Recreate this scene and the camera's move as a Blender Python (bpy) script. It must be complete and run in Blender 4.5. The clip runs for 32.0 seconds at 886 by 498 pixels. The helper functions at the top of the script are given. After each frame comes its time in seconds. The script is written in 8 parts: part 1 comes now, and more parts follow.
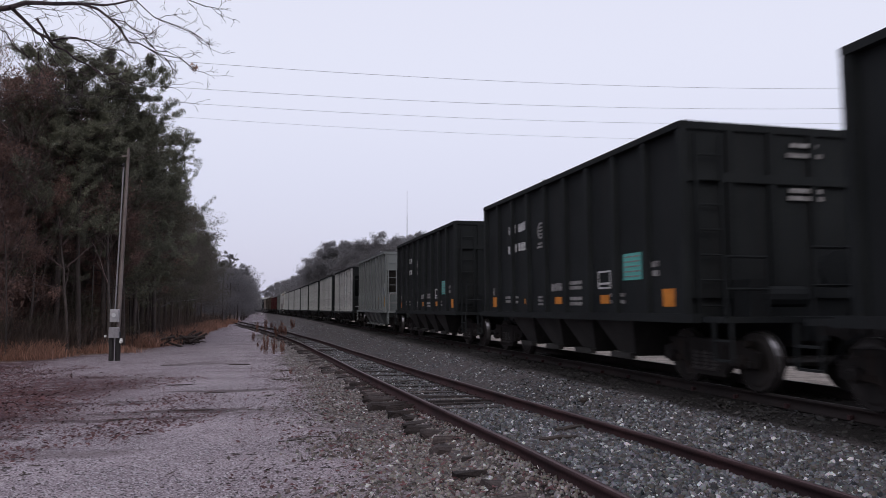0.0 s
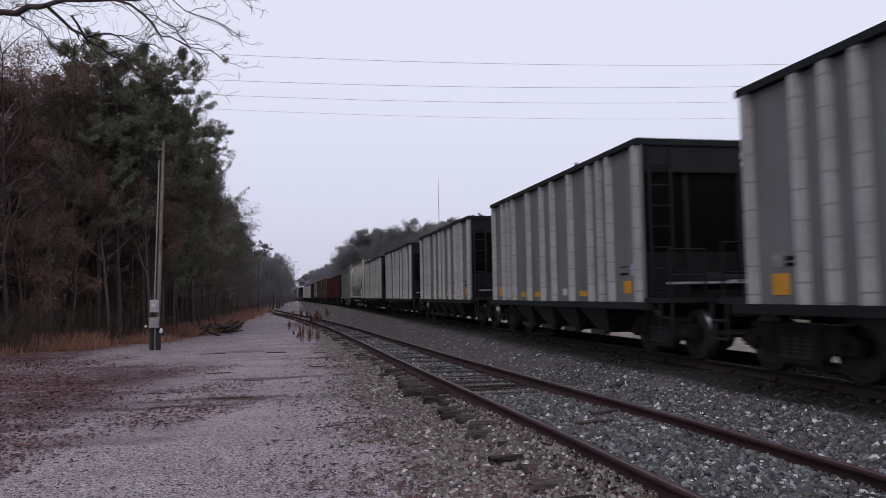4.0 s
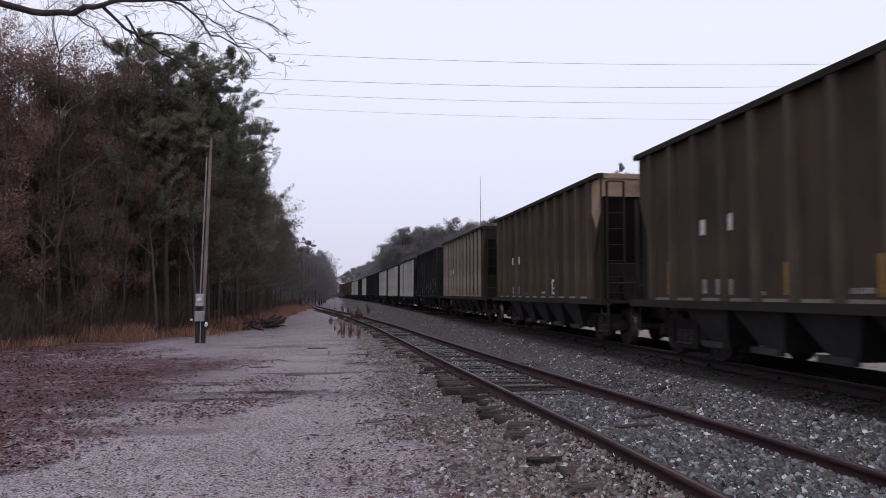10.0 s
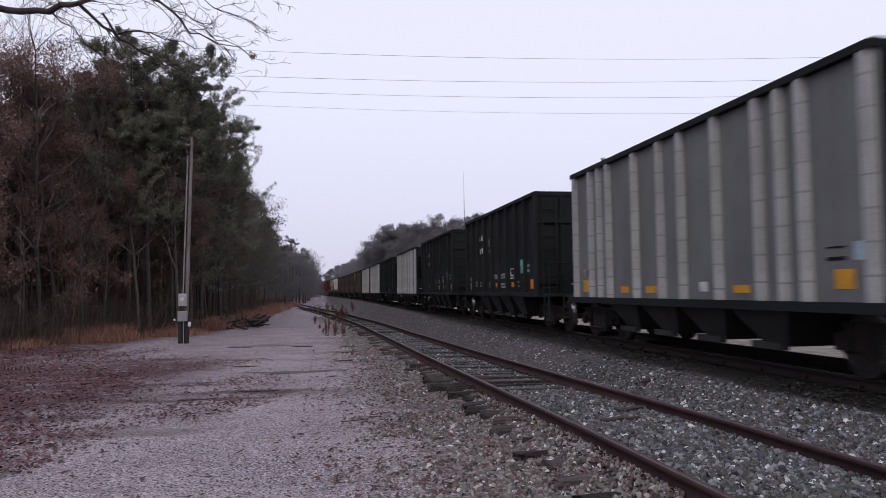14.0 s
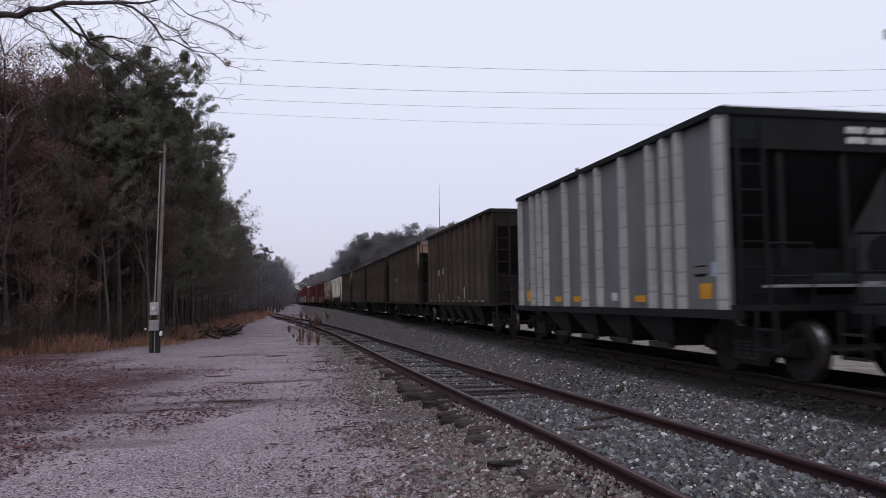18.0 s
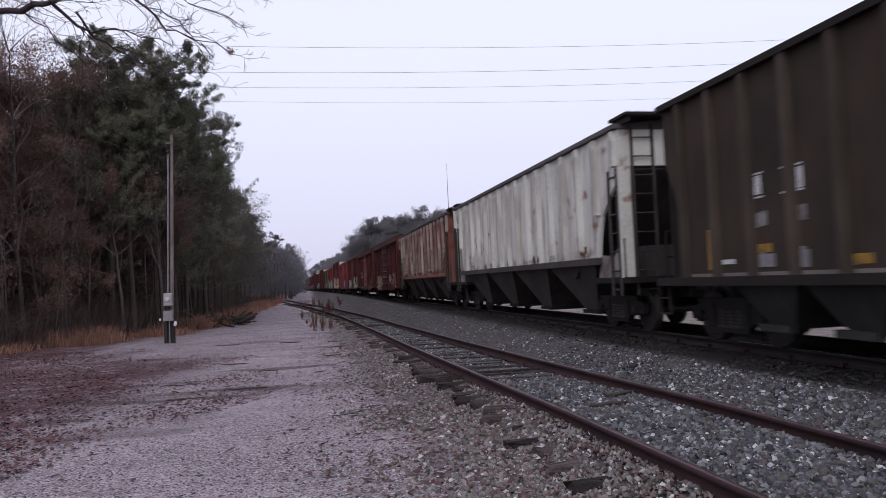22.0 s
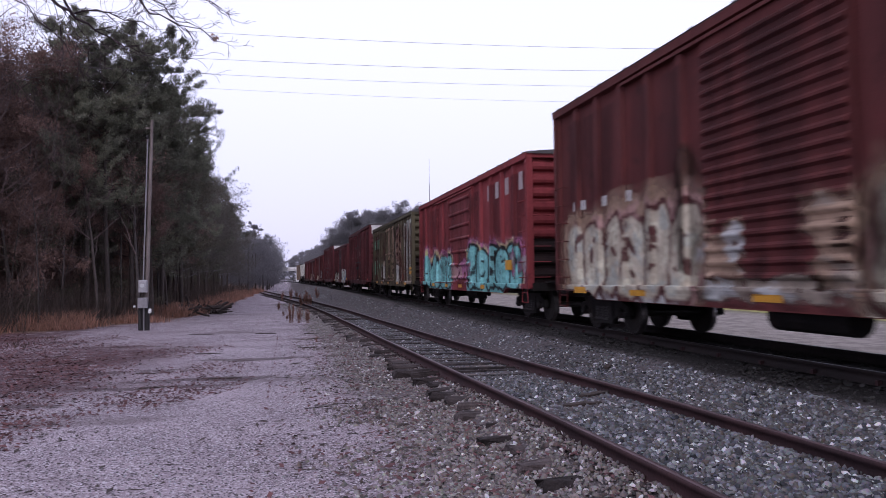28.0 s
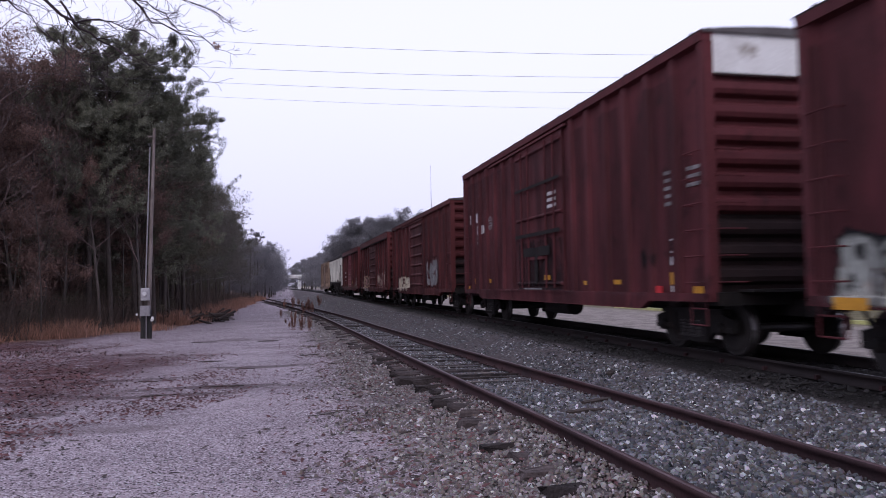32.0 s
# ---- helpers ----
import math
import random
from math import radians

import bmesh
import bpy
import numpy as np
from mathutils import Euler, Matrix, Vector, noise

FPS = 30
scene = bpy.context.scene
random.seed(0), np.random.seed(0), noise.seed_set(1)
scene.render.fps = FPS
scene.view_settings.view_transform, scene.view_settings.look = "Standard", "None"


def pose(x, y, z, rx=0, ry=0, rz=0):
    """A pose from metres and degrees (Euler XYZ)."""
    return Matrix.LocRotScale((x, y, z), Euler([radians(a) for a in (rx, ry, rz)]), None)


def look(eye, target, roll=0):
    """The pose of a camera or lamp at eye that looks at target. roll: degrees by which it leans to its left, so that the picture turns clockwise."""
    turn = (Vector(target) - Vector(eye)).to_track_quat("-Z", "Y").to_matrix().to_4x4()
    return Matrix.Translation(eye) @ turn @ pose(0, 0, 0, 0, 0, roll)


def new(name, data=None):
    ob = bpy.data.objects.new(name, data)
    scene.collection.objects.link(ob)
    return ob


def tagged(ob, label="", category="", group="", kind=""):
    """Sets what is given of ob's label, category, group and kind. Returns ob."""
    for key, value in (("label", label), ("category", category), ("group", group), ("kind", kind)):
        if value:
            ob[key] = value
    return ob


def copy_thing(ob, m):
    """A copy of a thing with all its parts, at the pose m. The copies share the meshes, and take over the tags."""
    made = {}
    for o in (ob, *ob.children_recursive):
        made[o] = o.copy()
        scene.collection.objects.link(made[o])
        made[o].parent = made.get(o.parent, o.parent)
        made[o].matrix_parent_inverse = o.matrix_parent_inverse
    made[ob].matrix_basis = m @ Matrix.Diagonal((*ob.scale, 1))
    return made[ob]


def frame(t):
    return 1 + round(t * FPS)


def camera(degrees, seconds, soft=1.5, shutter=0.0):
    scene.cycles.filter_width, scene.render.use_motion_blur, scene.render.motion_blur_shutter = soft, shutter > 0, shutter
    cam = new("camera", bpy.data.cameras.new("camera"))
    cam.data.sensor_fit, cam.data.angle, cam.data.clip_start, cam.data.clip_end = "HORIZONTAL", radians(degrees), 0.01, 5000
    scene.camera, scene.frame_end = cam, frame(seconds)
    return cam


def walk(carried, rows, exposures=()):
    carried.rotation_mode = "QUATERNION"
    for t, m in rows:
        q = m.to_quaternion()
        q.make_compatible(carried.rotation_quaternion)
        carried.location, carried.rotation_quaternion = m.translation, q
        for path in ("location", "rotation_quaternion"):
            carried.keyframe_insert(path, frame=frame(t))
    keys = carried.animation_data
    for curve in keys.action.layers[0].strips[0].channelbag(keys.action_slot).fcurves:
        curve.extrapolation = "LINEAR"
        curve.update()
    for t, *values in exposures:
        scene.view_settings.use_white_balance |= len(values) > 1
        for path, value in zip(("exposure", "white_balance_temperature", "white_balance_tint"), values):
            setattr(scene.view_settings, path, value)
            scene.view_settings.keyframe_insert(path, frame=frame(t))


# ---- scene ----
cam = camera(62.0, 32.0, soft=0.65, shutter=0.22)
EYE = 1.55
# seconds, yaw, pitch, roll of a camera held by hand from one spot
ROWS = [
    (0.0, -13.88, 4.58, 0.15),
    (0.5, -13.97, 5.15, 0.13),
    (1.0, -13.62, 5.01, 0.51),
    (1.5, -13.59, 5.05, -0.05),
    (2.0, -14.05, 5.23, 0.14),
    (2.5, -14.03, 4.93, 0.55),
    (3.0, -13.55, 4.57, 0.54),
    (3.5, -12.40, 3.98, 1.39),
    (4.0, -11.30, 3.52, 1.02),
    (4.5, -11.42, 3.87, 0.99),
    (6.5, -10.31, 2.61, 0.93),
    (7.0, -10.24, 2.34, 0.85),
    (7.5, -10.22, 2.37, 0.98),
    (8.0, -9.53, 2.20, 1.44),
    (8.5, -9.44, 1.95, 1.73),
    (9.0, -8.92, 2.09, -0.15),
    (9.5, -8.31, 3.19, -0.21),
    (10.0, -8.16, 3.48, -0.07),
    (10.5, -7.77, 2.84, 0.34),
    (11.0, -7.83, 2.92, 0.06),
    (11.5, -8.11, 3.16, 0.53),
    (12.0, -8.21, 3.43, 0.72),
    (12.5, -8.49, 3.36, 0.71),
    (13.0, -9.35, 3.89, 0.67),
    (13.5, -9.20, 3.58, 0.53),
    (14.0, -9.36, 3.19, 0.72),
    (14.5, -9.66, 3.43, 0.30),
    (16.5, -11.11, 3.88, 1.53),
    (17.0, -11.05, 4.09, 0.81),
    (17.5, -11.62, 3.95, 0.76),
    (18.0, -11.29, 3.87, 0.65),
    (18.5, -10.85, 3.87, 1.02),
    (19.0, -10.87, 3.52, 1.24),
    (19.5, -11.34, 3.68, 0.61),
    (20.0, -11.43, 3.74, 0.53),
    (20.5, -11.67, 3.84, 0.65),
    (21.0, -12.02, 4.51, 0.91),
    (21.5, -10.15, 3.15, 2.04),
    (22.0, -10.42, 2.49, 2.46),
    (22.5, -13.01, 2.56, 1.25),
    (23.0, -15.98, 2.86, 1.44),
    (23.5, -15.28, 3.07, 0.96),
    (24.0, -13.83, 2.19, 0.43),
    (24.5, -13.95, 2.19, 0.59),
    (25.0, -14.12, 2.36, 1.00),
    (25.5, -14.21, 2.25, 1.10),
    (27.5, -12.42, 2.04, 0.48),
    (28.0, -12.08, 2.13, 0.62),
    (28.5, -12.11, 2.59, 0.69),
    (29.0, -12.37, 2.92, 0.91),
    (29.5, -11.98, 2.71, 0.91),
    (30.0, -11.92, 2.96, 0.82),
    (30.5, -11.84, 3.27, 0.64),
    (31.0, -11.90, 2.69, 0.69),
    (31.5, -11.91, 2.89, 0.80),
    (32.0, -11.92, 2.66, 0.86),
]
# the camera's own exposure drifts a little as bright and dark cars pass
EXPOSURES = [(0.0, -0.1, 6500, 7), (1.0, -0.12, 6500, 7), (2.0, -0.22, 6500, 6), (3.0, -0.18, 6500, 6), (4.0, -0.12, 6500, 7), (6.5, 0.0, 6500, 8), (9.0, 0.06, 6500, 8), (11.0, 0.06, 6500, 8), (13.0, 0.0, 6500, 8), (14.5, 0.02, 6500, 8.5), (17.0, -0.02, 6480, 8), (18.0, -0.07, 6460, 7.5), (19.0, -0.03, 6450, 8), (23.0, 0.12, 6250, 11),
             (25.0, 0.24, 6050, 16), (28.0, 0.27, 6000, 18), (28.6, 0.18, 5950, 18), (30.0, 0.18, 5950, 16), (31.0, 0.13, 5980, 16), (32.0, 0.2, 6020, 18)]
walk(cam, [(t, pose(0, 0, EYE, 90 + pitch, roll, yaw)) for t, yaw, pitch, roll in ROWS], EXPOSURES)

# ---- overcast daylight ----
SUN_EL, SUN_ROT = 38.0, 200.0
world = bpy.data.worlds.new("overcast")
scene.world = world
world.use_nodes = True
wn, wl = world.node_tree.nodes, world.node_tree.links
wn.clear()
sky = wn.new("ShaderNodeTexSky")
sky.sky_type = "NISHITA"
sky.sun_disc = False
sky.sun_elevation, sky.sun_rotation = radians(SUN_EL), radians(SUN_ROT)
sky.dust_density, sky.air_density = 4.0, 1.0
sky_bg = wn.new("ShaderNodeBackground")
sky_bg.inputs["Strength"].default_value = 0.02
cloud_bg = wn.new("ShaderNodeBackground")
cloud_bg.inputs["Strength"].default_value = 1.0
heaven = wn.new("ShaderNodeTexCoord")
split = wn.new("ShaderNodeSeparateXYZ")
rise = wn.new("ShaderNodeMapRange")
rise.interpolation_type = "SMOOTHSTEP"
rise.inputs["From Min"].default_value, rise.inputs["From Max"].default_value = -0.02, 0.34
cloud = wn.new("ShaderNodeMix")
cloud.data_type = "RGBA"
cloud.inputs[6].default_value, cloud.inputs[7].default_value = (0.64, 0.62, 0.795, 1), (0.80, 0.79, 0.935, 1)
wl.new(heaven.outputs["Generated"], split.inputs[0])
wl.new(split.outputs[2], rise.inputs["Value"])
wl.new(rise.outputs[0], cloud.inputs[0])
wl.new(cloud.outputs[2], cloud_bg.inputs["Color"])
add = wn.new("ShaderNodeAddShader")
wout = wn.new("ShaderNodeOutputWorld")
wl.new(sky.outputs["Color"], sky_bg.inputs["Color"])
wl.new(sky_bg.outputs[0], add.inputs[0])
wl.new(cloud_bg.outputs[0], add.inputs[1])
wl.new(add.outputs[0], wout.inputs["Surface"])
sun_data = bpy.data.lights.new("sun", "SUN")
sun_data.energy, sun_data.angle, sun_data.color = 0.5, radians(30), (1.0, 0.96, 0.92)
sun = new("sun", sun_data)
sun.matrix_world = look((0, 0, 60), (math.sin(radians(20)) * 30, math.cos(radians(20)) * 30, 60 - math.tan(radians(SUN_EL)) * 30))


# ---- materials ----
def paint(name, base, second=None, rough=0.75, metal=0.0, blotch=0.9, grain=60.0, streak=None, streak_amount=0.5,
          streak_scale=(5.0, 5.0, 0.35), grime=None, grime_amount=0.4, bump=0.15, spread=0.0, island=0.0, vary=0.12, spec=0.3, notch=0.0):
    """A worn surface: two base tones in blotches, fine grain, streaks and grime with edges of their own."""
    m = bpy.data.materials.new(name)
    m.use_nodes = True
    nt = m.node_tree
    n, l = nt.nodes, nt.links
    bsdf = n["Principled BSDF"]
    bsdf.inputs["Roughness"].default_value, bsdf.inputs["Metallic"].default_value = rough, metal
    bsdf.inputs["Specular IOR Level"].default_value = spec
    tc = n.new("ShaderNodeTexCoord")

    def noise_tex(scale, detail=4.0, stretch=None):
        t = n.new("ShaderNodeTexNoise")
        t.inputs["Scale"].default_value, t.inputs["Detail"].default_value = scale, detail
        if stretch:
            mp = n.new("ShaderNodeMapping")
            mp.inputs["Scale"].default_value = stretch
            l.new(tc.outputs["Object"], mp.inputs["Vector"])
            l.new(mp.outputs[0], t.inputs["Vector"])
        else:
            l.new(tc.outputs["Object"], t.inputs["Vector"])
        return t.outputs["Fac"]

    def ramp(src, lo, hi):
        r = n.new("ShaderNodeMapRange")
        r.inputs["From Min"].default_value, r.inputs["From Max"].default_value = lo, hi
        l.new(src, r.inputs["Value"])
        return r.outputs[0]

    def mix(fac, a, b, blend="MIX"):
        x = n.new("ShaderNodeMix")
        x.data_type, x.blend_type = "RGBA", blend
        for sock, v in ((x.inputs[0], fac), (x.inputs[6], a), (x.inputs[7], b)):
            if isinstance(v, bpy.types.NodeSocket):
                l.new(v, sock)
            elif isinstance(v, tuple):
                sock.default_value = (*v, 1) if len(v) == 3 else v
            else:
                sock.default_value = v
        return x.outputs[2]

    second = second or tuple(c * 0.72 for c in base)
    col = mix(ramp(noise_tex(blotch, 5.0), 0.36, 0.66), base, second)
    if streak:
        s = ramp(noise_tex(1.0, 5.0, streak_scale), 0.5, 0.5 + 0.22 / max(streak_amount, 0.05))
        col = mix(s, col, streak)
    if grime:
        g = ramp(noise_tex(2.3, 8.0), 0.62 - 0.25 * grime_amount, 0.72 - 0.1 * grime_amount)
        col = mix(g, col, grime)
    if notch:
        w = n.new("ShaderNodeTexWave")
        w.bands_direction = "Z"
        w.inputs["Scale"].default_value, w.inputs["Distortion"].default_value = notch * 0.314, 0.0
        l.new(tc.outputs["Object"], w.inputs["Vector"])
        who = n.new("ShaderNodeObjectInfo")
        shift = n.new("ShaderNodeMath")
        shift.operation = "MULTIPLY"
        shift.inputs[1].default_value = 40.0
        l.new(who.outputs["Random"], shift.inputs[0])
        l.new(shift.outputs[0], w.inputs["Phase Offset"])
        col = mix(ramp(w.outputs["Fac"], 0.98, 0.995), col, tuple(c * 0.62 for c in base))
    fine = noise_tex(grain, 3.0)
    v = n.new("ShaderNodeMapRange")
    v.inputs["From Min"].default_value, v.inputs["From Max"].default_value = 0.3, 0.7
    v.inputs["To Min"].default_value, v.inputs["To Max"].default_value = 1 - vary * 1.6, 1 + vary * 1.6
    l.new(fine, v.inputs["Value"])
    value = v.outputs[0]
    for amount, node, socket in ((spread, "ShaderNodeObjectInfo", "Random"), (island, "ShaderNodeNewGeometry", "Random Per Island")):
        if amount:
            info = n.new(node)
            q = n.new("ShaderNodeMapRange")
            q.inputs["To Min"].default_value, q.inputs["To Max"].default_value = 1 - amount, 1 + amount
            l.new(info.outputs[socket], q.inputs["Value"])
            mu = n.new("ShaderNodeMath")
            mu.operation = "MULTIPLY"
            l.new(value, mu.inputs[0])
            l.new(q.outputs[0], mu.inputs[1])
            value = mu.outputs[0]
    hsv = n.new("ShaderNodeHueSaturation")
    l.new(col, hsv.inputs["Color"])
    l.new(value, hsv.inputs["Value"])
    l.new(hsv.outputs[0], bsdf.inputs["Base Color"])
    if bump:
        b = n.new("ShaderNodeBump")
        b.inputs["Strength"].default_value, b.inputs["Distance"].default_value = bump, 0.02
        l.new(fine, b.inputs["Height"])
        l.new(b.outputs[0], bsdf.inputs["Normal"])
    return m


MAT = {}
MAT["rail"] = paint("rusty_rail", (0.043, 0.021, 0.0222), (0.024, 0.014, 0.0155), 0.8, 0.0, 1.2, 40, spec=0.15)
MAT["rail_head"] = paint("worn_rail_head", (0.095, 0.058, 0.062), (0.055, 0.033, 0.035), 0.5, 0.3, 3.0, 40)
MAT["bright_rail"] = paint("polished_rail", (0.07, 0.062, 0.06), (0.045, 0.038, 0.036), 0.45, 0.6, 2.0, 60)
MAT["tie"] = paint("weathered_tie", (0.05, 0.038, 0.037), (0.017, 0.0135, 0.0138), 0.95, 0, 6.0, 30, streak=(0.12, 0.1, 0.1), streak_amount=0.45, streak_scale=(0.8, 30, 30), bump=1.0, spread=0.5)
MAT["main_tie"] = paint("oiled_tie", (0.022, 0.019, 0.017), (0.014, 0.012, 0.012), 0.95, 0, 5.0, 40, bump=0.4, spread=0.2)
MAT["steel"] = paint("dark_steel", (0.019, 0.0165, 0.0162), (0.011, 0.0098, 0.0098), 0.7, 0.0, 2.0, 50, grime=(0.024, 0.018, 0.016), grime_amount=0.3, spec=0.12)
MAT["wheel"] = paint("wheel_steel", (0.037, 0.032, 0.031), (0.02, 0.0175, 0.017), 0.5, 0.3, 4.0, 60, spec=0.35)
MAT["tread"] = paint("bright_tread", (0.35, 0.33, 0.33), (0.22, 0.2, 0.2), 0.3, 0.9, 4.0, 60)
MAT["silver"] = paint("dull_aluminium", (0.152, 0.159, 0.160), (0.113, 0.118, 0.120), 0.6, 0.2, 0.7, 50, streak=(0.085, 0.083, 0.088), streak_amount=0.5, streak_scale=(3.0, 3.0, 0.25))
MAT["silver_rib"] = paint("dull_aluminium_post", (0.365, 0.364, 0.364), (0.272, 0.27, 0.272), 0.6, 0.2, 1.2, 50, streak=(0.24, 0.22, 0.21), streak_amount=0.35, spread=0.08, notch=2.6)
MAT["black"] = paint("faded_black_paint", (0.0165, 0.0183, 0.0195), (0.011, 0.0123, 0.0133), 0.75, 0, 0.8, 60, streak=(0.019, 0.0175, 0.0175), streak_amount=0.35, spread=0.1, spec=0.1)
MAT["coal"] = paint("coal_dust_black", (0.012, 0.012, 0.013), (0.008, 0.008, 0.009), 0.9, 0, 1.2, 40, spec=0.1)
MAT["grey"] = paint("grey_paint", (0.158, 0.171, 0.170), (0.13, 0.141, 0.14), 0.6, 0, 0.8, 60, streak=(0.075, 0.072, 0.07), streak_amount=0.4)
# the side shading of the posts goes into this darker grey
MAT["grey_post"] = paint("grimy_grey_post", (0.118, 0.126, 0.126), (0.085, 0.09, 0.09), 0.6, 0, 0.8, 60, streak=(0.045, 0.043, 0.043), streak_amount=0.5)
MAT["red_hopper"] = paint("dark_maroon_paint", (0.062, 0.0155, 0.017), (0.039, 0.0125, 0.0135), 0.8, 0, 0.9, 60, streak=(0.022, 0.013, 0.013), streak_amount=0.5, spec=0.12)
MAT["brown"] = paint("dusty_brown_paint", (0.050, 0.038, 0.030), (0.030, 0.0245, 0.021), 0.9, 0, 0.8, 60, streak=(0.07, 0.045, 0.032), streak_amount=0.5, spec=0.12)
MAT["brown_dark"] = paint("sooty_brown_frame", (0.026, 0.022, 0.02), (0.017, 0.0145, 0.0135), 0.9, 0, 0.8, 60, spec=0.12)
MAT["maroon_dark"] = paint("sooty_maroon_frame", (0.017, 0.0085, 0.009), (0.011, 0.006, 0.0065), 0.9, 0, 0.8, 60, spec=0.12)
MAT["worn_letter"] = paint("worn_pinkish_letter", (0.15, 0.10, 0.10), (0.075, 0.038, 0.038), 0.85, 0, 5.0, 60, vary=0.25)
MAT["brown_rib"] = paint("dusty_brown_post", (0.068, 0.054, 0.044), (0.042, 0.034, 0.028), 0.9, 0, 0.8, 60, spread=0.15, spec=0.12)
MAT["brown_light"] = paint("scuffed_light_post", (0.20, 0.175, 0.16), (0.12, 0.10, 0.09), 0.85, 0, 0.8, 60, spread=0.15)
MAT["orange_end"] = paint("faded_tan_end", (0.30, 0.21, 0.155), (0.2, 0.135, 0.1), 0.8, 0, 1.2, 60, grime=(0.12, 0.08, 0.06), grime_amount=0.3)
MAT["cream"] = paint("stained_cream_paint", (0.385, 0.382, 0.36), (0.325, 0.322, 0.302), 0.5, 0, 0.7, 60, streak=(0.27, 0.225, 0.185), streak_amount=0.2)
MAT["navy"] = paint("navy_stencil", (0.05, 0.065, 0.14), (0.035, 0.045, 0.1), 0.7, 0, 4.0, 50)
MAT["white_rust"] = paint("chalky_white_paint", (0.6, 0.595, 0.55), (0.5, 0.495, 0.46), 0.7, 0, 0.6, 50, streak=(0.36, 0.31, 0.28), streak_amount=0.3, grime=(0.22, 0.12, 0.085), grime_amount=0.05)
MAT["rusted"] = paint("rust_stained_white", (0.2, 0.082, 0.06), (0.15, 0.046, 0.035), 0.8, 0, 0.5, 50, streak=(0.26, 0.2, 0.185), streak_amount=0.45, streak_scale=(4.0, 4.0, 0.12), grime=(0.13, 0.045, 0.035), grime_amount=0.35)
MAT["chute_steel"] = paint("sooty_chute_steel", (0.029, 0.0265, 0.026), (0.016, 0.0148, 0.0145), 0.75, 0, 1.5, 50, streak=(0.05, 0.045, 0.042), streak_amount=0.4)
MAT["rust_post"] = paint("rust_washed_white_post", (0.36, 0.315, 0.3), (0.25, 0.17, 0.15), 0.8, 0, 0.8, 50, streak=(0.14, 0.06, 0.05), streak_amount=0.5, spread=0.2)
MAT["grime_white"] = paint("grimy_white_plate", (0.24, 0.225, 0.215), (0.1, 0.075, 0.068), 0.8, 0, 2.0, 50)
MAT["hopper_bay"] = paint("sooty_hopper_sheet", (0.056, 0.049, 0.045), (0.033, 0.029, 0.027), 0.8, 0, 1.0, 50, streak=(0.016, 0.015, 0.015), streak_amount=0.6)
BOX_REDS = {"oxide": ((0.092, 0.0225, 0.0235), (0.062, 0.0178, 0.0185)), "dark_oxide": ((0.104, 0.026, 0.025), (0.076, 0.021, 0.0205)),
            "bright_red": ((0.222, 0.041, 0.045), (0.165, 0.033, 0.037)), "olive": ((0.095, 0.083, 0.05), (0.064, 0.052, 0.036)), "maroon": ((0.099, 0.0245, 0.0285), (0.071, 0.0205, 0.0235))}
for key, (a, b) in BOX_REDS.items():
    MAT[key] = paint(key + "_boxcar_paint", a, b, 0.7, 0, 0.5, 60, streak=tuple(c * 0.55 for c in b), streak_amount=0.4, grime=tuple(c * 0.7 for c in b), grime_amount=0.15, spec=0.14)
MAT["faded_red"] = paint("faded_red_door", (0.24, 0.055, 0.066), (0.18, 0.045, 0.054), 0.7, 0, 0.6, 60, streak=(0.09, 0.024, 0.028), streak_amount=0.4, spec=0.14)
MAT["roof"] = paint("galvanised_roof", (0.10, 0.09, 0.09), (0.06, 0.05, 0.05), 0.7, 0.2, 1.0, 50)
MAT["yellow"] = paint("yellow_reflector", (0.52, 0.255, 0.022), (0.4, 0.19, 0.022), 0.5, 0, 6.0, 60)
MAT["orange_mark"] = paint("orange_reflector", (0.55, 0.20, 0.03), (0.42, 0.14, 0.02), 0.5, 0, 6.0, 60)
MAT["white"] = paint("white_stencil", (0.55, 0.54, 0.54), (0.36, 0.35, 0.35), 0.7, 0, 7.0, 60, vary=0.25)
MAT["dim_white"] = paint("worn_stencil", (0.26, 0.25, 0.25), (0.12, 0.11, 0.11), 0.8, 0, 7.0, 60, vary=0.25)
MAT["end_white"] = paint("white_end_band", (0.68, 0.68, 0.66), (0.58, 0.57, 0.55), 0.6, 0, 2.0, 60, grime=(0.3, 0.27, 0.24), grime_amount=0.12)
MAT["teal_plate"] = paint("teal_placard", (0.10, 0.36, 0.32), (0.08, 0.3, 0.27), 0.6, 0, 3.0, 50)
MAT["pale_blue"] = paint("pale_blue_sticker", (0.30, 0.38, 0.45), (0.24, 0.31, 0.38), 0.6, 0, 3.0, 50)
MAT["rusty_yellow"] = paint("rusted_yellow_bar", (0.17, 0.075, 0.02), (0.10, 0.035, 0.018), 0.8, 0, 4.0, 50)
MAT["faded_white"] = paint("faded_white_mark", (0.36, 0.31, 0.31), (0.27, 0.2, 0.2), 0.8, 0, 4.0, 50)
MAT["red_marker"] = paint("red_marker", (0.5, 0.03, 0.035), (0.4, 0.03, 0.03), 0.5, 0, 3.0, 50)
MAT["low_end_dark"] = paint("grimy_end_sheet", (0.026, 0.0155, 0.0155), (0.015, 0.0105, 0.0105), 0.85, 0, 1.2, 50, spec=0.12)
MAT["lime"] = paint("lime_sticker", (0.42, 0.6, 0.05), (0.34, 0.5, 0.05), 0.6, 0, 3.0, 50)
MAT["spray_white"] = paint("white_spray", (0.46, 0.46, 0.45), (0.30, 0.28, 0.25), 0.7, 0, 2.0, 50, grime=(0.14, 0.09, 0.08), grime_amount=0.3)
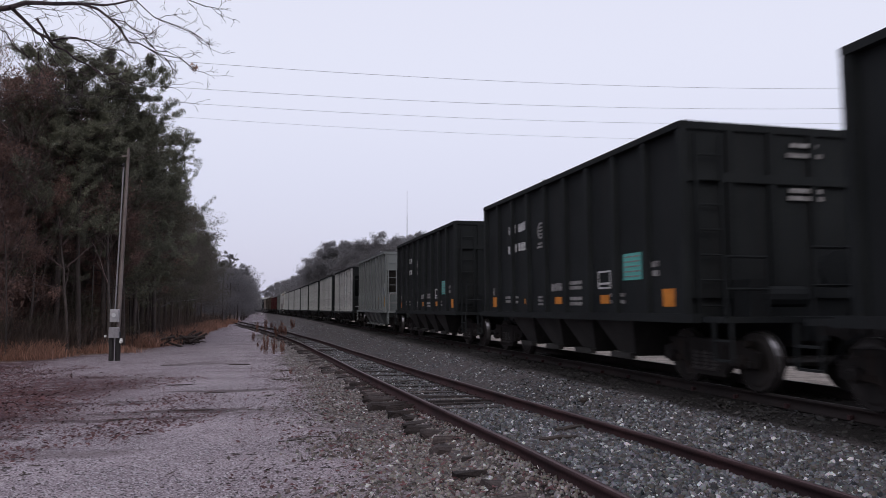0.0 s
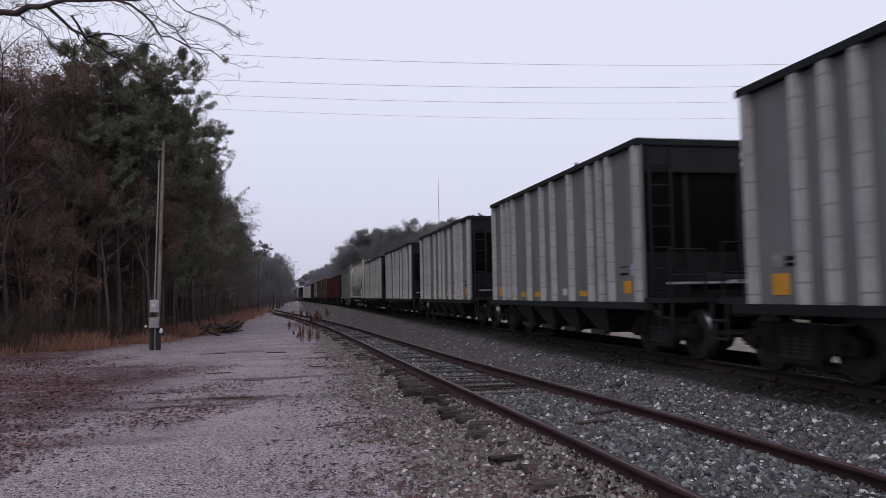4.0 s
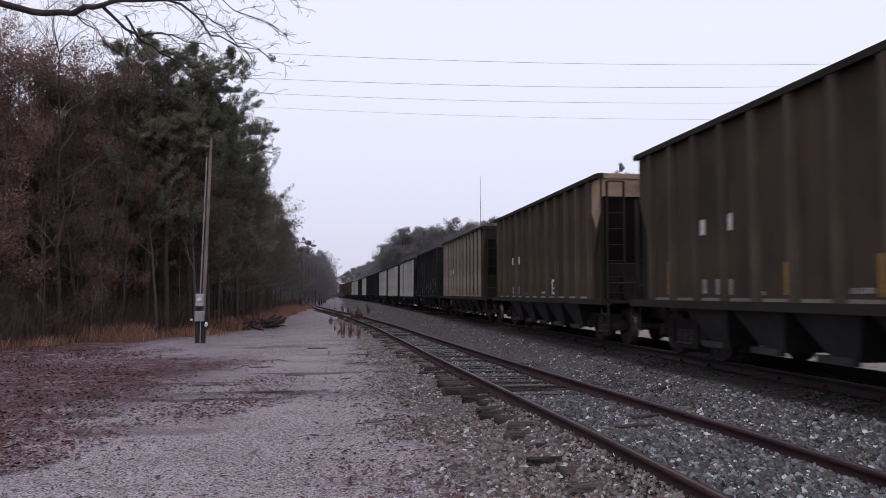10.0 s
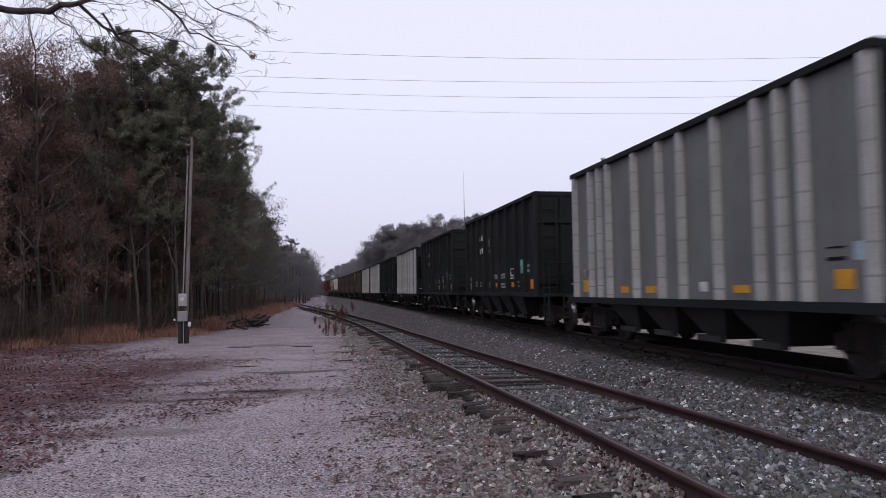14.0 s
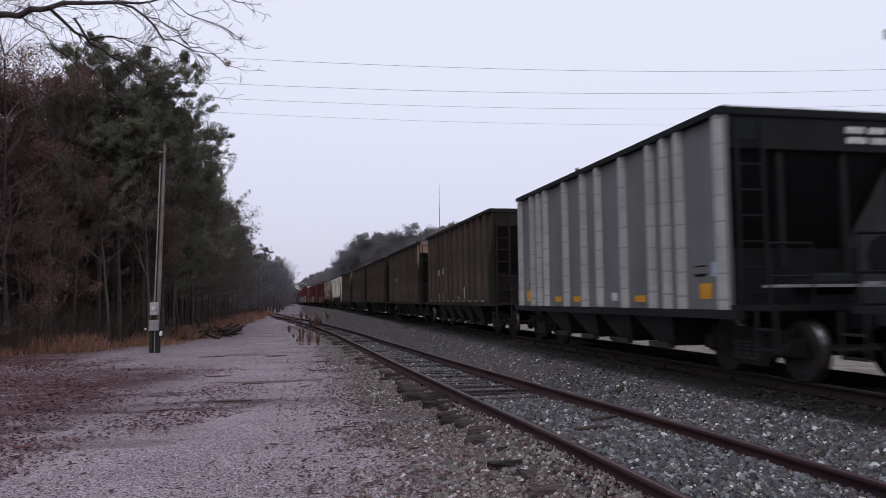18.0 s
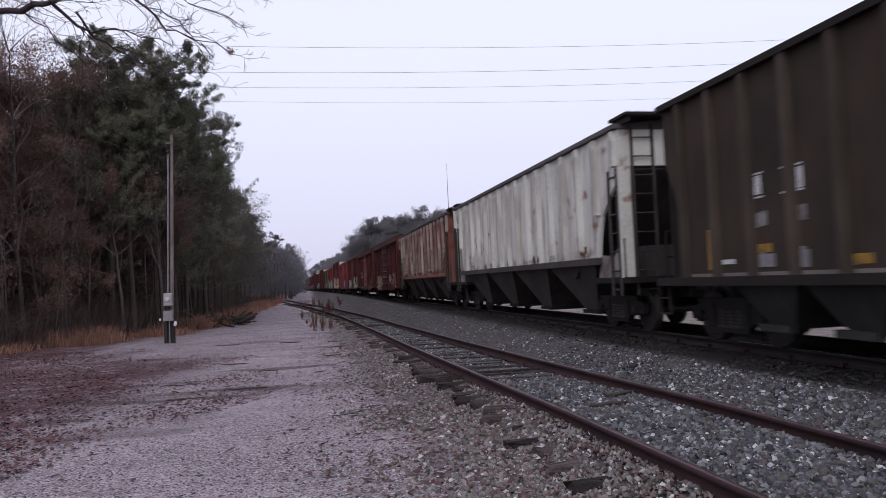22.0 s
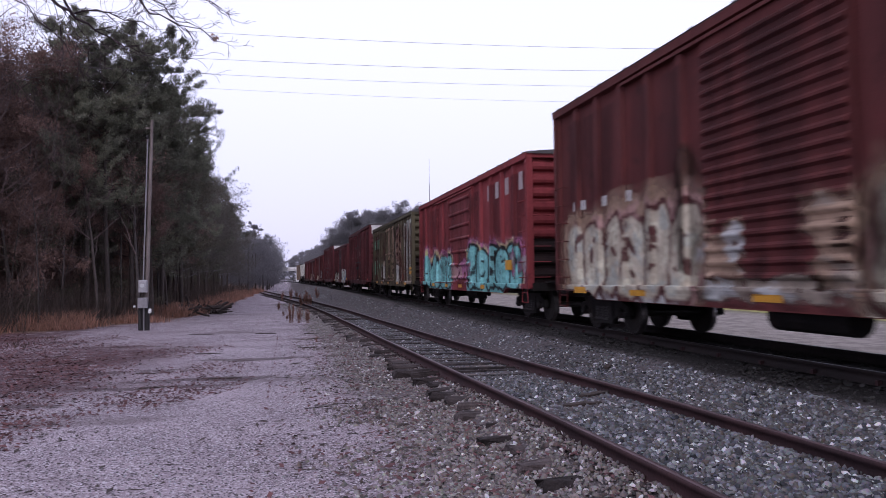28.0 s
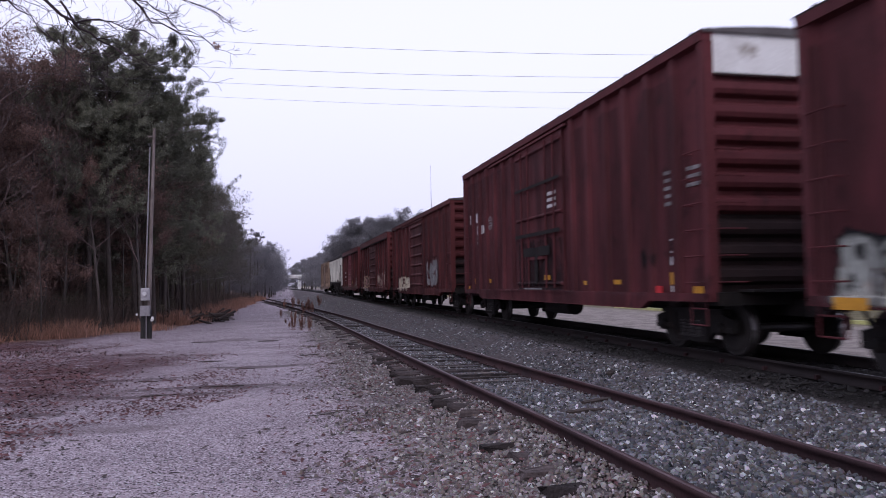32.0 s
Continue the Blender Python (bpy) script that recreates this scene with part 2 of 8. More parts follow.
MAT["concrete"] = paint("pale_concrete", (0.55, 0.54, 0.53), (0.45, 0.44, 0.43), 0.9, 0, 1.0, 30)
MAT["pole_wood"] = paint("grey_pole_wood", (0.19, 0.16, 0.15), (0.13, 0.105, 0.098), 0.95, 0, 2.0, 40, streak=(0.075, 0.06, 0.055), streak_amount=0.5, streak_scale=(20, 20, 0.4), bump=0.5)
MAT["conduit"] = paint("galvanised_conduit", (0.40, 0.39, 0.41), (0.3, 0.29, 0.31), 0.5, 0.5, 4.0, 40)
MAT["black_leg"] = paint("black_post_paint", (0.018, 0.016, 0.017), (0.025, 0.022, 0.022), 0.7, 0, 4.0, 40)
MAT["enclosure"] = paint("grey_enclosure", (0.24, 0.23, 0.245), (0.19, 0.18, 0.19), 0.6, 0.2, 4.0, 40)
MAT["light_plate"] = paint("pale_meter_socket", (0.34, 0.33, 0.345), (0.28, 0.27, 0.28), 0.5, 0.1, 4.0, 40)
MAT["limb"] = paint("dark_limb_bark", (0.07, 0.052, 0.056), (0.042, 0.031, 0.036), 0.95, 0, 3.0, 30, bump=0.3)
MAT["main_rail"] = paint("oily_rail", (0.02, 0.014, 0.0135), (0.012, 0.009, 0.009), 0.7, 0.0, 1.2, 40, spec=0.2)
MAT["grab"] = paint("worn_grab_iron", (0.24, 0.225, 0.225), (0.15, 0.135, 0.135), 0.6, 0.1, 3.0, 40)
MAT["kerb_paint"] = paint("faded_yellow_kerb", (0.42, 0.42, 0.16), (0.3, 0.29, 0.14), 0.8, 0, 1.5, 40)
MAT["wire"] = paint("weathered_cable", (0.12, 0.115, 0.125), None, 0.6, 0, 2.0, 40, bump=0)
glass = bpy.data.materials.new("meter_glass")
glass.use_nodes = True
gb = glass.node_tree.nodes["Principled BSDF"]
gb.inputs["Base Color"].default_value, gb.inputs["Roughness"].default_value = (0.8, 0.8, 0.82, 1), 0.08
gb.inputs["Transmission Weight"].default_value = 0.4
MAT["glass"] = glass
MAT["bark"] = paint("furrowed_bark", (0.072, 0.056, 0.051), (0.046, 0.038, 0.035), 0.95, 0, 4.0, 14, streak=(0.12, 0.102, 0.096), streak_amount=0.3, streak_scale=(9, 9, 1.2), bump=0.9, spread=0.3)
MAT["pale_bark"] = paint("pale_trunk_bark", (0.078, 0.066, 0.062), (0.05, 0.042, 0.04), 0.95, 0, 3.0, 14, bump=0.6, spread=0.3)
MAT["twig"] = paint("winter_twigs", (0.15, 0.106, 0.10), (0.105, 0.077, 0.074), 0.95, 0, 0.5, 6, bump=0, spread=0.25, island=0.3)
MAT["needle"] = paint("pine_needles", (0.164, 0.166, 0.12), (0.118, 0.117, 0.094), 0.9, 0, 0.35, 4, bump=0, spread=0.25, island=0.5)
MAT["evergreen"] = paint("broad_evergreen_leaves", (0.134, 0.124, 0.084), (0.098, 0.086, 0.067), 0.8, 0, 0.35, 4, bump=0, spread=0.3, island=0.5)
MAT["brown_leaf"] = paint("clinging_brown_leaves", (0.245, 0.152, 0.128), (0.18, 0.115, 0.1), 0.9, 0, 0.4, 4, bump=0, spread=0.25, island=0.45)
# distance haze is put into these paler, greyer crown and twig colours
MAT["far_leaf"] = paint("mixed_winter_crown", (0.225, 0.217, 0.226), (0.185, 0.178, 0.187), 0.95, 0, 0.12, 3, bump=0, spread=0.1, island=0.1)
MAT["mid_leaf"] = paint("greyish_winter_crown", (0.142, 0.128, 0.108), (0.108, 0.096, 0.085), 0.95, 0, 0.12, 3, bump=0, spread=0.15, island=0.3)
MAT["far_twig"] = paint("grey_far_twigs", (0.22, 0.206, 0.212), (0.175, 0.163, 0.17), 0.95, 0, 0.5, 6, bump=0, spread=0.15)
MAT["dry_grass"] = paint("dry_broomsedge", (0.4, 0.22, 0.16), (0.29, 0.165, 0.125), 0.95, 0, 0.5, 8, bump=0, spread=0.2, island=0.45)
MAT["red_weed"] = paint("dead_red_weed", (0.23, 0.12, 0.092), (0.15, 0.08, 0.066), 0.95, 0, 2.0, 8, bump=0, spread=0.2, island=0.35)
MAT["dead_leaf"] = paint("fallen_oak_leaves", (0.116, 0.051, 0.052), (0.076, 0.038, 0.041), 0.95, 0, 1.0, 8, bump=0, island=0.35)
MAT["brush"] = paint("grey_dead_brush", (0.125, 0.094, 0.08), (0.075, 0.058, 0.052), 0.95, 0, 1.0, 8, bump=0, spread=0.2, island=0.4)
MAT["mustard"] = paint("faded_mustard_bar", (0.30, 0.17, 0.03), (0.2, 0.11, 0.025), 0.7, 0, 4.0, 50)
MAT["litter_wood"] = paint("rotted_wood", (0.06, 0.045, 0.04), (0.035, 0.028, 0.026), 0.95, 0, 6.0, 25, bump=0.7, spread=0.2)


def thin_leaf(m, share):
    """Lets light through a leaf's blade."""
    n, l = m.node_tree.nodes, m.node_tree.links
    bsdf, out = n["Principled BSDF"], n["Material Output"]
    through_light = n.new("ShaderNodeBsdfTranslucent")
    mixer = n.new("ShaderNodeMixShader")
    mixer.inputs[0].default_value = share
    l.new(bsdf.inputs["Base Color"].links[0].from_socket, through_light.inputs["Color"])
    l.new(bsdf.outputs[0], mixer.inputs[1])
    l.new(through_light.outputs[0], mixer.inputs[2])
    l.new(mixer.outputs[0], out.inputs["Surface"])


# far crowns let more light through, for a hazier look
for key in ("needle", "evergreen", "brown_leaf", "mid_leaf", "far_leaf", "dry_grass", "brush", "red_weed"):
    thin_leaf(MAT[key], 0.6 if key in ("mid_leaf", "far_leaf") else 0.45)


def stone_material(name, tones, value=1.5):
    m = bpy.data.materials.new(name)
    m.use_nodes = True
    n, l = m.node_tree.nodes, m.node_tree.links
    bsdf = n["Principled BSDF"]
    bsdf.inputs["Roughness"].default_value = 0.85
    bsdf.inputs["Specular IOR Level"].default_value = 0.25
    geo = n.new("ShaderNodeNewGeometry")
    r = n.new("ShaderNodeValToRGB")
    r.color_ramp.interpolation = "LINEAR"
    els = r.color_ramp.elements
    els[0].position, els[0].color = 0.0, (*tones[0], 1)
    els[1].position, els[1].color = 1.0, (*tones[-1], 1)
    for i, t in enumerate(tones[1:-1]):
        e = els.new((i + 1) / (len(tones) - 1))
        e.color = (*t, 1)
    l.new(geo.outputs["Random Per Island"], r.inputs[0])
    tc = n.new("ShaderNodeTexCoord")
    t = n.new("ShaderNodeTexNoise")
    t.inputs["Scale"].default_value = 45
    l.new(tc.outputs["Object"], t.inputs["Vector"])
    mx = n.new("ShaderNodeMix")
    mx.data_type, mx.blend_type = "RGBA", "MULTIPLY"
    mx.inputs[0].default_value = 0.7
    l.new(r.outputs[0], mx.inputs[6])
    l.new(t.outputs["Color"], mx.inputs[7])
    hs = n.new("ShaderNodeHueSaturation")
    hs.inputs["Saturation"].default_value, hs.inputs["Value"].default_value = 0.8, value
    l.new(mx.outputs[2], hs.inputs["Color"])
    l.new(hs.outputs[0], bsdf.inputs["Base Color"])
    return m


MAT["stone"] = stone_material("granite_ballast", [(0.012, 0.013, 0.017), (0.075, 0.08, 0.096), (0.17, 0.174, 0.197), (0.09, 0.07, 0.055), (0.1, 0.105, 0.125), (0.25, 0.253, 0.273), (0.018, 0.018, 0.021), (0.15, 0.139, 0.137), (0.045, 0.05, 0.066), (0.13, 0.107, 0.09), (0.026, 0.029, 0.037), (0.3, 0.3, 0.315), (0.053, 0.055, 0.067), (0.74, 0.735, 0.75)], 1.25)
MAT["brown_stone"] = stone_material("stained_ballast", [(0.02, 0.016, 0.015), (0.18, 0.15, 0.14), (0.06, 0.047, 0.043), (0.3, 0.265, 0.255), (0.13, 0.1, 0.087), (0.235, 0.205, 0.197), (0.03, 0.025, 0.024), (0.125, 0.083, 0.068), (0.17, 0.143, 0.135), (0.09, 0.074, 0.07), (0.55, 0.52, 0.52)])
# oily stones, darkened further for the shade under the train
MAT["oily_shaded_stone"] = stone_material("oily_ballast", [(0.015, 0.013, 0.012), (0.03, 0.026, 0.025), (0.02, 0.018, 0.017), (0.045, 0.04, 0.038)])
MAT["pebble"] = stone_material("crushed_gravel", [(0.05, 0.042, 0.046), (0.28, 0.245, 0.27), (0.17, 0.145, 0.155), (0.42, 0.38, 0.41), (0.08, 0.066, 0.072), (0.3, 0.26, 0.285), (0.58, 0.54, 0.57)])


# ---- mesh helpers ----
class Shape:
    """Gathers boxes, prisms and tubes into one mesh."""

    def __init__(self):
        self.v, self.f = [], []

    def add(self, verts, faces):
        k = len(self.v)
        self.v += [tuple(p) for p in verts]
        self.f += [tuple(i + k for i in q) for q in faces]
        return self

    def box(self, x0, x1, y0, y1, z0, z1):
        p = [(x, y, z) for x in (x0, x1) for y in (y0, y1) for z in (z0, z1)]
        return self.add(p, [(0, 1, 3, 2), (4, 6, 7, 5), (0, 4, 5, 1), (2, 3, 7, 6), (0, 2, 6, 4), (1, 5, 7, 3)])

    def slab(self, x0, x1, y0, y1, z0, z1, c=0.015):
        """A box with its four long edges along z and its top edge taken off."""
        ring = [(x0 + c, y0), (x1 - c, y0), (x1, y0 + c), (x1, y1 - c), (x1 - c, y1), (x0 + c, y1), (x0, y1 - c), (x0, y0 + c)]
        cx, cy = (x0 + x1) / 2, (y0 + y1) / 2
        inner = [(cx + (x - cx) * (1 - 2 * c / (x1 - x0)), cy + (y - cy) * (1 - 2 * c / (y1 - y0))) for x, y in ring]
        v = [(x, y, z0) for x, y in ring] + [(x, y, z1 - c) for x, y in ring] + [(x, y, z1) for x, y in inner]
        f = [tuple(range(7, -1, -1)), tuple(range(16, 24))]
        for a in (0, 8):
            f += [(a + i, a + (i + 1) % 8, a + 8 + (i + 1) % 8, a + 8 + i) for i in range(8)]
        return self.add(v, f)

    def prism(self, poly, axis, a, b):
        """A polygon in the two other axes, drawn out along axis from a to b."""
        def at(p, w):
            q = list(p)
            q.insert("xyz".index(axis), w)
            return tuple(q)
        n = len(poly)
        return self.add([at(p, a) for p in poly] + [at(p, b) for p in poly],
                        [tuple(range(n)), tuple(range(2 * n - 1, n - 1, -1))] + [(i, n + i, n + (i + 1) % n, (i + 1) % n) for i in range(n)])

    def tube(self, p, q, r0, r1=None, n=8, caps=True):
        p, q = Vector(p), Vector(q)
        r1 = r0 if r1 is None else r1
        d = (q - p).normalized()
        u = d.orthogonal().normalized()
        w = d.cross(u)
        ring = [(math.cos(2 * math.pi * i / n), math.sin(2 * math.pi * i / n)) for i in range(n)]
        v = [p + (u * c + w * s) * r0 for c, s in ring] + [q + (u * c + w * s) * r1 for c, s in ring]
        f = [(i, (i + 1) % n, n + (i + 1) % n, n + i) for i in range(n)]
        if caps:
            f += [tuple(range(n - 1, -1, -1)), tuple(range(n, 2 * n))]
        return self.add(v, f)

    def path(self, pts, r, n=6):
        for a, b in zip(pts, pts[1:]):
            self.tube(a, b, r, r, n)
        return self

    def mesh(self, name, material, smooth=False):
        me = bpy.data.meshes.new(name)
        me.from_pydata(self.v, [], self.f)
        me.materials.append(material)
        bm = bmesh.new()
        bm.from_mesh(me)
        bmesh.ops.recalc_face_normals(bm, faces=bm.faces)
        bm.to_mesh(me)
        bm.free()
        if smooth:
            me.shade_smooth()
        return me


def part(name, shape, material, parent, label="", at=None, smooth=False):
    me = shape if isinstance(shape, bpy.types.Mesh) else shape.mesh(name, material, smooth)
    ob = new(name, me)
    ob.parent = parent
    if at:
        ob.location = at
    if label:
        ob["label"] = label
    return ob


def thing(name, label, category, group="", at=(0, 0, 0), rz=0.0):
    ob = new(name)
    ob.location, ob.rotation_euler = at, (0, 0, radians(rz))
    return tagged(ob, label, category, group)


def raw_mesh(name, verts, faces, material, smooth=False):
    """A mesh from arrays; faces all of one size."""
    me = bpy.data.meshes.new(name)
    verts, faces = np.asarray(verts, dtype=np.float32), np.asarray(faces, dtype=np.int32)
    k = faces.shape[1]
    me.vertices.add(len(verts))
    me.vertices.foreach_set("co", verts.ravel())
    me.loops.add(faces.size)
    me.loops.foreach_set("vertex_index", faces.ravel())
    me.polygons.add(len(faces))
    me.polygons.foreach_set("loop_start", np.arange(0, faces.size, k, dtype=np.int32))
    me.update(calc_edges=True)
    me.materials.append(material)
    if smooth:
        me.shade_smooth()
    return me


# ---- the lie of the land ----
MAIN_X, MAIN_TOP = 7.7, 0.35


def bend(y):
    """How far the main line swings to the west of its straight, and its heading."""
    a, k = np.clip(y, 0, 420), 0.92e-4
    return -k * a * a - 2 * k * 420 * np.maximum(np.asarray(y) - 420, 0)


def main_x(y):
    return MAIN_X + bend(y)


def siding_x(y):
    y = np.asarray(y, dtype=float)
    a = np.clip(y - 26, 0, 60)
    return 3.25 - 0.00082 * a * a - 0.098 * np.maximum(y - 86, 0)


def rail_z(y):
    return np.interp(y, [-40, 0, 7, 12, 19, 33, 60, 100, 400], [0.32, 0.30, 0.21, 0.10, -0.05, -0.30, -0.55, -0.65, -0.65])


def ground_z(x, y):
    """The ground's height: gravel lot, low siding bed, main-line bank, and the road and field beyond."""
    x, y = np.broadcast_arrays(np.asarray(x, dtype=float), np.asarray(y, dtype=float))
    r, sx, mx = rail_z(y), siding_x(y), main_x(y)
    side_on = np.clip((150 - y) / 20, 0, 1)
    lot = r - 0.28
    shallow = np.clip((y - 14) / 8, 0, 1) * 0.05
    shoulder = lot + (0.0 + shallow) * side_on
    bed = lot + np.interp(y, [7.5, 10.5, 13.0], [0.158, 0.125, 0.085]) * side_on
    t = np.clip((x - (sx - 2.5)) / 1.0, 0, 1)
    z = lot + (shoulder - lot) * t
    t = np.clip((x - (sx - 1.35)) / 0.6, 0, 1)
    z = z + (bed - z) * t * t * (3 - 2 * t)
    foot, top = np.maximum(sx + 1.45, mx - 4.2), mx - 1.75
    foot = np.minimum(foot, top - 1.2)
    t = np.clip((x - foot) / (top - foot), 0, 1)
    z = z + (MAIN_TOP - 0.168 - z) * t
    t = np.clip((x - (mx + 1.75)) / 2.2, 0, 1)
    z = z + (-0.25 - z) * t
    return z


def ground_material():
    m = bpy.data.materials.new("gravel_lot_and_leaf_litter")
    m.use_nodes = True
    n, l = m.node_tree.nodes, m.node_tree.links
    bsdf = n["Principled BSDF"]
    bsdf.inputs["Roughness"].default_value = 0.95
    bsdf.inputs["Specular IOR Level"].default_value = 0.15
    tc = n.new("ShaderNodeTexCoord")
    sep = n.new("ShaderNodeSeparateXYZ")
    l.new(tc.outputs["Object"], sep.inputs[0])

    def nz(scale, detail=5.0, rough=0.6, stretch=None):
        t = n.new("ShaderNodeTexNoise")
        t.inputs["Scale"].default_value, t.inputs["Detail"].default_value, t.inputs["Roughness"].default_value = scale, detail, rough
        if stretch:
            mp = n.new("ShaderNodeMapping")
            mp.inputs["Scale"].default_value = stretch
            l.new(tc.outputs["Object"], mp.inputs["Vector"])
            l.new(mp.outputs[0], t.inputs["Vector"])
        else:
            l.new(tc.outputs["Object"], t.inputs["Vector"])
        return t.outputs["Fac"]

    def rng(src, a, b, lo=0.0, hi=1.0, smooth=True):
        r = n.new("ShaderNodeMapRange")
        if smooth:
            r.interpolation_type = "SMOOTHSTEP"
        for key, v in (("From Min", a), ("From Max", b), ("To Min", lo), ("To Max", hi)):
            r.inputs[key].default_value = v
        l.new(src, r.inputs["Value"])
        return r.outputs[0]

    def op(kind, a, b):
        q = n.new("ShaderNodeMath")
        q.operation = kind
        for s, v in ((q.inputs[0], a), (q.inputs[1], b)):
            if isinstance(v, (int, float)):
                s.default_value = v
            else:
                l.new(v, s)
        return q.outputs[0]

    def mix(fac, a, b):
        q = n.new("ShaderNodeMix")
        q.data_type = "RGBA"
        for s, v in ((q.inputs[0], fac), (q.inputs[6], a), (q.inputs[7], b)):
            if isinstance(v, tuple):
                s.default_value = (*v, 1)
            else:
                l.new(v, s)
        return q.outputs[2]

    x, y = sep.outputs[0], sep.outputs[1]
    vor = n.new("ShaderNodeTexVoronoi")
    vor.inputs["Scale"].default_value = 60
    l.new(tc.outputs["Object"], vor.inputs["Vector"])
    chips = n.new("ShaderNodeSeparateColor")
    l.new(vor.outputs["Color"], chips.inputs[0])
    gravel = mix(rng(nz(0.5), 0.35, 0.65), (0.366, 0.302, 0.332), (0.272, 0.222, 0.248))
    gravel = mix(rng(chips.outputs[0], 0.70, 0.85), gravel, (0.55, 0.50, 0.54))
    gravel = mix(rng(chips.outputs[1], 0.72, 0.85), gravel, (0.062, 0.05, 0.054))
    # damp, trodden bands across the lot
    gravel = mix(op("MULTIPLY", rng(nz(0.55, 6.0, 0.6, (0.35, 1.3, 1)), 0.54, 0.66), 0.5), gravel, (0.10, 0.074, 0.078))
    for cx, cy, rx, ry in ((-1.0, 13.6, 1.9, 0.42), (-2.1, 12.7, 1.5, 0.3), (-3.6, 15.4, 1.8, 0.4), (-0.6, 17.6, 1.6, 0.4), (-4.0, 11.0, 1.4, 0.3)):
        dx = op("DIVIDE", op("SUBTRACT", x, cx), rx)
        dy = op("DIVIDE", op("SUBTRACT", y, cy), ry)
        away = op("ADD", op("ADD", op("MULTIPLY", dx, dx), op("MULTIPLY", dy, dy)), op("MULTIPLY", op("SUBTRACT", nz(1.6, 8.0, 0.75), 0.5), 6.0))
        gravel = mix(op("MULTIPLY", rng(away, 0.2, 1.1, 1.0, 0.0), 0.75), gravel, (0.07, 0.05, 0.052))
    # leaf litter lies in the west and in scattered drifts
    edge = op("ADD", x, op("MULTIPLY", op("SUBTRACT", nz(0.35, 6.0), 0.5), 7.0))
    reach = op("ADD", edge, rng(y, 8.0, 14.0, 2.7, 0.0))
    west = rng(reach, -4.6, -1.2, 1.0, 0.0)
    patch = rng(nz(1.4, 10.0, 0.78), 0.32, 0.54)
    far_lot = op("MAXIMUM", rng(y, 19.0, 27.0, 1.0, 0.25), rng(x, -6.0, -9.5))
    litter = op("MULTIPLY", op("MULTIPLY", west, patch), far_lot)
    leaf = mix(rng(nz(26.0, 3.0), 0.35, 0.65), (0.1, 0.049, 0.053), (0.056, 0.033, 0.038))
    col = mix(litter, gravel, leaf)
    # the wood's floor
    wood_edge = op("ADD", op("MULTIPLY", x, -1.0), rng(y, 30.0, 42.0, -12.2, -6.8, False))
    wood_edge = op("ADD", wood_edge, op("MULTIPLY", op("SUBTRACT", nz(0.45, 8.0, 0.7), 0.5), 5.5))
    floor_mask = rng(wood_edge, -1.9, 0.3)
    straw = mix(rng(nz(3.0, 6.0), 0.4, 0.62), (0.19, 0.113, 0.08), (0.085, 0.052, 0.042))
    col = mix(floor_mask, col, straw)
    # ballast under the tracks; main line darker, oily, with train shade painted in
    # shade in the gaps between stones is put into this dark bed colour
    grime = mix(rng(nz(9.0, 4.0), 0.35, 0.65), (0.125, 0.108, 0.11), (0.068, 0.057, 0.058))
    col = mix(op("MULTIPLY", rng(op("ADD", x, op("MULTIPLY", op("SUBTRACT", nz(0.8, 6.0), 0.5), 1.6)), 0.7, 1.9), rng(x, 11.0, 12.0, 1.0, 0.0)), col, grime)
    oil_and_shade = mix(rng(nz(12.0, 4.0), 0.35, 0.65), (0.02, 0.017, 0.016), (0.012, 0.0105, 0.010))
    col = mix(op("MULTIPLY", rng(x, 5.65, 6.05), rng(x, 9.3, 10.2, 1.0, 0.0)), col, oil_and_shade)
    # pale road and dry field past the main line
    road = mix(rng(nz(2.0), 0.4, 0.6), (0.28, 0.245, 0.222), (0.19, 0.165, 0.148))
    col = mix(rng(x, 11.2, 12.2), col, road)
    field = mix(rng(nz(0.25, 6.0), 0.4, 0.62), (0.16, 0.14, 0.075), (0.10, 0.09, 0.05))
    col = mix(op("ADD", rng(x, 19.0, 22.0), rng(x, -40.0, -80.0)), col, field)
    l.new(col, bsdf.inputs["Base Color"])
    b = n.new("ShaderNodeBump")
    b.inputs["Strength"].default_value, b.inputs["Distance"].default_value = 0.8, 0.022
    l.new(op("ADD", vor.outputs["Distance"], nz(70.0, 3.0)), b.inputs["Height"])
    l.new(b.outputs[0], bsdf.inputs["Normal"])
    return m


def spaced(*runs):
    out = []
    for a, b, step in runs:
        out += list(np.arange(a, b - 1e-6, step))
    return np.array(out + [runs[-1][1]])


def build_ground():
    xs = spaced((-2500, -400, 300), (-400, -60, 34), (-60, -14, 2.0), (-14, 14, 0.28), (14, 30, 2), (30, 80, 10), (80, 400, 40), (400, 2500, 300))
    ys = spaced((-2500, -500, 250), (-500, -60, 40), (-60, -4, 4), (-4, 60, 0.5), (60, 160, 2.0), (160, 440, 10), (440, 1000, 70), (1000, 2500, 250))
    gx, gy = np.meshgrid(xs, ys)
    z = ground_z(gx, gy)
    for i in range(gx.shape[0]):
        for j in range(gx.shape[1]):
            if abs(gx[i, j]) < 60 and -60 < gy[i, j] < 160:
                z[i, j] += 0.03 * noise.noise((gx[i, j] * 0.7, gy[i, j] * 0.7, 0)) + 0.012 * noise.noise((gx[i, j] * 3, gy[i, j] * 3, 5))
    w = gx.shape[1]
    i = np.arange(gx.shape[0] - 1)[:, None] * w + np.arange(w - 1)[None]
    faces = np.stack([i, i + 1, i + w + 1, i + w], -1).reshape(-1, 4)
    me = raw_mesh("ground", np.stack([gx, gy, z], -1).reshape(-1, 3), faces, ground_material(), True)
    tagged(new("ground", me), "grey gravel lot with reddish leaf litter", "ground", kind="structure")


build_ground()


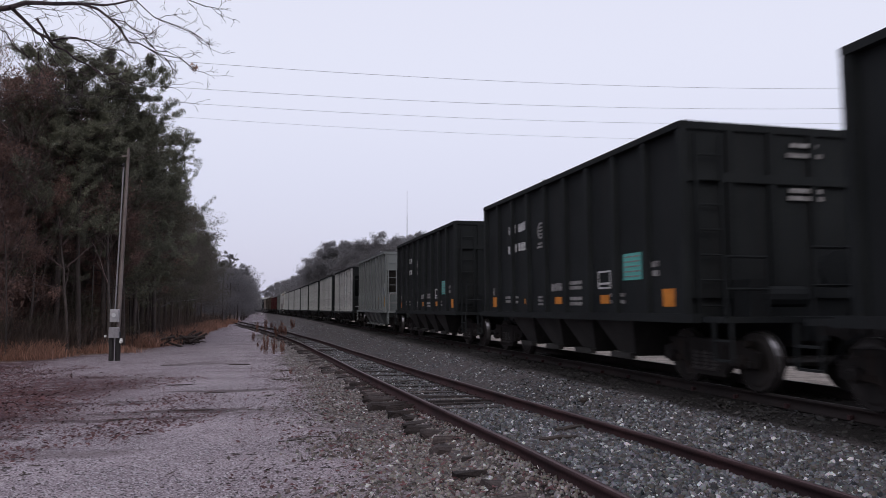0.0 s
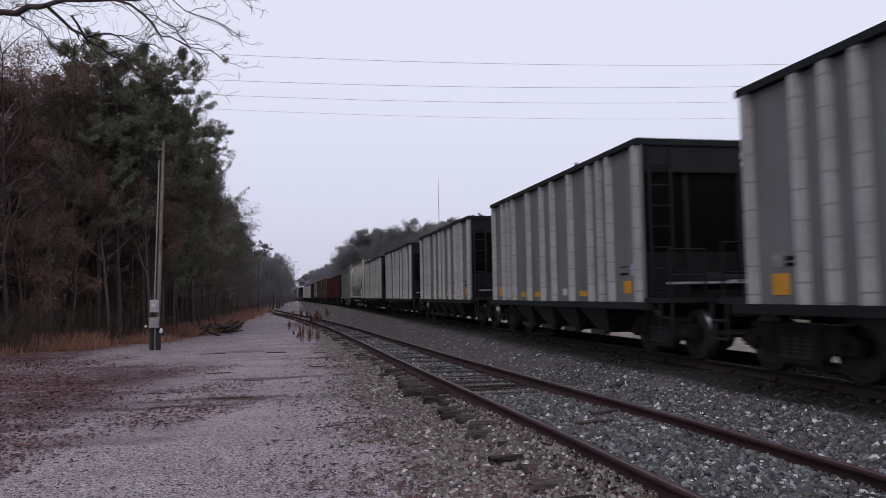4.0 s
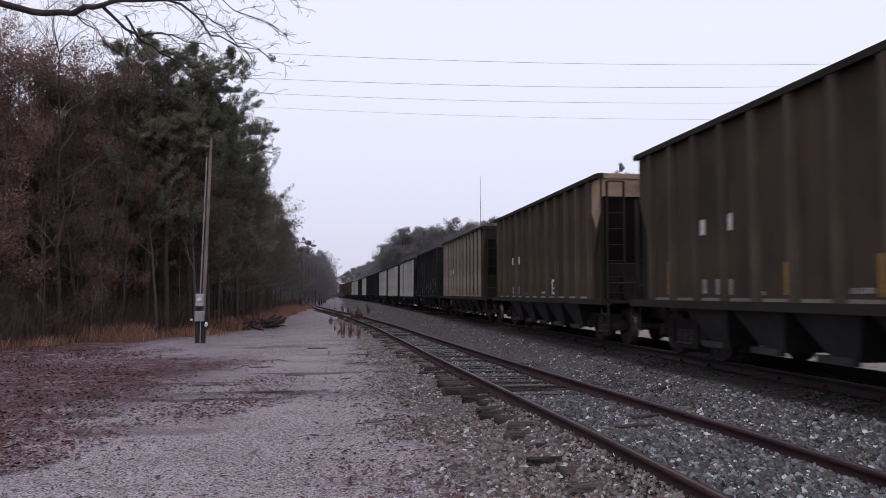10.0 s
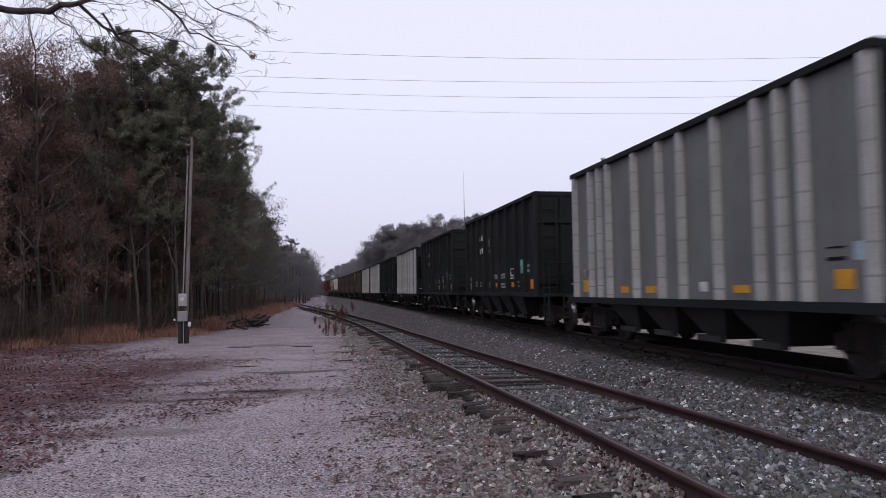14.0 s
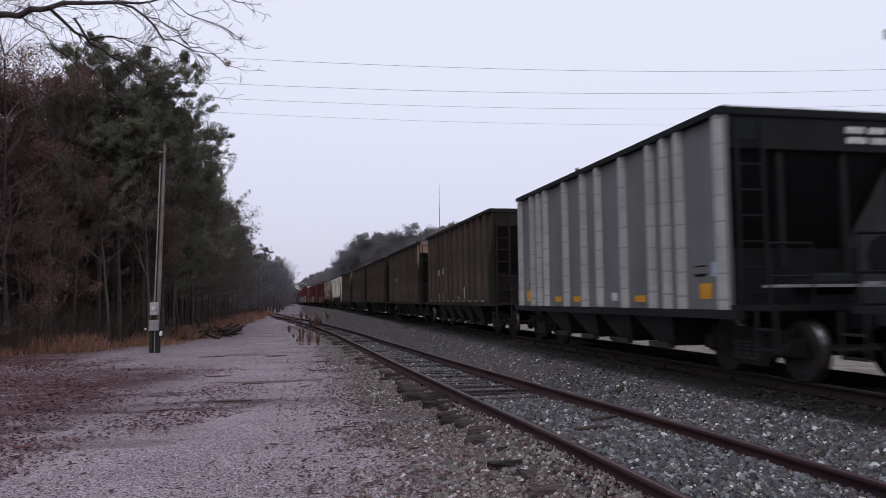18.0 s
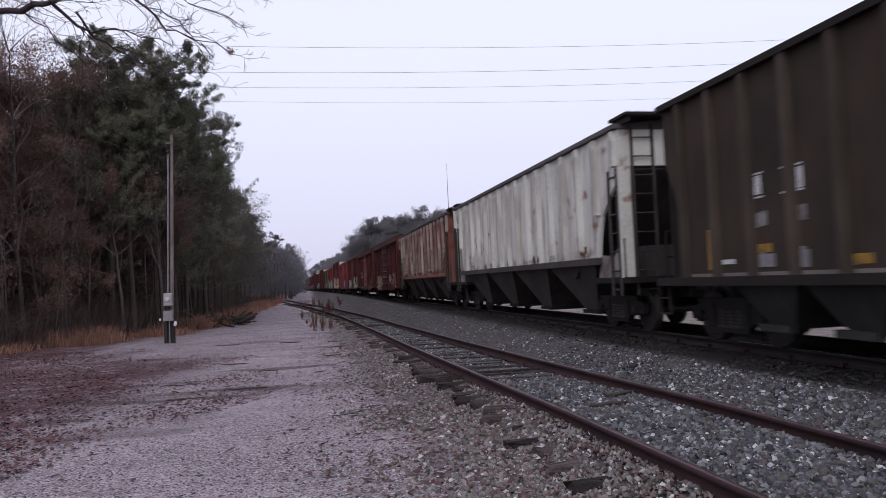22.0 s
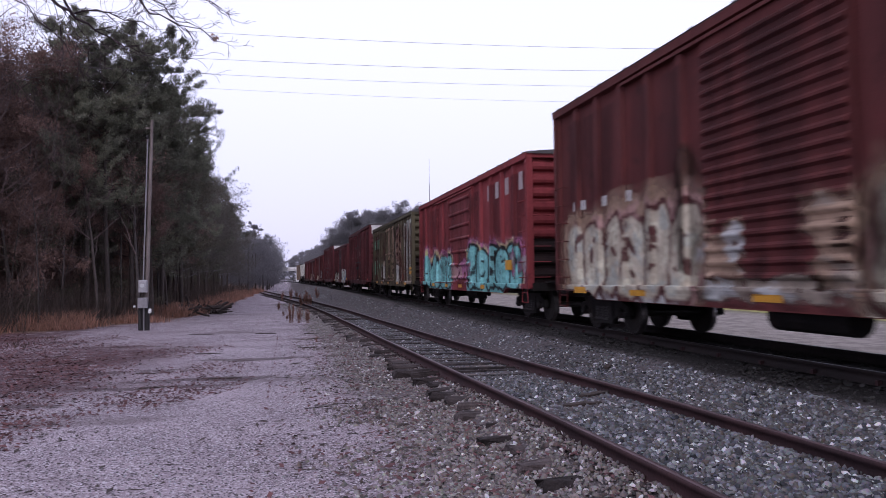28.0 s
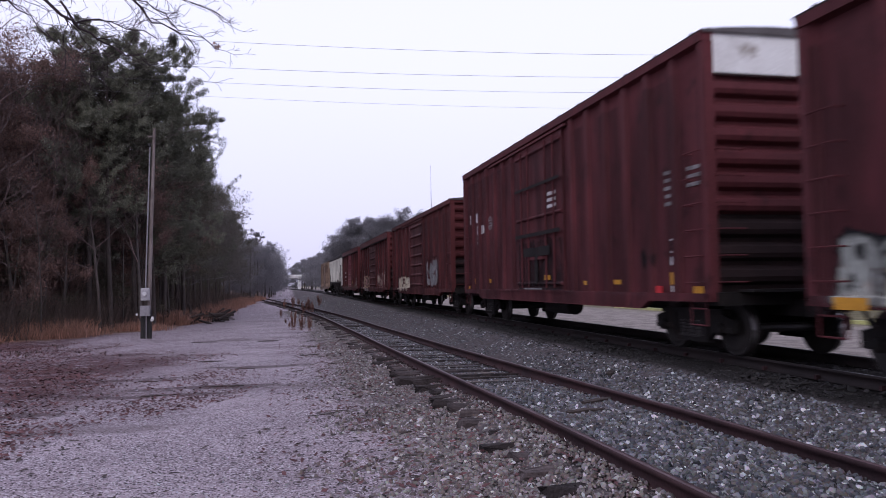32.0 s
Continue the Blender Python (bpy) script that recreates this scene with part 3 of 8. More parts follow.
# ---- tracks ----
def along(fx, fz, ys, profile):
    """A profile of (offset, height) drawn along a line of x, z over y."""
    ys = np.asarray(ys)
    d = np.gradient(fx(ys), ys)
    nrm = np.stack([1 / np.sqrt(1 + d * d), -d / np.sqrt(1 + d * d)], 1)
    c = np.stack([fx(ys), ys], 1)
    k = len(profile)
    v = np.zeros((len(ys), k, 3))
    for j, (o, h) in enumerate(profile):
        v[:, j, :2] = c + nrm * o
        v[:, j, 2] = fz(ys) + h
    i = np.arange(len(ys) - 1)[:, None] * k + np.arange(k)[None]
    nx = np.arange(len(ys) - 1)[:, None] * k + (np.arange(k)[None] + 1) % k
    return v.reshape(-1, 3), np.stack([i, nx, nx + k, i + k], -1).reshape(-1, 4)


RAIL = [(-0.07, -0.16), (0.07, -0.16), (0.07, -0.146), (0.015, -0.13), (0.012, -0.045), (0.036, -0.033), (0.036, -0.008), (0.026, 0.0), (-0.026, 0.0), (-0.036, -0.008), (-0.036, -0.033), (-0.012, -0.045), (-0.015, -0.13), (-0.07, -0.146)]
GAUGE = 1.435 + 0.072


def lay_rails(track, fx, fz, ys, shine):
    for s in (-1, 1):
        def line(y, s=s):
            return fx(y) + s * GAUGE / 2
        v, f = along(line, fz, ys, RAIL)
        part("rail", raw_mesh("rail", v, f, MAT["rail" if shine == "rail_head" else "main_rail"]), None, track, "rusty steel rail")
        v, f = along(line, fz, ys, [(-0.024, -0.002), (0.024, -0.002), (0.024, 0.003), (-0.024, 0.003)])
        part("rail_head", raw_mesh("rail_head", v, f, MAT[shine]), None, track, "worn running surface of the rail")


def tie_mesh(name, rng, material, length=2.6, rotten=0.5):
    """One tie: a beam with sagging, split ends."""
    nseg = 9
    half, w, h = length / 2, 0.078, 0.15
    verts, rings = [], []
    for i in range(nseg):
        u = -half + length * i / (nseg - 1)
        near_end = abs(u) > half - 0.5
        k = rotten * (1.0 if near_end else 0.35)
        ring = []
        for a, b in ((-w, -h), (w, -h), (w, -0.05), (w * 0.62, 0), (-w * 0.62, 0), (-w, -0.05)):
            jag = rng.uniform(-0.09, 0.09) * rotten if i in (0, nseg - 1) else 0
            ring.append((u + jag, a + rng.uniform(-0.03, 0.03) * k, b + rng.uniform(-0.045, 0.012) * k))
        rings.append(range(len(verts), len(verts) + 6))
        verts += ring
    s = Shape()
    faces = [tuple(reversed(rings[0])), tuple(rings[-1])]
    for a, b in zip(rings, rings[1:]):
        faces += [(a[i], a[(i + 1) % 6], b[(i + 1) % 6], b[i]) for i in range(6)]
    s.add(verts, faces)
    return s.mesh(name, material)


def build_siding():
    track = tagged(new("siding_track"), "rusty disused siding on weathered half-buried ties", "railway track", kind="structure")
    lay_rails(track, siding_x, rail_z, np.concatenate([np.arange(-30, 40, 1.0), np.arange(40, 151, 3.0)]), "rail_head")
    rng = random.Random(4)
    meshes = [tie_mesh("tie", rng, MAT["tie"], 2.4, 0.8) for _ in range(8)]
    y, k = -6.0, 0
    while y < 112:
        lift = rng.uniform(-0.03, 0.022) - float(np.interp(y, [4.5, 6.0, 9.0, 12.0, 16.0], [0.06, 0.03, 0.01, -0.008, 0.02]))
        ob = part("tie", meshes[k % 8], None, track)
        slope = math.degrees(math.atan2(float(rail_z(y + 0.5) - rail_z(y - 0.5)), 1.0))
        turn = math.degrees(math.atan2(float(siding_x(y - 0.5) - siding_x(y + 0.5)), 1.0)) + rng.uniform(-5, 5)
        ob.matrix_basis = pose(float(siding_x(y)) + rng.uniform(-0.26, 0.1), y, float(rail_z(y)) - 0.152 + lift, slope, rng.uniform(-0.4, 1.6), turn)
        y += rng.uniform(0.4, 0.66)
        k += 1
    # spike plates on the near rail
    plate = Shape().slab(-0.10, 0.10, -0.09, 0.09, 0, 0.018, 0.004).tube((-0.085, 0.05, 0.01), (-0.085, 0.05, 0.05), 0.012, n=6).tube((0.085, -0.05, 0.01), (0.085, -0.05, 0.05), 0.012, n=6).mesh("tie_plate", MAT["rail"])
    for i in range(38):
        for s in (-1, 1):
            yy = 3.2 + i * 0.56
            part("tie_plate", plate, None, track, at=(float(siding_x(yy)) + s * GAUGE / 2, yy, float(rail_z(yy)) - 0.162))


def build_main():
    track = tagged(new("main_track"), "busy main-line track on oily ballast darkened for the train's shade", "railway track", kind="structure")
    lay_rails(track, main_x, lambda y: MAIN_TOP + 0 * y, np.concatenate([np.arange(-700, -40, 40.0), np.arange(-40, 440, 6.0), np.arange(440, 1001, 80.0)]), "bright_rail")
    rng = random.Random(5)
    meshes = [tie_mesh("tie", rng, MAT["main_tie"], 2.6, 0.15) for _ in range(4)]
    for i in range(190):
        y = -8 + i * 0.55
        ob = part("tie", meshes[i % 4], None, track)
        ob.matrix_basis = pose(float(main_x(y)), y, MAIN_TOP - 0.16 + rng.uniform(-0.01, 0.006), 0, 0, rng.uniform(-1, 1))
    # anchors clipped to the near rail
    s = Shape()
    for i in range(60):
        y = 2 + i * 1.1
        s.box(float(main_x(y)) - GAUGE / 2 - 0.09, float(main_x(y)) - GAUGE / 2 - 0.03, y, y + 0.05, MAIN_TOP - 0.15, MAIN_TOP - 0.09)
    part("rail_anchor", s, MAT["rail"], track)


build_siding()
build_main()


def stones(name, label, count, place, size, material, seed, blocky_to=0.0):
    """Many small broken stones as one object: chipped blocks near by, plain shards farther off."""
    rng = np.random.RandomState(seed)
    x, y = place(rng, count)
    order = np.argsort(y)
    x, y = x[order], y[order]
    cut = int(np.searchsorted(y, blocky_to))
    block = (np.array([(1, 0, -0.35), (0, 1, -0.35), (-1, 0, -0.35), (0, -1, -0.35), (0.6, 0.3, 0.5), (-0.55, 0.4, 0.62), (0.05, -0.6, 0.45)]),
             np.array([(0, 1, 4), (1, 5, 4), (1, 2, 5), (2, 6, 5), (2, 3, 6), (3, 0, 6), (0, 4, 6), (4, 5, 6)]))
    shard = (np.array([(1, 0, 0.1), (0.4, 0.95, -0.1), (-0.8, 0.6, 0.15), (-0.85, -0.55, -0.1), (0.3, -1, 0.1), (0.1, 0.15, 0.62)]),
             np.array([(0, 1, 5), (1, 2, 5), (2, 3, 5), (3, 4, 5), (4, 0, 5)]))
    verts, faces, done = [], [], 0
    for (base, tri), lo, hi in ((block, 0, cut), (shard, cut, count)):
        m, k = hi - lo, len(base)
        if not m:
            continue
        r = size[0] + (size[1] - size[0]) * rng.rand(m) ** 2.2
        v = base[None] * (1 + 0.7 * (rng.rand(m, k, 3) - 0.5)) + 0.25 * (rng.rand(m, k, 3) - 0.5)
        v *= np.stack([r * (0.8 + 0.6 * rng.rand(m)), r * (0.7 + 0.4 * rng.rand(m)), r * (0.7 + 0.6 * rng.rand(m))], 1)[:, None]
        a, b = rng.rand(m) * 6.283, (rng.rand(m) - 0.5) * 1.1
        ca, sa, cb, sb = np.cos(a)[:, None], np.sin(a)[:, None], np.cos(b)[:, None], np.sin(b)[:, None]
        vx, vz = v[..., 0] * cb - v[..., 2] * sb, v[..., 0] * sb + v[..., 2] * cb
        vx, vy = vx * ca - v[..., 1] * sa, vx * sa + v[..., 1] * ca
        px, py = x[lo:hi], y[lo:hi]
        z = ground_z(px, py) + r * 0.3
        verts.append(np.stack([vx + px[:, None], vy + py[:, None], vz + z[:, None]], -1).reshape(-1, 3))
        faces.append((done + np.arange(m)[:, None, None] * k + tri[None]).reshape(-1, 3))
        done += m * k
    tagged(new(name, raw_mesh(name, np.concatenate(verts), np.concatenate(faces), material)), label, "ballast", kind="stuff")


def near_biased(rng, count, y0, y1, power=2.0, behind=0.0):
    """Distances down the line, crowded near by; a share of them lies behind."""
    y = y0 + (y1 - y0) * rng.rand(count) ** power
    back = rng.rand(count) < behind
    return np.where(back, -9.0 + (y0 + 9.0) * rng.rand(count), y)


def between_tracks(rng, count):
    y = near_biased(rng, count, 2.6, 140, 2.5, 0.15)
    a, b = siding_x(y) - 0.75, main_x(y) - 1.9
    return a + (b - a) * rng.rand(count), y


def west_shoulder(rng, count):
    y = near_biased(rng, count, 2.6, 70, 2.1, 0.15)
    x = siding_x(y) - 0.7 - 1.5 * rng.rand(count) ** 1.2 - 1.0 * rng.rand(count) ** 3.5
    return x, y


def lot(rng, count):
    y = near_biased(rng, count, 3.0, 40, 1.9)
    x0 = np.maximum(-0.42 * y - 0.5, -8.0)
    return x0 + (siding_x(y) - 1.6 - x0) * rng.rand(count) ** 0.8, y


def main_bed(rng, count):
    y = near_biased(rng, count, 3.5, 40, 1.5)
    return main_x(y) - 2.05 + 3.95 * rng.rand(count), y


stones("track_ballast", "loose grey granite ballast between the tracks", 140000, between_tracks, (0.011, 0.034), MAT["stone"], 1, 12.0)
stones("shoulder_ballast", "brown-stained ballast beside the siding", 74000, west_shoulder, (0.009, 0.032), MAT["brown_stone"], 2, 10.0)
stones("lot_gravel", "fine crushed gravel scattered over the lot", 36000, lot, (0.004, 0.013), MAT["pebble"], 3)
stones("main_ballast", "oily ballast under the main line, train shade in its colour", 15000, main_bed, (0.016, 0.04), MAT["oily_shaded_stone"], 4)


# ---- trees ----
def skeleton(rng, start, direction, length, radius, depth, out, spread=0.6, droop=0.0, kids=(3, 4), wander=0.18, shrink=0.62, segs=5):
    """Grows one limb in short tapering pieces and its side limbs; gathers (p, q, r0, r1, depth)."""
    p, d = Vector(start), Vector(direction).normalized()
    step = length / segs
    nodes = []
    for i in range(segs):
        d = (d + Vector((rng.uniform(-1, 1), rng.uniform(-1, 1), rng.uniform(-1, 1) - droop)) * wander).normalized()
        q = p + d * step
        r0, r1 = radius * (1 - i / segs * 0.75), radius * (1 - (i + 1) / segs * 0.75)
        out.append((p.copy(), q.copy(), r0, r1, depth))
        nodes.append((q.copy(), d.copy(), r1))
        p = q
    if depth > 0:
        for _ in range(rng.randint(*kids)):
            q, dd, r = nodes[rng.randint(max(0, segs // 3), segs - 1)]
            side = Vector((rng.uniform(-1, 1), rng.uniform(-1, 1), rng.uniform(-0.5, 0.9))).normalized()
            nd = (dd * (1 - spread) + side * spread + Vector((0, 0, 0.12))).normalized()
            skeleton(rng, q, nd, length * shrink * rng.uniform(0.75, 1.15), r * 0.72, depth - 1, out, spread, droop, kids, wander, shrink, segs)


def limb_mesh(name, limbs, material, sides=6, thin=0.006, weld=0.0):
    s = Shape()
    for p, q, r0, r1, depth in limbs:
        s.tube(p, q, max(r0, thin), max(r1, thin * 0.85), sides if depth > 1 else (4 if depth == 1 else 3), caps=False)
    me = bpy.data.meshes.new(name)
    me.from_pydata(s.v, [], s.f)
    if weld:
        bm = bmesh.new()
        bm.from_mesh(me)
        bmesh.ops.remove_doubles(bm, verts=bm.verts, dist=weld)
        bm.to_mesh(me)
        bm.free()
    me.materials.append(material)
    me.shade_smooth()
    return me


def leaf_cloud(name, rng, centres, per, radius, size, material, flat=0.75, shape="leaf"):
    """Small bent leaf blades scattered round many centres."""
    c = np.array([tuple(p) for p in centres])
    n = len(c) * per
    pts = np.repeat(c, per, axis=0)
    off = rng.normal(size=(n, 3))
    off /= np.linalg.norm(off, axis=1)[:, None]
    rad = np.repeat(np.asarray(radius) * np.ones(len(c)), per)
    pts = pts + off * (rad * rng.rand(n) ** 0.45)[:, None] * np.array([1, 1, flat])
    u = rng.normal(size=(n, 3))
    u /= np.linalg.norm(u, axis=1)[:, None]
    w = np.cross(u, rng.normal(size=(n, 3)))
    w /= np.linalg.norm(w, axis=1)[:, None]
    ln = size * (0.6 + 0.8 * rng.rand(n))[:, None]
    wd = ln * {"leaf": 0.5, "tuft": 0.2, "blade": 0.06}[shape]
    v = np.stack([pts - u * ln + w * wd, pts + u * ln, pts - u * ln * 0.7 - w * wd], 1)
    return raw_mesh(name, v.reshape(-1, 3), np.arange(n * 3).reshape(-1, 3), material)


def twigs(ob, limbs, material):
    return tagged(part("branchwork", limb_mesh("branchwork", limbs, MAT[material], 4), None, ob), "fine tangled branches and twigs", kind="stuff")


def pine(seed, height, bare=0.45, needles="needle"):
    """A tall pine: straight trunk, whorls of upswept limbs, small separate tufts of needles."""
    rng, nr = random.Random(seed), np.random.RandomState(seed)
    limbs, tips, trunk = [], [], []
    p, d, n = Vector((0, 0, -0.3)), Vector((0, 0, 1)), 13
    r = height * 0.0105
    for i in range(n):
        d = (d + Vector((rng.uniform(-1, 1), rng.uniform(-1, 1), 0)) * 0.02).normalized()
        q = p + d * (height / n)
        trunk.append((p.copy(), q.copy(), r * (1 - i / n * 0.85), r * (1 - (i + 1) / n * 0.85), 3))
        f = (i + 1) / n
        if f > bare:
            g = (f - bare) / (1 - bare)
            reach = height * (0.155 * math.sin(math.pi * min(1, 0.32 + g * 0.54)) + 0.03)
            for _ in range(rng.randint(6, 8)):
                a = rng.uniform(0, 6.283)
                got = []
                skeleton(rng, p.lerp(q, rng.random()), (math.cos(a), math.sin(a), rng.uniform(0.0, 0.55)), reach * rng.uniform(0.35, 1.15), r * 0.2, 2 if rng.random() < 0.35 else 1, got, 0.5, -0.15, (3, 5), 0.22, 0.5, 4)
                limbs += got
                tips += [x[1] for k, x in enumerate(got) if x[4] == 0]
        p = q
    tips += [Vector(p)]
    ob = thing("pine_tree", "tall dark green pine with a bare lower trunk", "tree", "woodland trees")
    part("trunk", limb_mesh("trunk", trunk, MAT["bark"], 8), None, ob)
    twigs(ob, [x for x in limbs if x[4] > 0], "bark")
    part("crown", leaf_cloud("crown", nr, tips, 26, 0.2, 0.08, MAT[needles], 0.8, "tuft"), None, ob, "tufted dark green needles")
    return ob


def sapling(seed, height, bark="pale_bark"):
    """A thin understory trunk with a few fine side twigs."""
    rng = random.Random(seed)
    trunk, limbs = [], []
    p, d, n = Vector((0, 0, -0.2)), Vector((rng.uniform(-0.1, 0.1), rng.uniform(-0.1, 0.1), 1)).normalized(), 9
    r = height * 0.0075
    for i in range(n):
        d = (d + Vector((rng.uniform(-1, 1), rng.uniform(-1, 1), 0.3)) * 0.07).normalized()
        q = p + d * (height / n)
        trunk.append((p.copy(), q.copy(), r * (1 - i / n * 0.8), r * (1 - (i + 1) / n * 0.8), 3))
        if i > 0:
            for _ in range(rng.randint(2, 4)):
                a = rng.uniform(0, 6.283)
                skeleton(rng, p.lerp(q, rng.random()), (math.cos(a), math.sin(a), rng.uniform(0.1, 1.0)), height * rng.uniform(0.1, 0.22), r * 0.3, 1, limbs, 0.5, 0.05, (3, 4), 0.25, 0.6, 3)
        p = q
    ob = thing("sapling", "slender pale-trunked bare sapling at the wood's edge", "tree", "woodland saplings")
    part("trunk", limb_mesh("trunk", trunk, MAT[bark], 6, weld=0.008), None, ob)
    twigs(ob, limbs, "twig")
    return ob


def hardwood(seed, height, leaves=None, per=0, bark="bark", label="bare grey winter hardwood tree", lean=0.0, leaf_size=0.09, depth=3):
    rng, nr = random.Random(seed), np.random.RandomState(seed)
    trunk, limbs, tips = [], [], []
    p, d, n = Vector((0, 0, -0.3)), Vector((lean, 0, 1)).normalized(), 9
    r = height * 0.009
    for i in range(n):
        d = (d + Vector((rng.uniform(-1, 1), rng.uniform(-1, 1), 0.2)) * 0.06).normalized()
        q = p + d * (height * 0.92 / n)
        trunk.append((p.copy(), q.copy(), r * (1 - i / n * 0.85), r * (1 - (i + 1) / n * 0.85), 3))
        if i >= 2:
            for _ in range(rng.randint(2, 3)):
                a = rng.uniform(0, 6.283)
                got = []
                skeleton(rng, q, (math.cos(a), math.sin(a), rng.uniform(0.5, 1.3)), height * rng.uniform(0.13, 0.26) * (1.15 - 0.5 * i / n), r * (0.45 - 0.03 * i), depth - 1, got, 0.5, 0.0, (3, 4), 0.2, 0.6, 4)
                limbs += got
                tips += [x[1] for x in got if x[4] <= 1]
        p = q
    ob = thing("hardwood_tree", label, "tree", "woodland trees")
    part("trunk", limb_mesh("trunk", trunk, MAT[bark], 8), None, ob)
    twigs(ob, limbs, "twig")
    if leaves:
        part("crown", leaf_cloud("crown", nr, tips, per * 4, 0.42, leaf_size * 0.6, MAT[leaves], 0.9), None, ob)
    return ob


def evergreen(seed, height, width):
    """A dense broad-leaved evergreen, leafy to the ground."""
    rng, nr = random.Random(seed), np.random.RandomState(seed)
    trunk, limbs, tips = [], [], []
    p = Vector((0, 0, -0.3))
    for i in range(7):
        q = p + Vector((rng.uniform(-0.1, 0.1), rng.uniform(-0.1, 0.1), height * 0.85 / 7))
        trunk.append((p.copy(), q.copy(), 0.2 * (1 - i / 8), 0.2 * (1 - (i + 1) / 8), 3))
        for _ in range(6 if height < 10 or i > 1 else 0):
            a = rng.uniform(0, 6.283)
            got = []
            w = width * (0.45 + 0.6 * math.sin(math.pi * (0.25 + 0.7 * i / 7))) * rng.uniform(0.6, 1.05)
            skeleton(rng, p.lerp(q, rng.random()), (math.cos(a), math.sin(a), rng.uniform(-0.05, 0.6)), w, 0.06, 1, got, 0.5, 0.1, (3, 5), 0.22, 0.5, 4)
            limbs += got
            tips += [x[1] for x in got]
        p = q
    ob = thing("evergreen_tree", "dense dark broad-leaved evergreen tree at the wood's edge", "tree", "woodland trees")
    part("trunk", limb_mesh("trunk", trunk, MAT["bark"], 6), None, ob)
    twigs(ob, [x for x in limbs if x[4] > 0], "bark")
    part("crown", leaf_cloud("crown", nr, tips, 30, 0.48, 0.056, MAT["evergreen"], 0.85), None, ob, "dense dark green leaves")
    return ob


def far_tree(seed, height, kind, far=True, slim=1.0):
    """A full-crowned tree, leafy or twiggy nearly to the ground."""
    rng, nr = random.Random(seed), np.random.RandomState(seed)
    got, trunk = [], []
    trunk.append((Vector((0, 0, -0.5)), Vector((0, 0, height * 0.8)), height * 0.012, height * 0.004, 3))
    for i in range(26):
        f = (0.05 if far else 0.2) + (0.95 if far else 0.8) * (i + rng.random()) / 26
        a = rng.uniform(0, 6.283)
        w = height * slim * (0.27 * math.sin(math.pi * min(0.93, f * 0.72 + 0.2)) + 0.03) * rng.uniform(0.5, 1.15)
        skeleton(rng, (0, 0, height * f * 0.84), (math.cos(a), math.sin(a), rng.uniform(0.1, 0.9)), w, 0.06, 1, got, 0.55, 0, (4, 6), 0.25, 0.6, 3)
    ends = [x[1] for x in got]
    ob = thing("distant_tree", "winter tree far down the line, hazed grey-green", "tree", "distant trees")
    part("trunk", limb_mesh("trunk", trunk, MAT["bark"], 5), None, ob)
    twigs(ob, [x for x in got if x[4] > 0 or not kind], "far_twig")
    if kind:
        part("crown", leaf_cloud("crown", nr, ends, kind * 6, 0.7, 0.11 if far else 0.075, MAT["far_leaf" if far else "mid_leaf"], 0.85), None, ob, "thin crown hazed grey-green")
    return ob


def wood_edge(y):
    """Where the western wood begins."""
    return np.interp(y, [0, 22, 31, 36, 41, 55, 70, 120, 160, 300], [-19, -15, -12.6, -10.4, -7.6, -7.0, -6.8, -7.0, -8.0, -16])


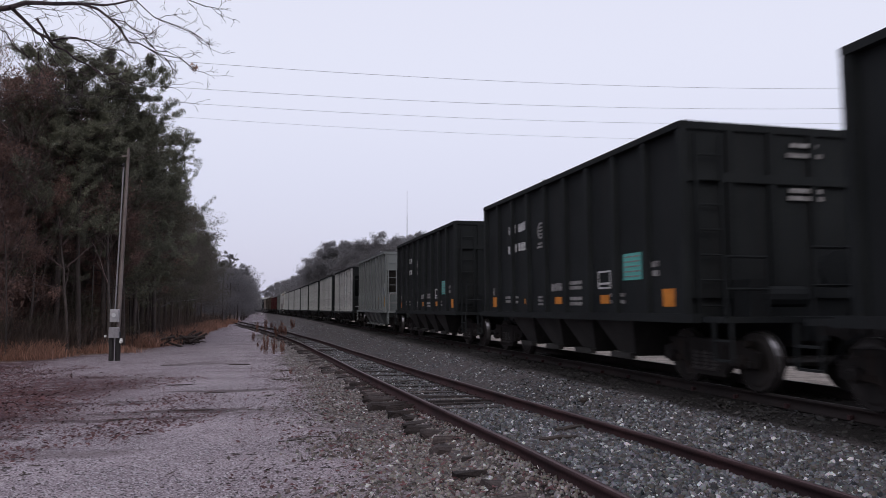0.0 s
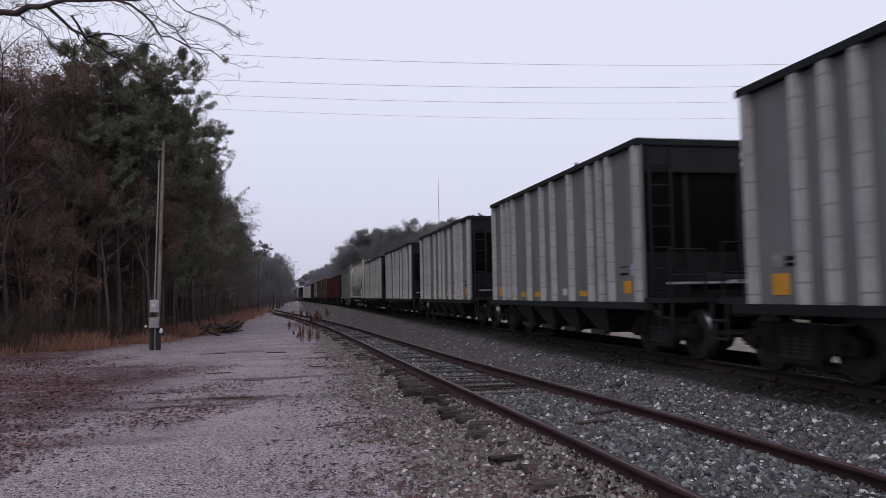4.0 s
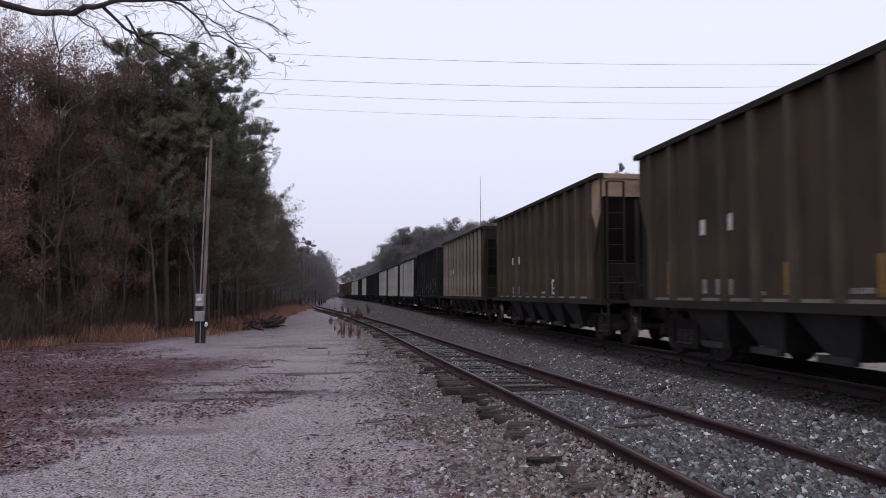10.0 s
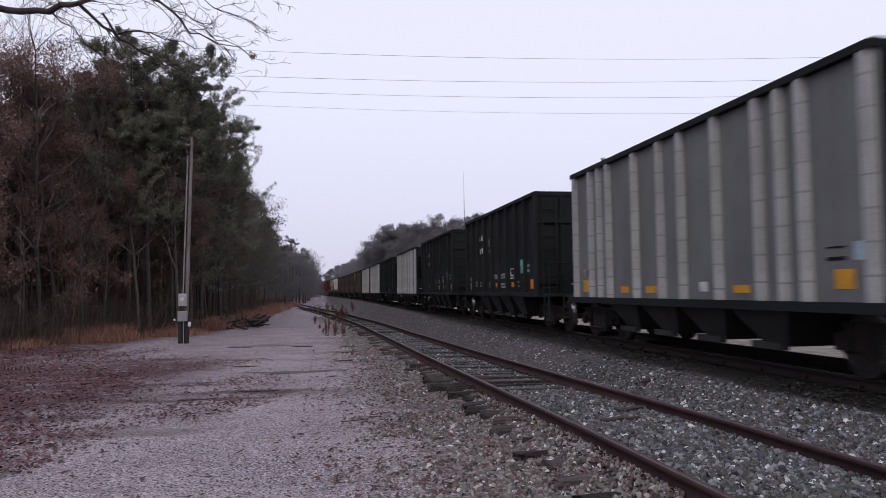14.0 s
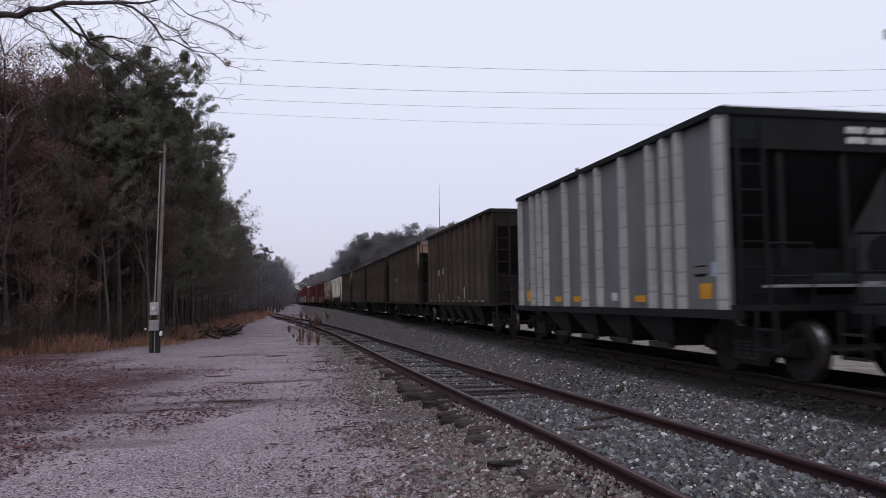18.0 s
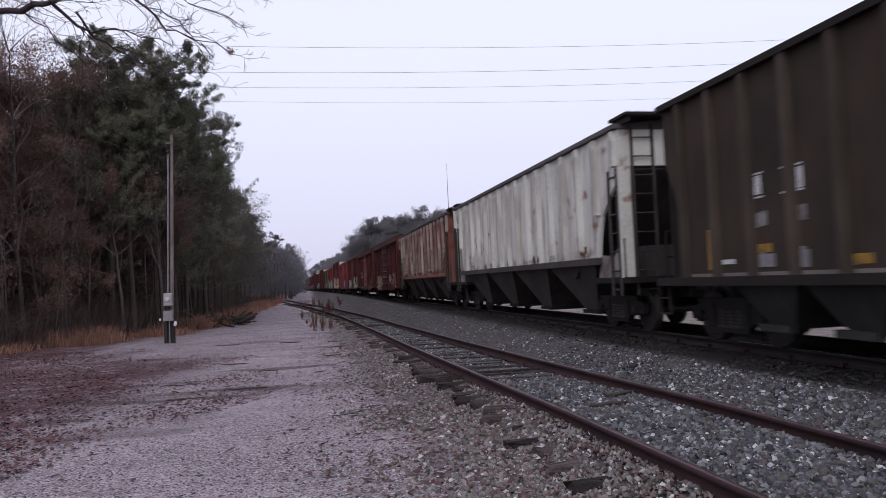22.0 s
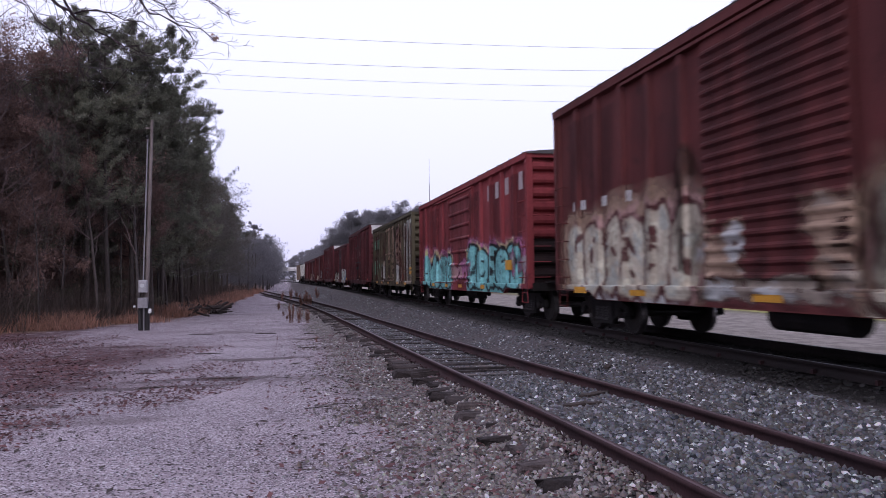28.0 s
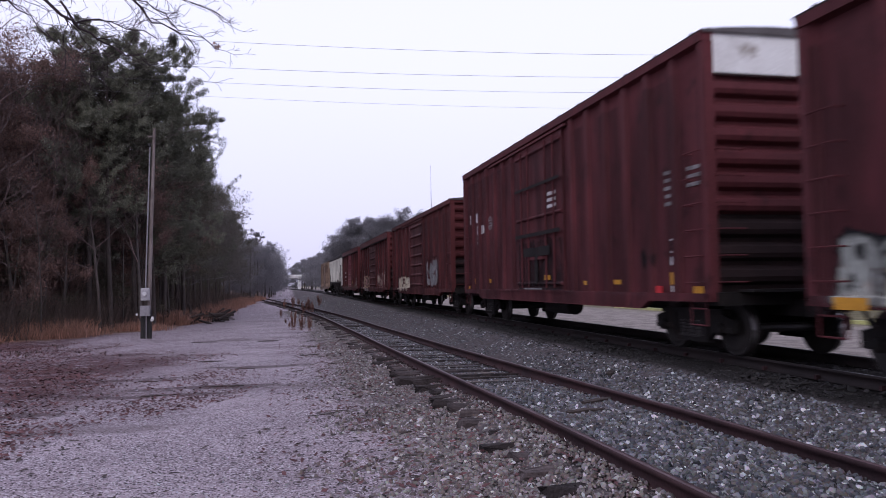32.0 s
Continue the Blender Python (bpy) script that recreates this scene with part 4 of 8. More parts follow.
def plant_wood():
    rng = random.Random(11)
    pines = [pine(21, 16.0, 0.32), pine(22, 14.5, 0.28), pine(23, 15.5, 0.4)]
    leafy = "winter hardwood tree with clinging brown leaves"
    woods = [hardwood(31, 13.5), hardwood(32, 12.5, "brown_leaf", 4, label=leafy), hardwood(33, 14.5, bark="pale_bark", label="pale-trunked bare winter hardwood tree"), hardwood(34, 12.0, "brown_leaf", 4, label=leafy)]
    twiggy = hardwood(38, 14.5, label="tall bare winter hardwood with a haze of fine twigs", depth=4)
    tall = [evergreen(43, 14.0, 3.3), evergreen(44, 13.0, 3.0)]
    # trees for farther off, with haze in their crown colour
    grey = [far_tree(55, 14.5, 9, False), far_tree(56, 14.0, 7, False)]
    low = [evergreen(41, 8.0, 2.8), evergreen(42, 5.5, 2.4)]
    thin = [sapling(71, 8.0), sapling(72, 6.0, "bark"), sapling(73, 10.0)]
    used = set()

    def put(tree, x, y, scale=1.0):
        x -= 0.7 if 43 < y <= 53 and x > -9.2 else 0.0
        x -= 2.0 * max(0.0, min(1.0, (y - 52) / 8))
        m = pose(x, y, float(ground_z(x, y)), 0, 0, rng.uniform(0, 360))
        if tree.name not in used:
            used.add(tree.name)
            ob = tree
            ob.matrix_basis = m
        else:
            ob = copy_thing(tree, m)
        ob.scale = (scale, scale, scale)
    # the face of the wood, from the near corner northwards
    for tree, x, y, k in ((pines[0], -9.9, 40.5, 0.98), (pines[2], -6.9, 45.5, 1.03), (pines[1], -8.2, 43.0, 0.98), (pines[0], -12.4, 42.0, 0.8), (pines[1], -11.2, 41.0, 0.92), (pines[2], -8.9, 40.8, 0.95), (pines[0], -7.4, 44.2, 0.97), (pines[1], -6.6, 47.5, 0.93), (pines[0], -10.2, 45.5, 0.97), (pines[2], -13.2, 46.0, 0.98), (pines[1], -8.0, 49.5, 1.0), (pines[2], -15.4, 44.5, 0.84), (pines[0], -6.6, 53.5, 0.93), (pines[2], -6.9, 67.5, 0.98), (pines[1], -6.8, 87.5, 1.02), (tall[0], -7.2, 51.0, 0.95), (tall[1], -8.6, 48.0, 1.0),
                          (tall[1], -7.0, 57.5, 1.05), (tall[0], -7.0, 64.0, 1.02), (grey[1], -6.6, 62.0, 0.95), (pines[0], -7.3, 60.5, 0.93), (grey[0], -6.9, 71.0, 1.0), (pines[2], -7.0, 77.0, 0.97), (grey[1], -7.2, 84.0, 1.04),
                          (grey[0], -7.1, 92.0, 1.0), (pines[1], -6.9, 98.0, 1.0), (grey[1], -7.1, 106.0, 1.0), (grey[0], -7.3, 115.0, 0.95), (pines[0], -7.0, 122.0, 0.9), (grey[1], -7.6, 130.0, 0.95)):
        put(tree, x, y, k)
    for x, y, tree, k in ((-12.4, 35.5, woods[2], 1.0), (-11.3, 38.0, woods[0], 1.0), (-14.2, 33.5, woods[1], 1.0), (-10.4, 41.8, woods[3], 1.02), (-13.2, 39.5, woods[1], 1.06), (-9.3, 42.2, woods[2], 0.9), (-15.5, 36.0, woods[0], 1.02),
                          (-8.2, 46.5, woods[3], 0.9), (-12.0, 43.0, woods[2], 1.1), (-16.8, 38.5, woods[0], 1.1), (-14.6, 42.0, woods[0], 1.12), (-17.6, 34.0, woods[2], 0.95), (-18.5, 40.5, woods[0], 1.1), (-11.2, 46.0, woods[1], 1.1), (-10.6, 38.9, woods[1], 0.7), (-13.0, 36.6, woods[3], 0.75), (-9.0, 39.2, woods[0], 0.8), (-7.6, 41.6, woods[2], 0.85), (-11.9, 36.4, woods[0], 0.85), (-14.8, 34.6, woods[3], 0.9), (-6.9, 43.2, woods[1], 0.7), (-16.0, 33.0, woods[0], 0.9), (-6.5, 49.0, woods[0], 0.8), (-6.4, 56.0, woods[3], 0.8)):
        put(tree, x, y, k)
    # understory behind and between them
    for x, y, tree, k in ((-13.6, 38.0, low[0], 0.9), (-11.4, 42.0, low[1], 1.1), (-16.2, 37.0, low[1], 1.2), (-18.6, 37.0, low[0], 1.0)):
        put(tree, x, y, k)
    # brown-leaved shrubs fill the edge
    shrubs = [hardwood(35, 4.6, "brown_leaf", 4, label="leggy shrub with clinging brown leaves", depth=2), hardwood(36, 3.4, "brown_leaf", 4, label="leggy shrub with clinging brown leaves", depth=2), hardwood(37, 5.6, "brown_leaf", 3, label="leggy shrub with clinging brown leaves", depth=2)]
    for i in range(58):
        f = (i + rng.random()) / 58
        y = 30.5 + 46 * f ** 1.25
        put(shrubs[i % 3], float(wood_edge(y)) - 1.6 - rng.random() * 3.4, y + rng.uniform(-0.5, 1.5), rng.uniform(0.75, 1.2))
    # slender saplings along the edge
    for i in range(18):
        f = (i + rng.random()) / 18
        y = 31 + 34 * f ** 1.4
        put(thin[i % 3], float(wood_edge(y)) - 0.6 + rng.uniform(-2.2, 1.2), y + rng.uniform(-0.5, 1.5), rng.uniform(0.7, 1.15))
    # dense low evergreens deep in the wood
    for i in range(26):
        y = 44.0 + i * 2.9
        put(low[i % 2], float(wood_edge(y)) - 5.4 - rng.uniform(0, 2.4), y + rng.uniform(-1, 1), rng.uniform(0.85, 1.2))
    # low evergreens thicken the foot of the wood's face
    for i in range(26):
        y = 45.0 + i * 2.6
        put(low[i % 2], float(wood_edge(y)) - 1.5 - rng.uniform(0, 1.6), y + rng.uniform(-0.8, 0.8), rng.uniform(0.5, 0.85))
    # deeper rows that close the wood
    for back, step, k0 in ((6.0, 6.2, 1.0), (11.5, 6.8, 1.0), (17.0, 8.0, 1.05)):
        y = 46.0 - back * 0.35
        while y < 128:
            f = rng.random()
            kind = rng.choice(grey) if y > 64 else rng.choice(tall) if f < 0.3 else (rng.choice(pines) if f < 0.6 else rng.choice(woods))
            put(kind, float(wood_edge(y)) - back + rng.uniform(-0.9, 0.9), y + rng.uniform(-1.4, 1.4), k0 * rng.uniform(0.85, 1.0))
            y += step * rng.uniform(0.8, 1.2) * (1.0 if y < 75 else 1.9)
    for x, y, tree, k in ((-17.0, 33.6, woods[1], 1.05), (-19.0, 34.2, twiggy, 1.12), (-15.6, 35.4, woods[1], 1.0), (-16.4, 33.0, twiggy, 1.05), (-14.0, 36.8, twiggy, 0.98), (-20.4, 33.8, woods[1], 1.1), (-18.0, 36.6, woods[3], 1.15), (-21.0, 36.4, tall[0], 0.95), (-18.6, 38.6, tall[1], 0.98), (-14.4, 36.0, woods[2], 1.0), (-16.6, 34.8, woods[0], 1.12), (-18.2, 35.6, woods[2], 1.08), (-19.8, 36.8, tall[1], 0.92), (-17.4, 37.8, tall[0], 0.88), (-20.6, 35.0, woods[3], 1.0), (-15.2, 38.6, woods[3], 1.1), (-22.0, 38.0, tall[1], 0.95), (-14.2, 42.5, tall[0], 0.92), (-12.8, 41.5, woods[3], 1.1), (-15.0, 40.0, tall[1], 0.95), (-13.6, 40.6, twiggy, 1.05), (-16.2, 41.6, twiggy, 1.1), (-13.4, 38.4, woods[1], 1.05), (-13.6, 37.2, woods[3], 0.85), (-12.2, 39.8, woods[0], 1.0), (-17.8, 32.6, woods[2], 1.05), (-19.8, 33.0, woods[0], 1.05)):
        put(tree, x, y, k)
    # back wall of evergreens, added to block sky light between the trunks
    for i in range(9):
        put(low[0], -30 + i * 2.1 + rng.uniform(-0.6, 0.6), 50 + rng.uniform(-2, 2) - i * 0.3, rng.uniform(1.1, 1.4))
        put(tall[i % 2], -31 + i * 2.0 + rng.uniform(-0.6, 0.6), 55 + rng.uniform(-2, 2) - i * 0.3, rng.uniform(0.95, 1.1))


plant_wood()


def plant_distance():
    rng = random.Random(12)
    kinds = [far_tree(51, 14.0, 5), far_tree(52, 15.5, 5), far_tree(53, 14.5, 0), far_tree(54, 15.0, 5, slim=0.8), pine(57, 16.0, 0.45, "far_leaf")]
    spots = []
    # west of the line, closing in on it with distance
    for i in range(30):
        y = 126 + i * 5.0
        gap = np.interp(y, [126, 160, 200, 270], [11.5, 8.6, 7.0, 7.0])
        spots.append((float(main_x(y)) - gap - rng.uniform(0, 1.5), y, rng.uniform(0.7, 0.8) if y < 190 else rng.uniform(0.55, 0.68)))
        spots.append((float(main_x(y)) - gap - 6 - rng.uniform(0, 3), y + 2, rng.uniform(0.88, 1.0) if y < 190 else rng.uniform(0.7, 0.85)))
    # east of the line, far down
    for i in range(14):
        y = 215 + i * 9.0
        spots.append((float(main_x(y)) + 9.0 + rng.uniform(0, 3), y, rng.uniform(0.9, 1.0)))
        spots.append((float(main_x(y)) + 16 + rng.uniform(0, 6), y - 4, rng.uniform(0.95, 1.1)))
    # the woods behind the field
    for i in range(26):
        x = 9.5 + i * 1.0 + rng.uniform(-0.5, 0.5)
        spots.append((x, 172 - i * 1.1 + rng.uniform(-4, 4), np.interp(x, [9, 13, 19, 26, 40], [0.88, 1.04, 1.2, 1.18, 1.22]) * rng.uniform(0.94, 1.08)))
    for i in range(10):
        spots.append((22 + i * 3.0 + rng.uniform(-1, 1), 186 - i * 3 + rng.uniform(-4, 4), rng.uniform(1.15, 1.3)))
    # the end of the view
    for i in range(30):
        x = -14 + i * 1.75
        spots.append((x + rng.uniform(-0.6, 0.6), 368 + rng.uniform(-4, 8), float(np.interp(x, [-14, -4, 2, 11, 20, 36], [0.5, 0.6, 0.85, 1.25, 1.12, 1.1])) * rng.uniform(0.92, 1.05)))
    spots += [(32.0, 65.5, 0.93), (32.6, 81.5, 1.0), (35.6, 85.0, 0.98)]
    pines_at = (len(spots) - 3, len(spots) - 2, len(spots) - 1)
    for i in range(7):
        spots.append((34.5 + i * 2.6, 60 + i * 3 + rng.uniform(-2, 2), rng.uniform(0.9, 1.05)))
    for k, (x, y, s) in enumerate(spots):
        tree = kinds[k] if k < 5 else kinds[4] if k in pines_at else kinds[rng.choice((0, 1, 3, 1, 2, 0, 3, 0, 3, 4 if 120 < y < 190 and x > 8 else 1))]
        m = pose(x, y, float(ground_z(x, y)), 0, 0, rng.uniform(0, 360))
        ob = tree if k < 5 else copy_thing(tree, m)
        ob.matrix_basis = m
        ob.scale = (s, s, s)


plant_distance()


# ---- the bare limb that hangs in from the west ----
def overhanging_tree():
    rng = random.Random(77)
    d = 9.0
    trunk, limbs = [], []
    p = Vector((-5.6, 8.6, float(ground_z(-5.6, 8.6)) - 0.2))
    for i in range(8):
        q = p + Vector((rng.uniform(-0.1, 0.1), rng.uniform(-0.1, 0.1), 1.15))
        trunk.append((p.copy(), q.copy(), 0.2 * (1 - i / 11), 0.2 * (1 - (i + 1) / 11), 3))
        p = q
    # the ways of the main limbs: sideways and upward slope from the eye, at about nine metres
    ways = [[(-0.62, 0.34), (-0.50, 0.376), (-0.406, 0.374), (-0.363, 0.369), (-0.324, 0.368), (-0.301, 0.367), (-0.274, 0.376), (-0.241, 0.386), (-0.22, 0.394), (-0.193, 0.403), (-0.152, 0.426)],
            [(-0.301, 0.367), (-0.277, 0.345), (-0.26, 0.334), (-0.24, 0.324), (-0.212, 0.312), (-0.19, 0.307)],
            [(-0.284, 0.371), (-0.27, 0.345), (-0.24, 0.354), (-0.225, 0.35), (-0.192, 0.333), (-0.161, 0.317)],
            [(-0.227, 0.389), (-0.189, 0.364), (-0.172, 0.343), (-0.154, 0.335), (-0.133, 0.326), (-0.089, 0.317)],
            [(-0.189, 0.364), (-0.165, 0.358), (-0.147, 0.346), (-0.123, 0.341)],
            [(-0.193, 0.423), (-0.144, 0.389), (-0.102, 0.374), (-0.082, 0.36)],
            [(-0.344, 0.366), (-0.307, 0.337), (-0.28, 0.307)],
            [(-0.42, 0.42), (-0.383, 0.39), (-0.351, 0.376)],
            [(-0.137, 0.419), (-0.113, 0.404), (-0.075, 0.397)]]
    thick = (0.05, 0.02, 0.014, 0.016, 0.007, 0.008, 0.009, 0.02, 0.006)
    for k, way in enumerate(ways):
        pts = [Vector((a * d, d + 0.25 * math.sin(3 * a * 9 + k), b * d + EYE)) for a, b in way]
        n = len(pts) - 1
        for i in range(n):
            f0, f1 = 1 - 0.85 * i / n, 1 - 0.85 * (i + 1) / n
            m = pts[i].lerp(pts[i + 1], 0.5) + Vector((rng.uniform(-1, 1), rng.uniform(-1, 1), rng.uniform(-1, 1))) * 0.045
            limbs += [(pts[i], m, thick[k] * f0, thick[k] * (f0 + f1) / 2, 3), (m, pts[i + 1], thick[k] * (f0 + f1) / 2, thick[k] * f1, 3)]
            if pts[i].x > -4.4:
                way_on = (pts[i + 1] - pts[i]).normalized()
                for _ in range(2):
                    side = Vector((rng.uniform(-0.2, 0.9), rng.uniform(-0.6, 0.6), rng.uniform(-0.7, 0.55)))
                    skeleton(rng, pts[i].lerp(pts[i + 1], rng.random()), way_on * 0.7 + side * 0.6, rng.uniform(0.25, 0.8) * (1.0 if pts[i].x < -1.8 else 0.6), 0.006, 2, limbs, 0.4, 0.1, (2, 3), 0.34, 0.55, 6)
    ob = thing("overhanging_tree", "bare winter tree with a long drooping limb", "tree")
    part("trunk", limb_mesh("trunk", trunk, MAT["bark"], 9), None, ob)
    part("limb", limb_mesh("limb", [x for x in limbs if x[4] == 3], MAT["limb"], 8), None, ob, "crooked grey-brown limb")
    tagged(part("branchwork", limb_mesh("branchwork", [(a, b, max(r, 0.0025), max(s, 0.002), e) for a, b, r, s, e in limbs if e < 3], MAT["limb"], 3, 0.0022), None, ob), "fine bare twigs", kind="stuff")
    nr = np.random.RandomState(3)
    part("leaf_clump", leaf_cloud("leaf_clump", nr, [(-0.80, 9.0, 4.40)], 18, 0.055, 0.035, MAT["brown_leaf"], 1.0), None, ob, "last dead leaves at the tip")


overhanging_tree()


# ---- grass, weeds and fallen stuff ----
def blades(name, label, category, spots, height, per, spread, material, seed, lean=0.35, width=0.012):
    """Tufts of thin curved blades, all as one object."""
    rng = np.random.RandomState(seed)
    c = np.repeat(np.asarray(spots, dtype=float), per, axis=0)
    n = len(c)
    x, y = c[:, 0] + rng.normal(size=n) * spread, c[:, 1] + rng.normal(size=n) * spread
    z = ground_z(x, y)
    h = height * (0.45 + 0.75 * rng.rand(n))
    a = rng.rand(n) * 6.283
    lx, ly = np.cos(a) * lean * h * rng.rand(n), np.sin(a) * lean * h * rng.rand(n)
    w = width + width * rng.rand(n)
    b = rng.rand(n) * 3.14
    wx, wy = np.cos(b) * w, np.sin(b) * w
    base = np.stack([x, y, z - 0.03], 1)
    mid = np.stack([x + lx * 0.4, y + ly * 0.4, z + h * 0.6], 1)
    top = np.stack([x + lx, y + ly, z + h], 1)
    off = np.stack([wx, wy, 0 * w], 1)
    v = np.stack([base - off, base + off, mid + off * 0.8, mid - off * 0.8, top], 1).reshape(-1, 3)
    k = np.arange(n)[:, None] * 5
    tri = np.concatenate([k + np.array([0, 1, 2]), k + np.array([0, 2, 3]), k + np.array([3, 2, 4])], 0)
    return tagged(new(name, raw_mesh(name, v, tri, MAT[material])), label, category, kind="stuff")


def plant_verge():
    rng = random.Random(31)
    line = [(-14.5, 29.5), (-12.0, 31.5), (-9.8, 35.0), (-8.2, 38.0), (-6.8, 40.5), (-6.2, 50), (-6.0, 60), (-6.0, 75), (-5.8, 95), (-5.2, 120), (-4.5, 140)]
    spots, tall_spots = [], []
    for (x0, y0), (x1, y1) in zip(line, line[1:]):
        for _ in range(int(math.hypot(x1 - x0, y1 - y0) * 34)):
            f, back = rng.random(), rng.random() ** 1.2 * 5.0 - 0.7
            x, y = x0 + (x1 - x0) * f - back, y0 + (y1 - y0) * f + back * 0.6 * (1 if y0 < 45 else 0)
            k = noise.noise((x * 0.35, y * 0.35, 3.0)) + 0.6 * noise.noise((x * 1.1, y * 1.1, 8.0))
            if k > 0.06 - 0.06 * back:
                (tall_spots if k > 0.3 else spots).append((x, y))
    blades("verge_grass", "dry orange-brown grass along the foot of the wood", "grass", spots, 0.42, 24, 0.34, "dry_grass", 41, 1.4, 0.009)
    blades("tall_verge_grass", "taller tufts of dry orange grass", "grass", tall_spots, 0.78, 28, 0.3, "dry_grass", 44, 1.2, 0.009)
    back = [(x - rng.uniform(0.5, 3.5), y + rng.uniform(0, 3)) for x, y in (spots + tall_spots)[::4]]
    blades("verge_brush", "grey-brown dead brush under the trees", "brush", back, 1.7, 12, 0.6, "brush", 42, 1.1, 0.006)
    deep = [(float(wood_edge(y)) - 2.2 - rng.random() ** 1.3 * 6.0, y) for y in [30 + 75 * rng.random() ** 1.5 for _ in range(1500)]]
    blades("understory", "tangled grey-brown saplings and vines under the trees", "undergrowth", deep, 2.4, 9, 0.7, "brush", 45, 1.0, 0.006)
    blades("high_understory", "thin bare stems between the trees", "undergrowth", deep[::3], 5.0, 4, 0.9, "brush", 46, 0.7, 0.007)
    front = [(float(wood_edge(y)) - 0.2 - 2.6 * rng.random(), y) for y in [29.5 + 14 * rng.random() for _ in range(900)] if noise.noise((y * 0.6, 4.0, 1.0)) + 0.5 * noise.noise((y * 1.9, 2.0, 6.0)) > 0.02]
    blades("edge_thicket", "thin grey-brown stems and vines along the wood's edge", "undergrowth", front, 2.1, 9, 0.5, "brush", 47, 1.5, 0.005)
    tufts = [(-9.8 + rng.uniform(-3, 3), 23 + rng.uniform(-6, 6)) for _ in range(30)]
    blades("lot_weeds", "low dead weeds in the leaf litter", "weeds", tufts, 0.14, 8, 0.2, "brush", 43, 0.8)


plant_verge()


def weed(seed, height, wide):
    """One dead upright weed clump beside the siding."""
    rng, nr = random.Random(seed), np.random.RandomState(seed)
    stems, tips = [], []
    for _ in range(14):
        a = rng.uniform(0, 6.283)
        got = []
        skeleton(rng, (math.cos(a) * 0.2 * rng.random(), math.sin(a) * 0.2 * rng.random(), -0.05), (math.cos(a) * wide, math.sin(a) * wide, 1), height * rng.uniform(0.6, 1.05), 0.006, 1, got, 0.22, -0.1, (3, 4), 0.07, 0.28, 4)
        stems += got
        tips += [g[0].lerp(g[1], rng.random()) for g in got]
    ob = thing("dead_weed", "dead rust-red weed clump standing in the ballast", "weed", "weeds by the siding")
    part("stalk", limb_mesh("stalk", stems, MAT["red_weed"], 3), None, ob)["kind"] = "stuff"
    part("seed_head", leaf_cloud("seed_head", nr, tips, 4, 0.06, 0.03, MAT["red_weed"], 1.2), None, ob)["kind"] = "stuff"
    return ob


def plant_weeds():
    rng = random.Random(5)
    kinds = [weed(61, 1.0, 0.03), weed(62, 0.8, 0.1)]
    spots = [(0.27, 36.7, 0, 1.15), (1.73, 63.2, 1, 1.9), (0.66, 35.9, 0, 1.0), (1.03, 35.1, 0, 0.85), (-0.28, 76.9, 0, 1.3), (0.62, 83.0, 0, 1.5), (1.26, 84.9, 0, 1.1), (3.4, 80.2, 1, 1.7), (-0.44, 54.9, 0, 0.8), (-0.1, 45.0, 1, 0.5), (0.9, 22.5, 1, 0.3), (0.1, 40.0, 1, 0.5), (1.35, 62.0, 1, 1.5), (2.1, 64.5, 1, 1.4)]
    first = {}
    for x, y, k, s in spots:
        m = pose(x, y, float(ground_z(x, y)), 0, 0, rng.uniform(0, 360))
        ob = copy_thing(kinds[k], m) if k in first else kinds[k]
        first[k] = True
        ob.matrix_basis = m
        ob.scale = (s * 0.62, s * 0.62, s * 0.66)


plant_weeds()


def scatter_leaves():
    """Fallen leaves lying in drifts over the western side of the lot."""
    rng = np.random.RandomState(9)
    n = 64000
    y = 7 + 26 * rng.rand(n) ** 1.1
    west = -0.46 * y - 1.0
    east = np.interp(y, [7, 9.5, 12, 16, 22, 29, 33], [-2.9, -1.9, -0.7, -0.3, -1.5, -6.0, -9.5])
    x = west + (east - west) * rng.rand(n)
    keep = np.array([noise.noise((a * 0.55, b * 0.3, 2.0)) + 0.5 * noise.noise((a * 1.7, b * 0.9, 7.0)) for a, b in zip(x, y)])
    edge = (east - x) / (east - west)
    ok = 0.5 * keep + 0.9 * (rng.rand(n) - 0.5) > 0.42 - 0.85 * edge
    x, y = x[ok], y[ok]
    y2 = 4 + 22 * rng.rand(2600) ** 1.3
    x, y = np.concatenate([x, siding_x(y2) - 1.9 + 0.8 * rng.normal(size=2600).clip(-2, 1.2)]), np.concatenate([y, y2])
    n = len(x)
    z = ground_z(x, y) + 0.012 + 0.02 * rng.rand(n)
    a, ln = rng.rand(n) * 6.283, 0.02 + 0.025 * rng.rand(n)
    u = np.stack([np.cos(a), np.sin(a), (rng.rand(n) - 0.5) * 0.9], 1) * ln[:, None]
    w = np.stack([-np.sin(a), np.cos(a), (rng.rand(n) - 0.5) * 0.9], 1) * ln[:, None] * 0.55
    c = np.stack([x, y, z], 1)
    v = np.stack([c - u, c + w, c + u, c - w], 1).reshape(-1, 3)
    tagged(new("fallen_leaves", raw_mesh("fallen_leaves", v, np.arange(n * 4).reshape(-1, 4), MAT["dead_leaf"])), "reddish-brown fallen leaves drifted over the gravel", "leaves", kind="stuff")


scatter_leaves()


